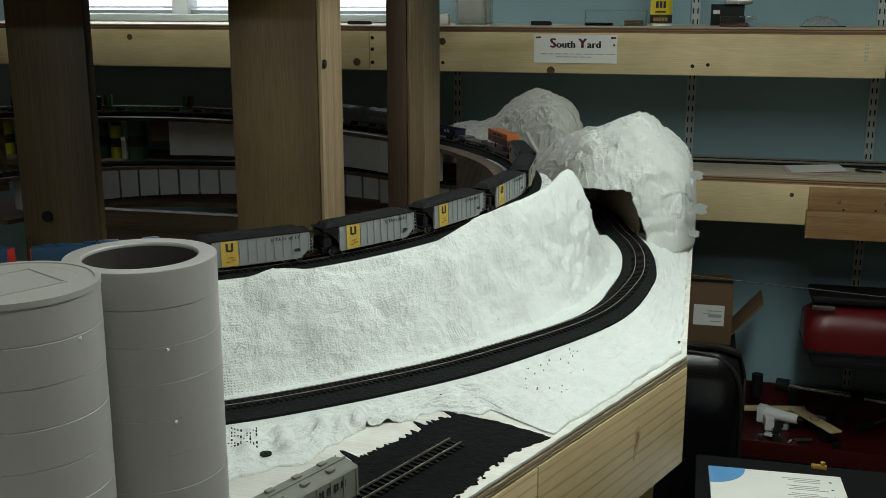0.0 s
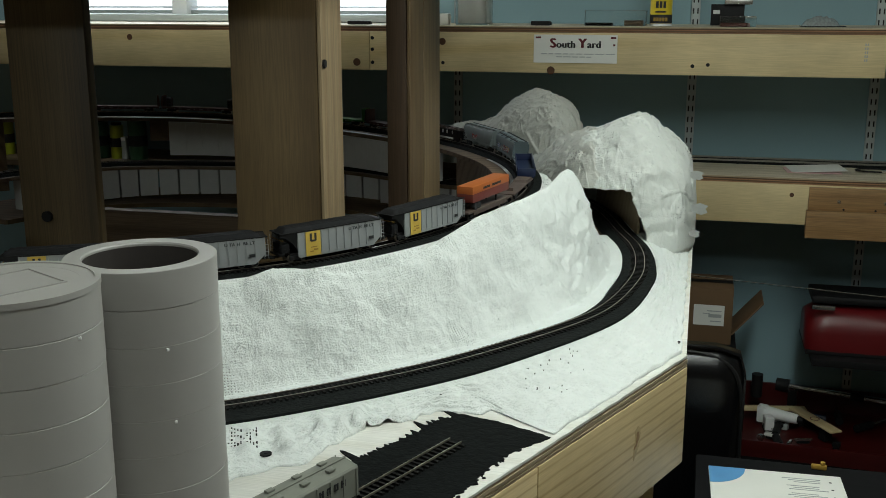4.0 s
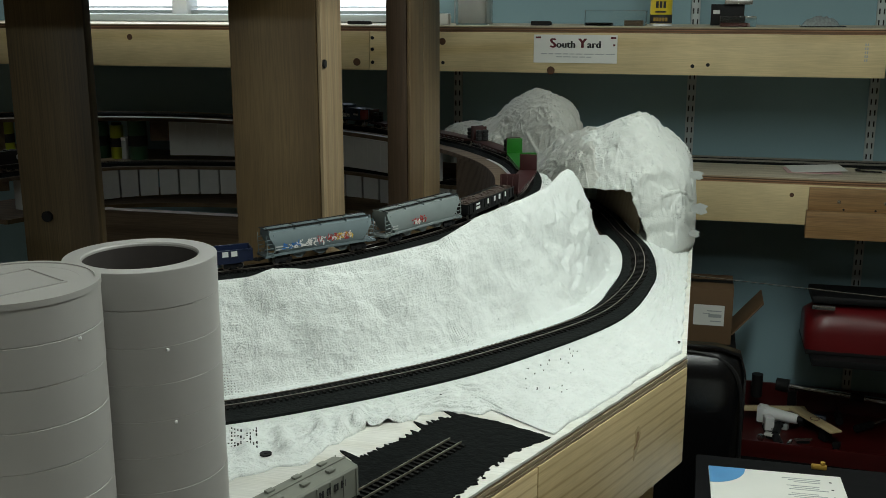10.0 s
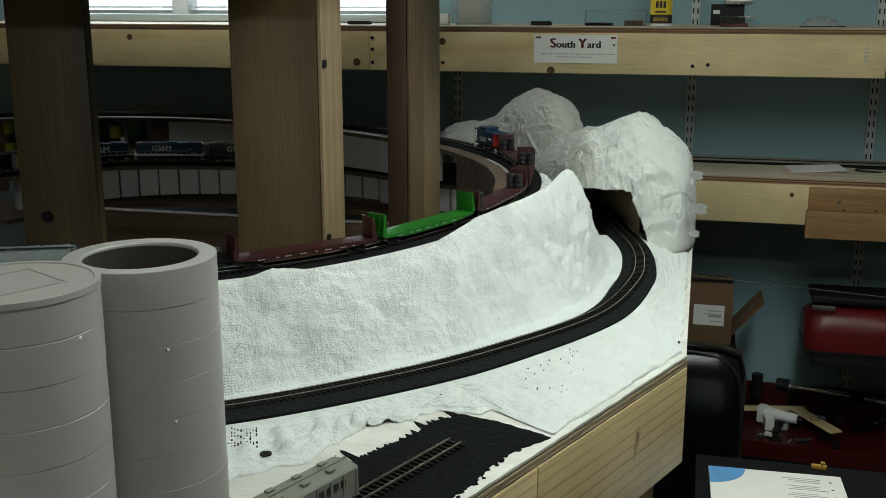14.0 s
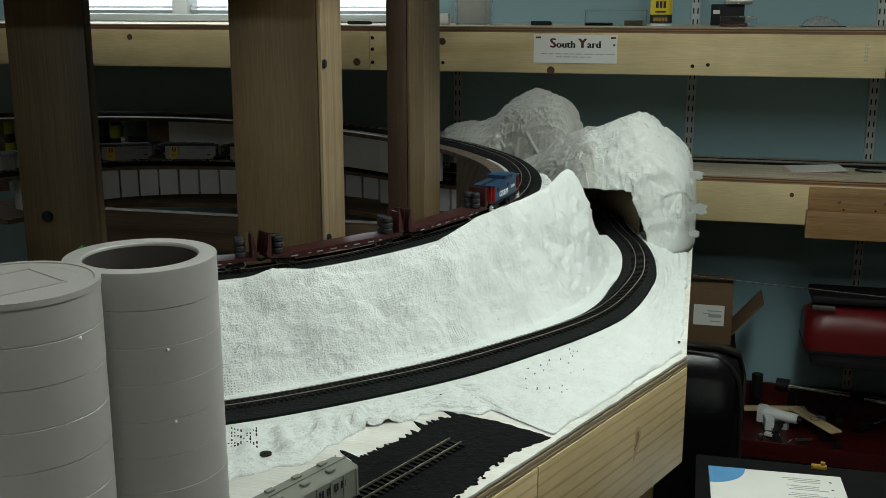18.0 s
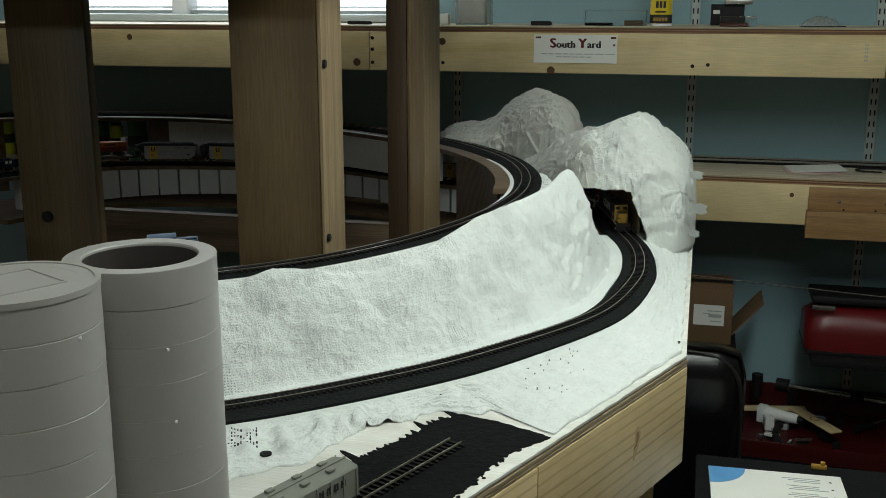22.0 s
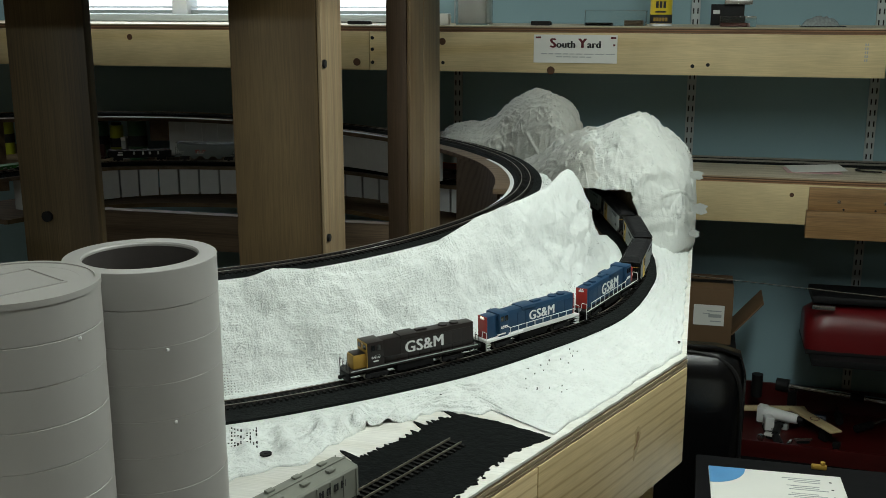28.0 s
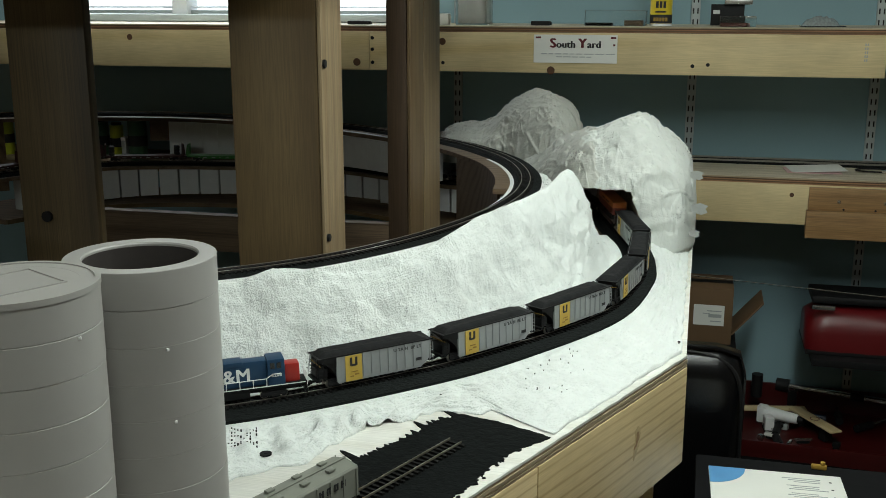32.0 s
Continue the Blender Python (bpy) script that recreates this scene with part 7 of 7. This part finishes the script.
TRAIN += [(trailer_flat(), 0.169), (empty_flat(), 0.160),
          (gondola("navy blue low gondola car with white marks", BLUE_GON, 0.178, 0.191, 0.0145, [(-0.052, 0.008, 0.007, 0.002), (-0.064, 0.008, 0.007, 0.002), (0.062, 0.012, 0.0025, 0.003), (0.062, 0.012, 0.006, -0.004), (0.048, 0.007, 0.006, -0.004)], False), 0.191),
          (covered_hopper("blue-grey covered hopper car with colourful graffiti", GREY_CAR_B, 0.184, TAGS_A), 0.184),
          (covered_hopper("light grey covered hopper car with red graffiti", GREY_CAR, 0.186, TAGS_B), 0.186),
          (gondola("black gondola car with white marks and scrap load", BLACK, 0.168, 0.182, 0.0150, [(0.016, 0.005, 0.008, 0.001), (-0.008, 0.005, 0.008, 0.001), (-0.026, 0.006, 0.008, 0.001), (-0.048, 0.004, 0.008, 0.001), (0.052, 0.012, 0.003, 0.003), (0.052, 0.014, 0.004, -0.003)], True), 0.182),
          (bulkhead_flat("empty oxide-red bulkhead flatcar", FREIGHT_RED, 0.223, ()), 0.223),
          (bulkhead_flat("empty bright green bulkhead flatcar", GREEN, 0.219, ()), 0.219),
          (bulkhead_flat("oxide-red bulkhead flatcar with stacked black tyres", FREIGHT_RED, 0.222, (-1, 1)), 0.222),
          (bulkhead_flat("oxide-red bulkhead flatcar with stacked black tyres", FREIGHT_RED, 0.228, (-1, 1)), 0.228),
          (bulkhead_flat("oxide-red bulkhead flatcar with tyres at one end", FREIGHT_RED, 0.212, (-1,)), 0.212),
          (caboose(), 0.146)]

# where the front of the train is along the line, every four seconds
HEAD = (5.522, 6.117, 6.722, 7.304, 7.913, 8.546, 9.215, 9.876, 10.534)


def head_at(t):
    i = min(7, int(t // 4))
    u = t / 4 - i
    p = [HEAD[max(0, i - 1)], HEAD[i], HEAD[i + 1], HEAD[min(8, i + 2)]]
    if i == 0:
        p[0] = 2 * p[1] - p[2]
    if i == 7:
        p[3] = 2 * p[2] - p[1]
    return 0.5 * (2 * p[1] + (p[2] - p[0]) * u + (2 * p[0] - 5 * p[1] + 4 * p[2] - p[3]) * u * u + (3 * p[1] - p[0] - 3 * p[2] + p[3]) * u ** 3)


def car_pose(s, reach):
    a, b = on_line(s + reach), on_line(s - reach)
    d = a - b
    yaw, tip = math.atan2(d.y, d.x), math.atan2(d.z, math.hypot(d.x, d.y))
    mid = (a + b) / 2
    return Matrix.Translation(mid) @ Matrix.Rotation(yaw, 4, "Z") @ Matrix.Rotation(-tip, 4, "Y")


def motions():
    gone = 0.0
    for ob, pitch in TRAIN:
        centre = gone + pitch / 2
        gone += pitch
        walk(ob, [(k * 0.5, car_pose(head_at(k * 0.5) - centre, pitch * 0.32)) for k in range(65)])


motions()
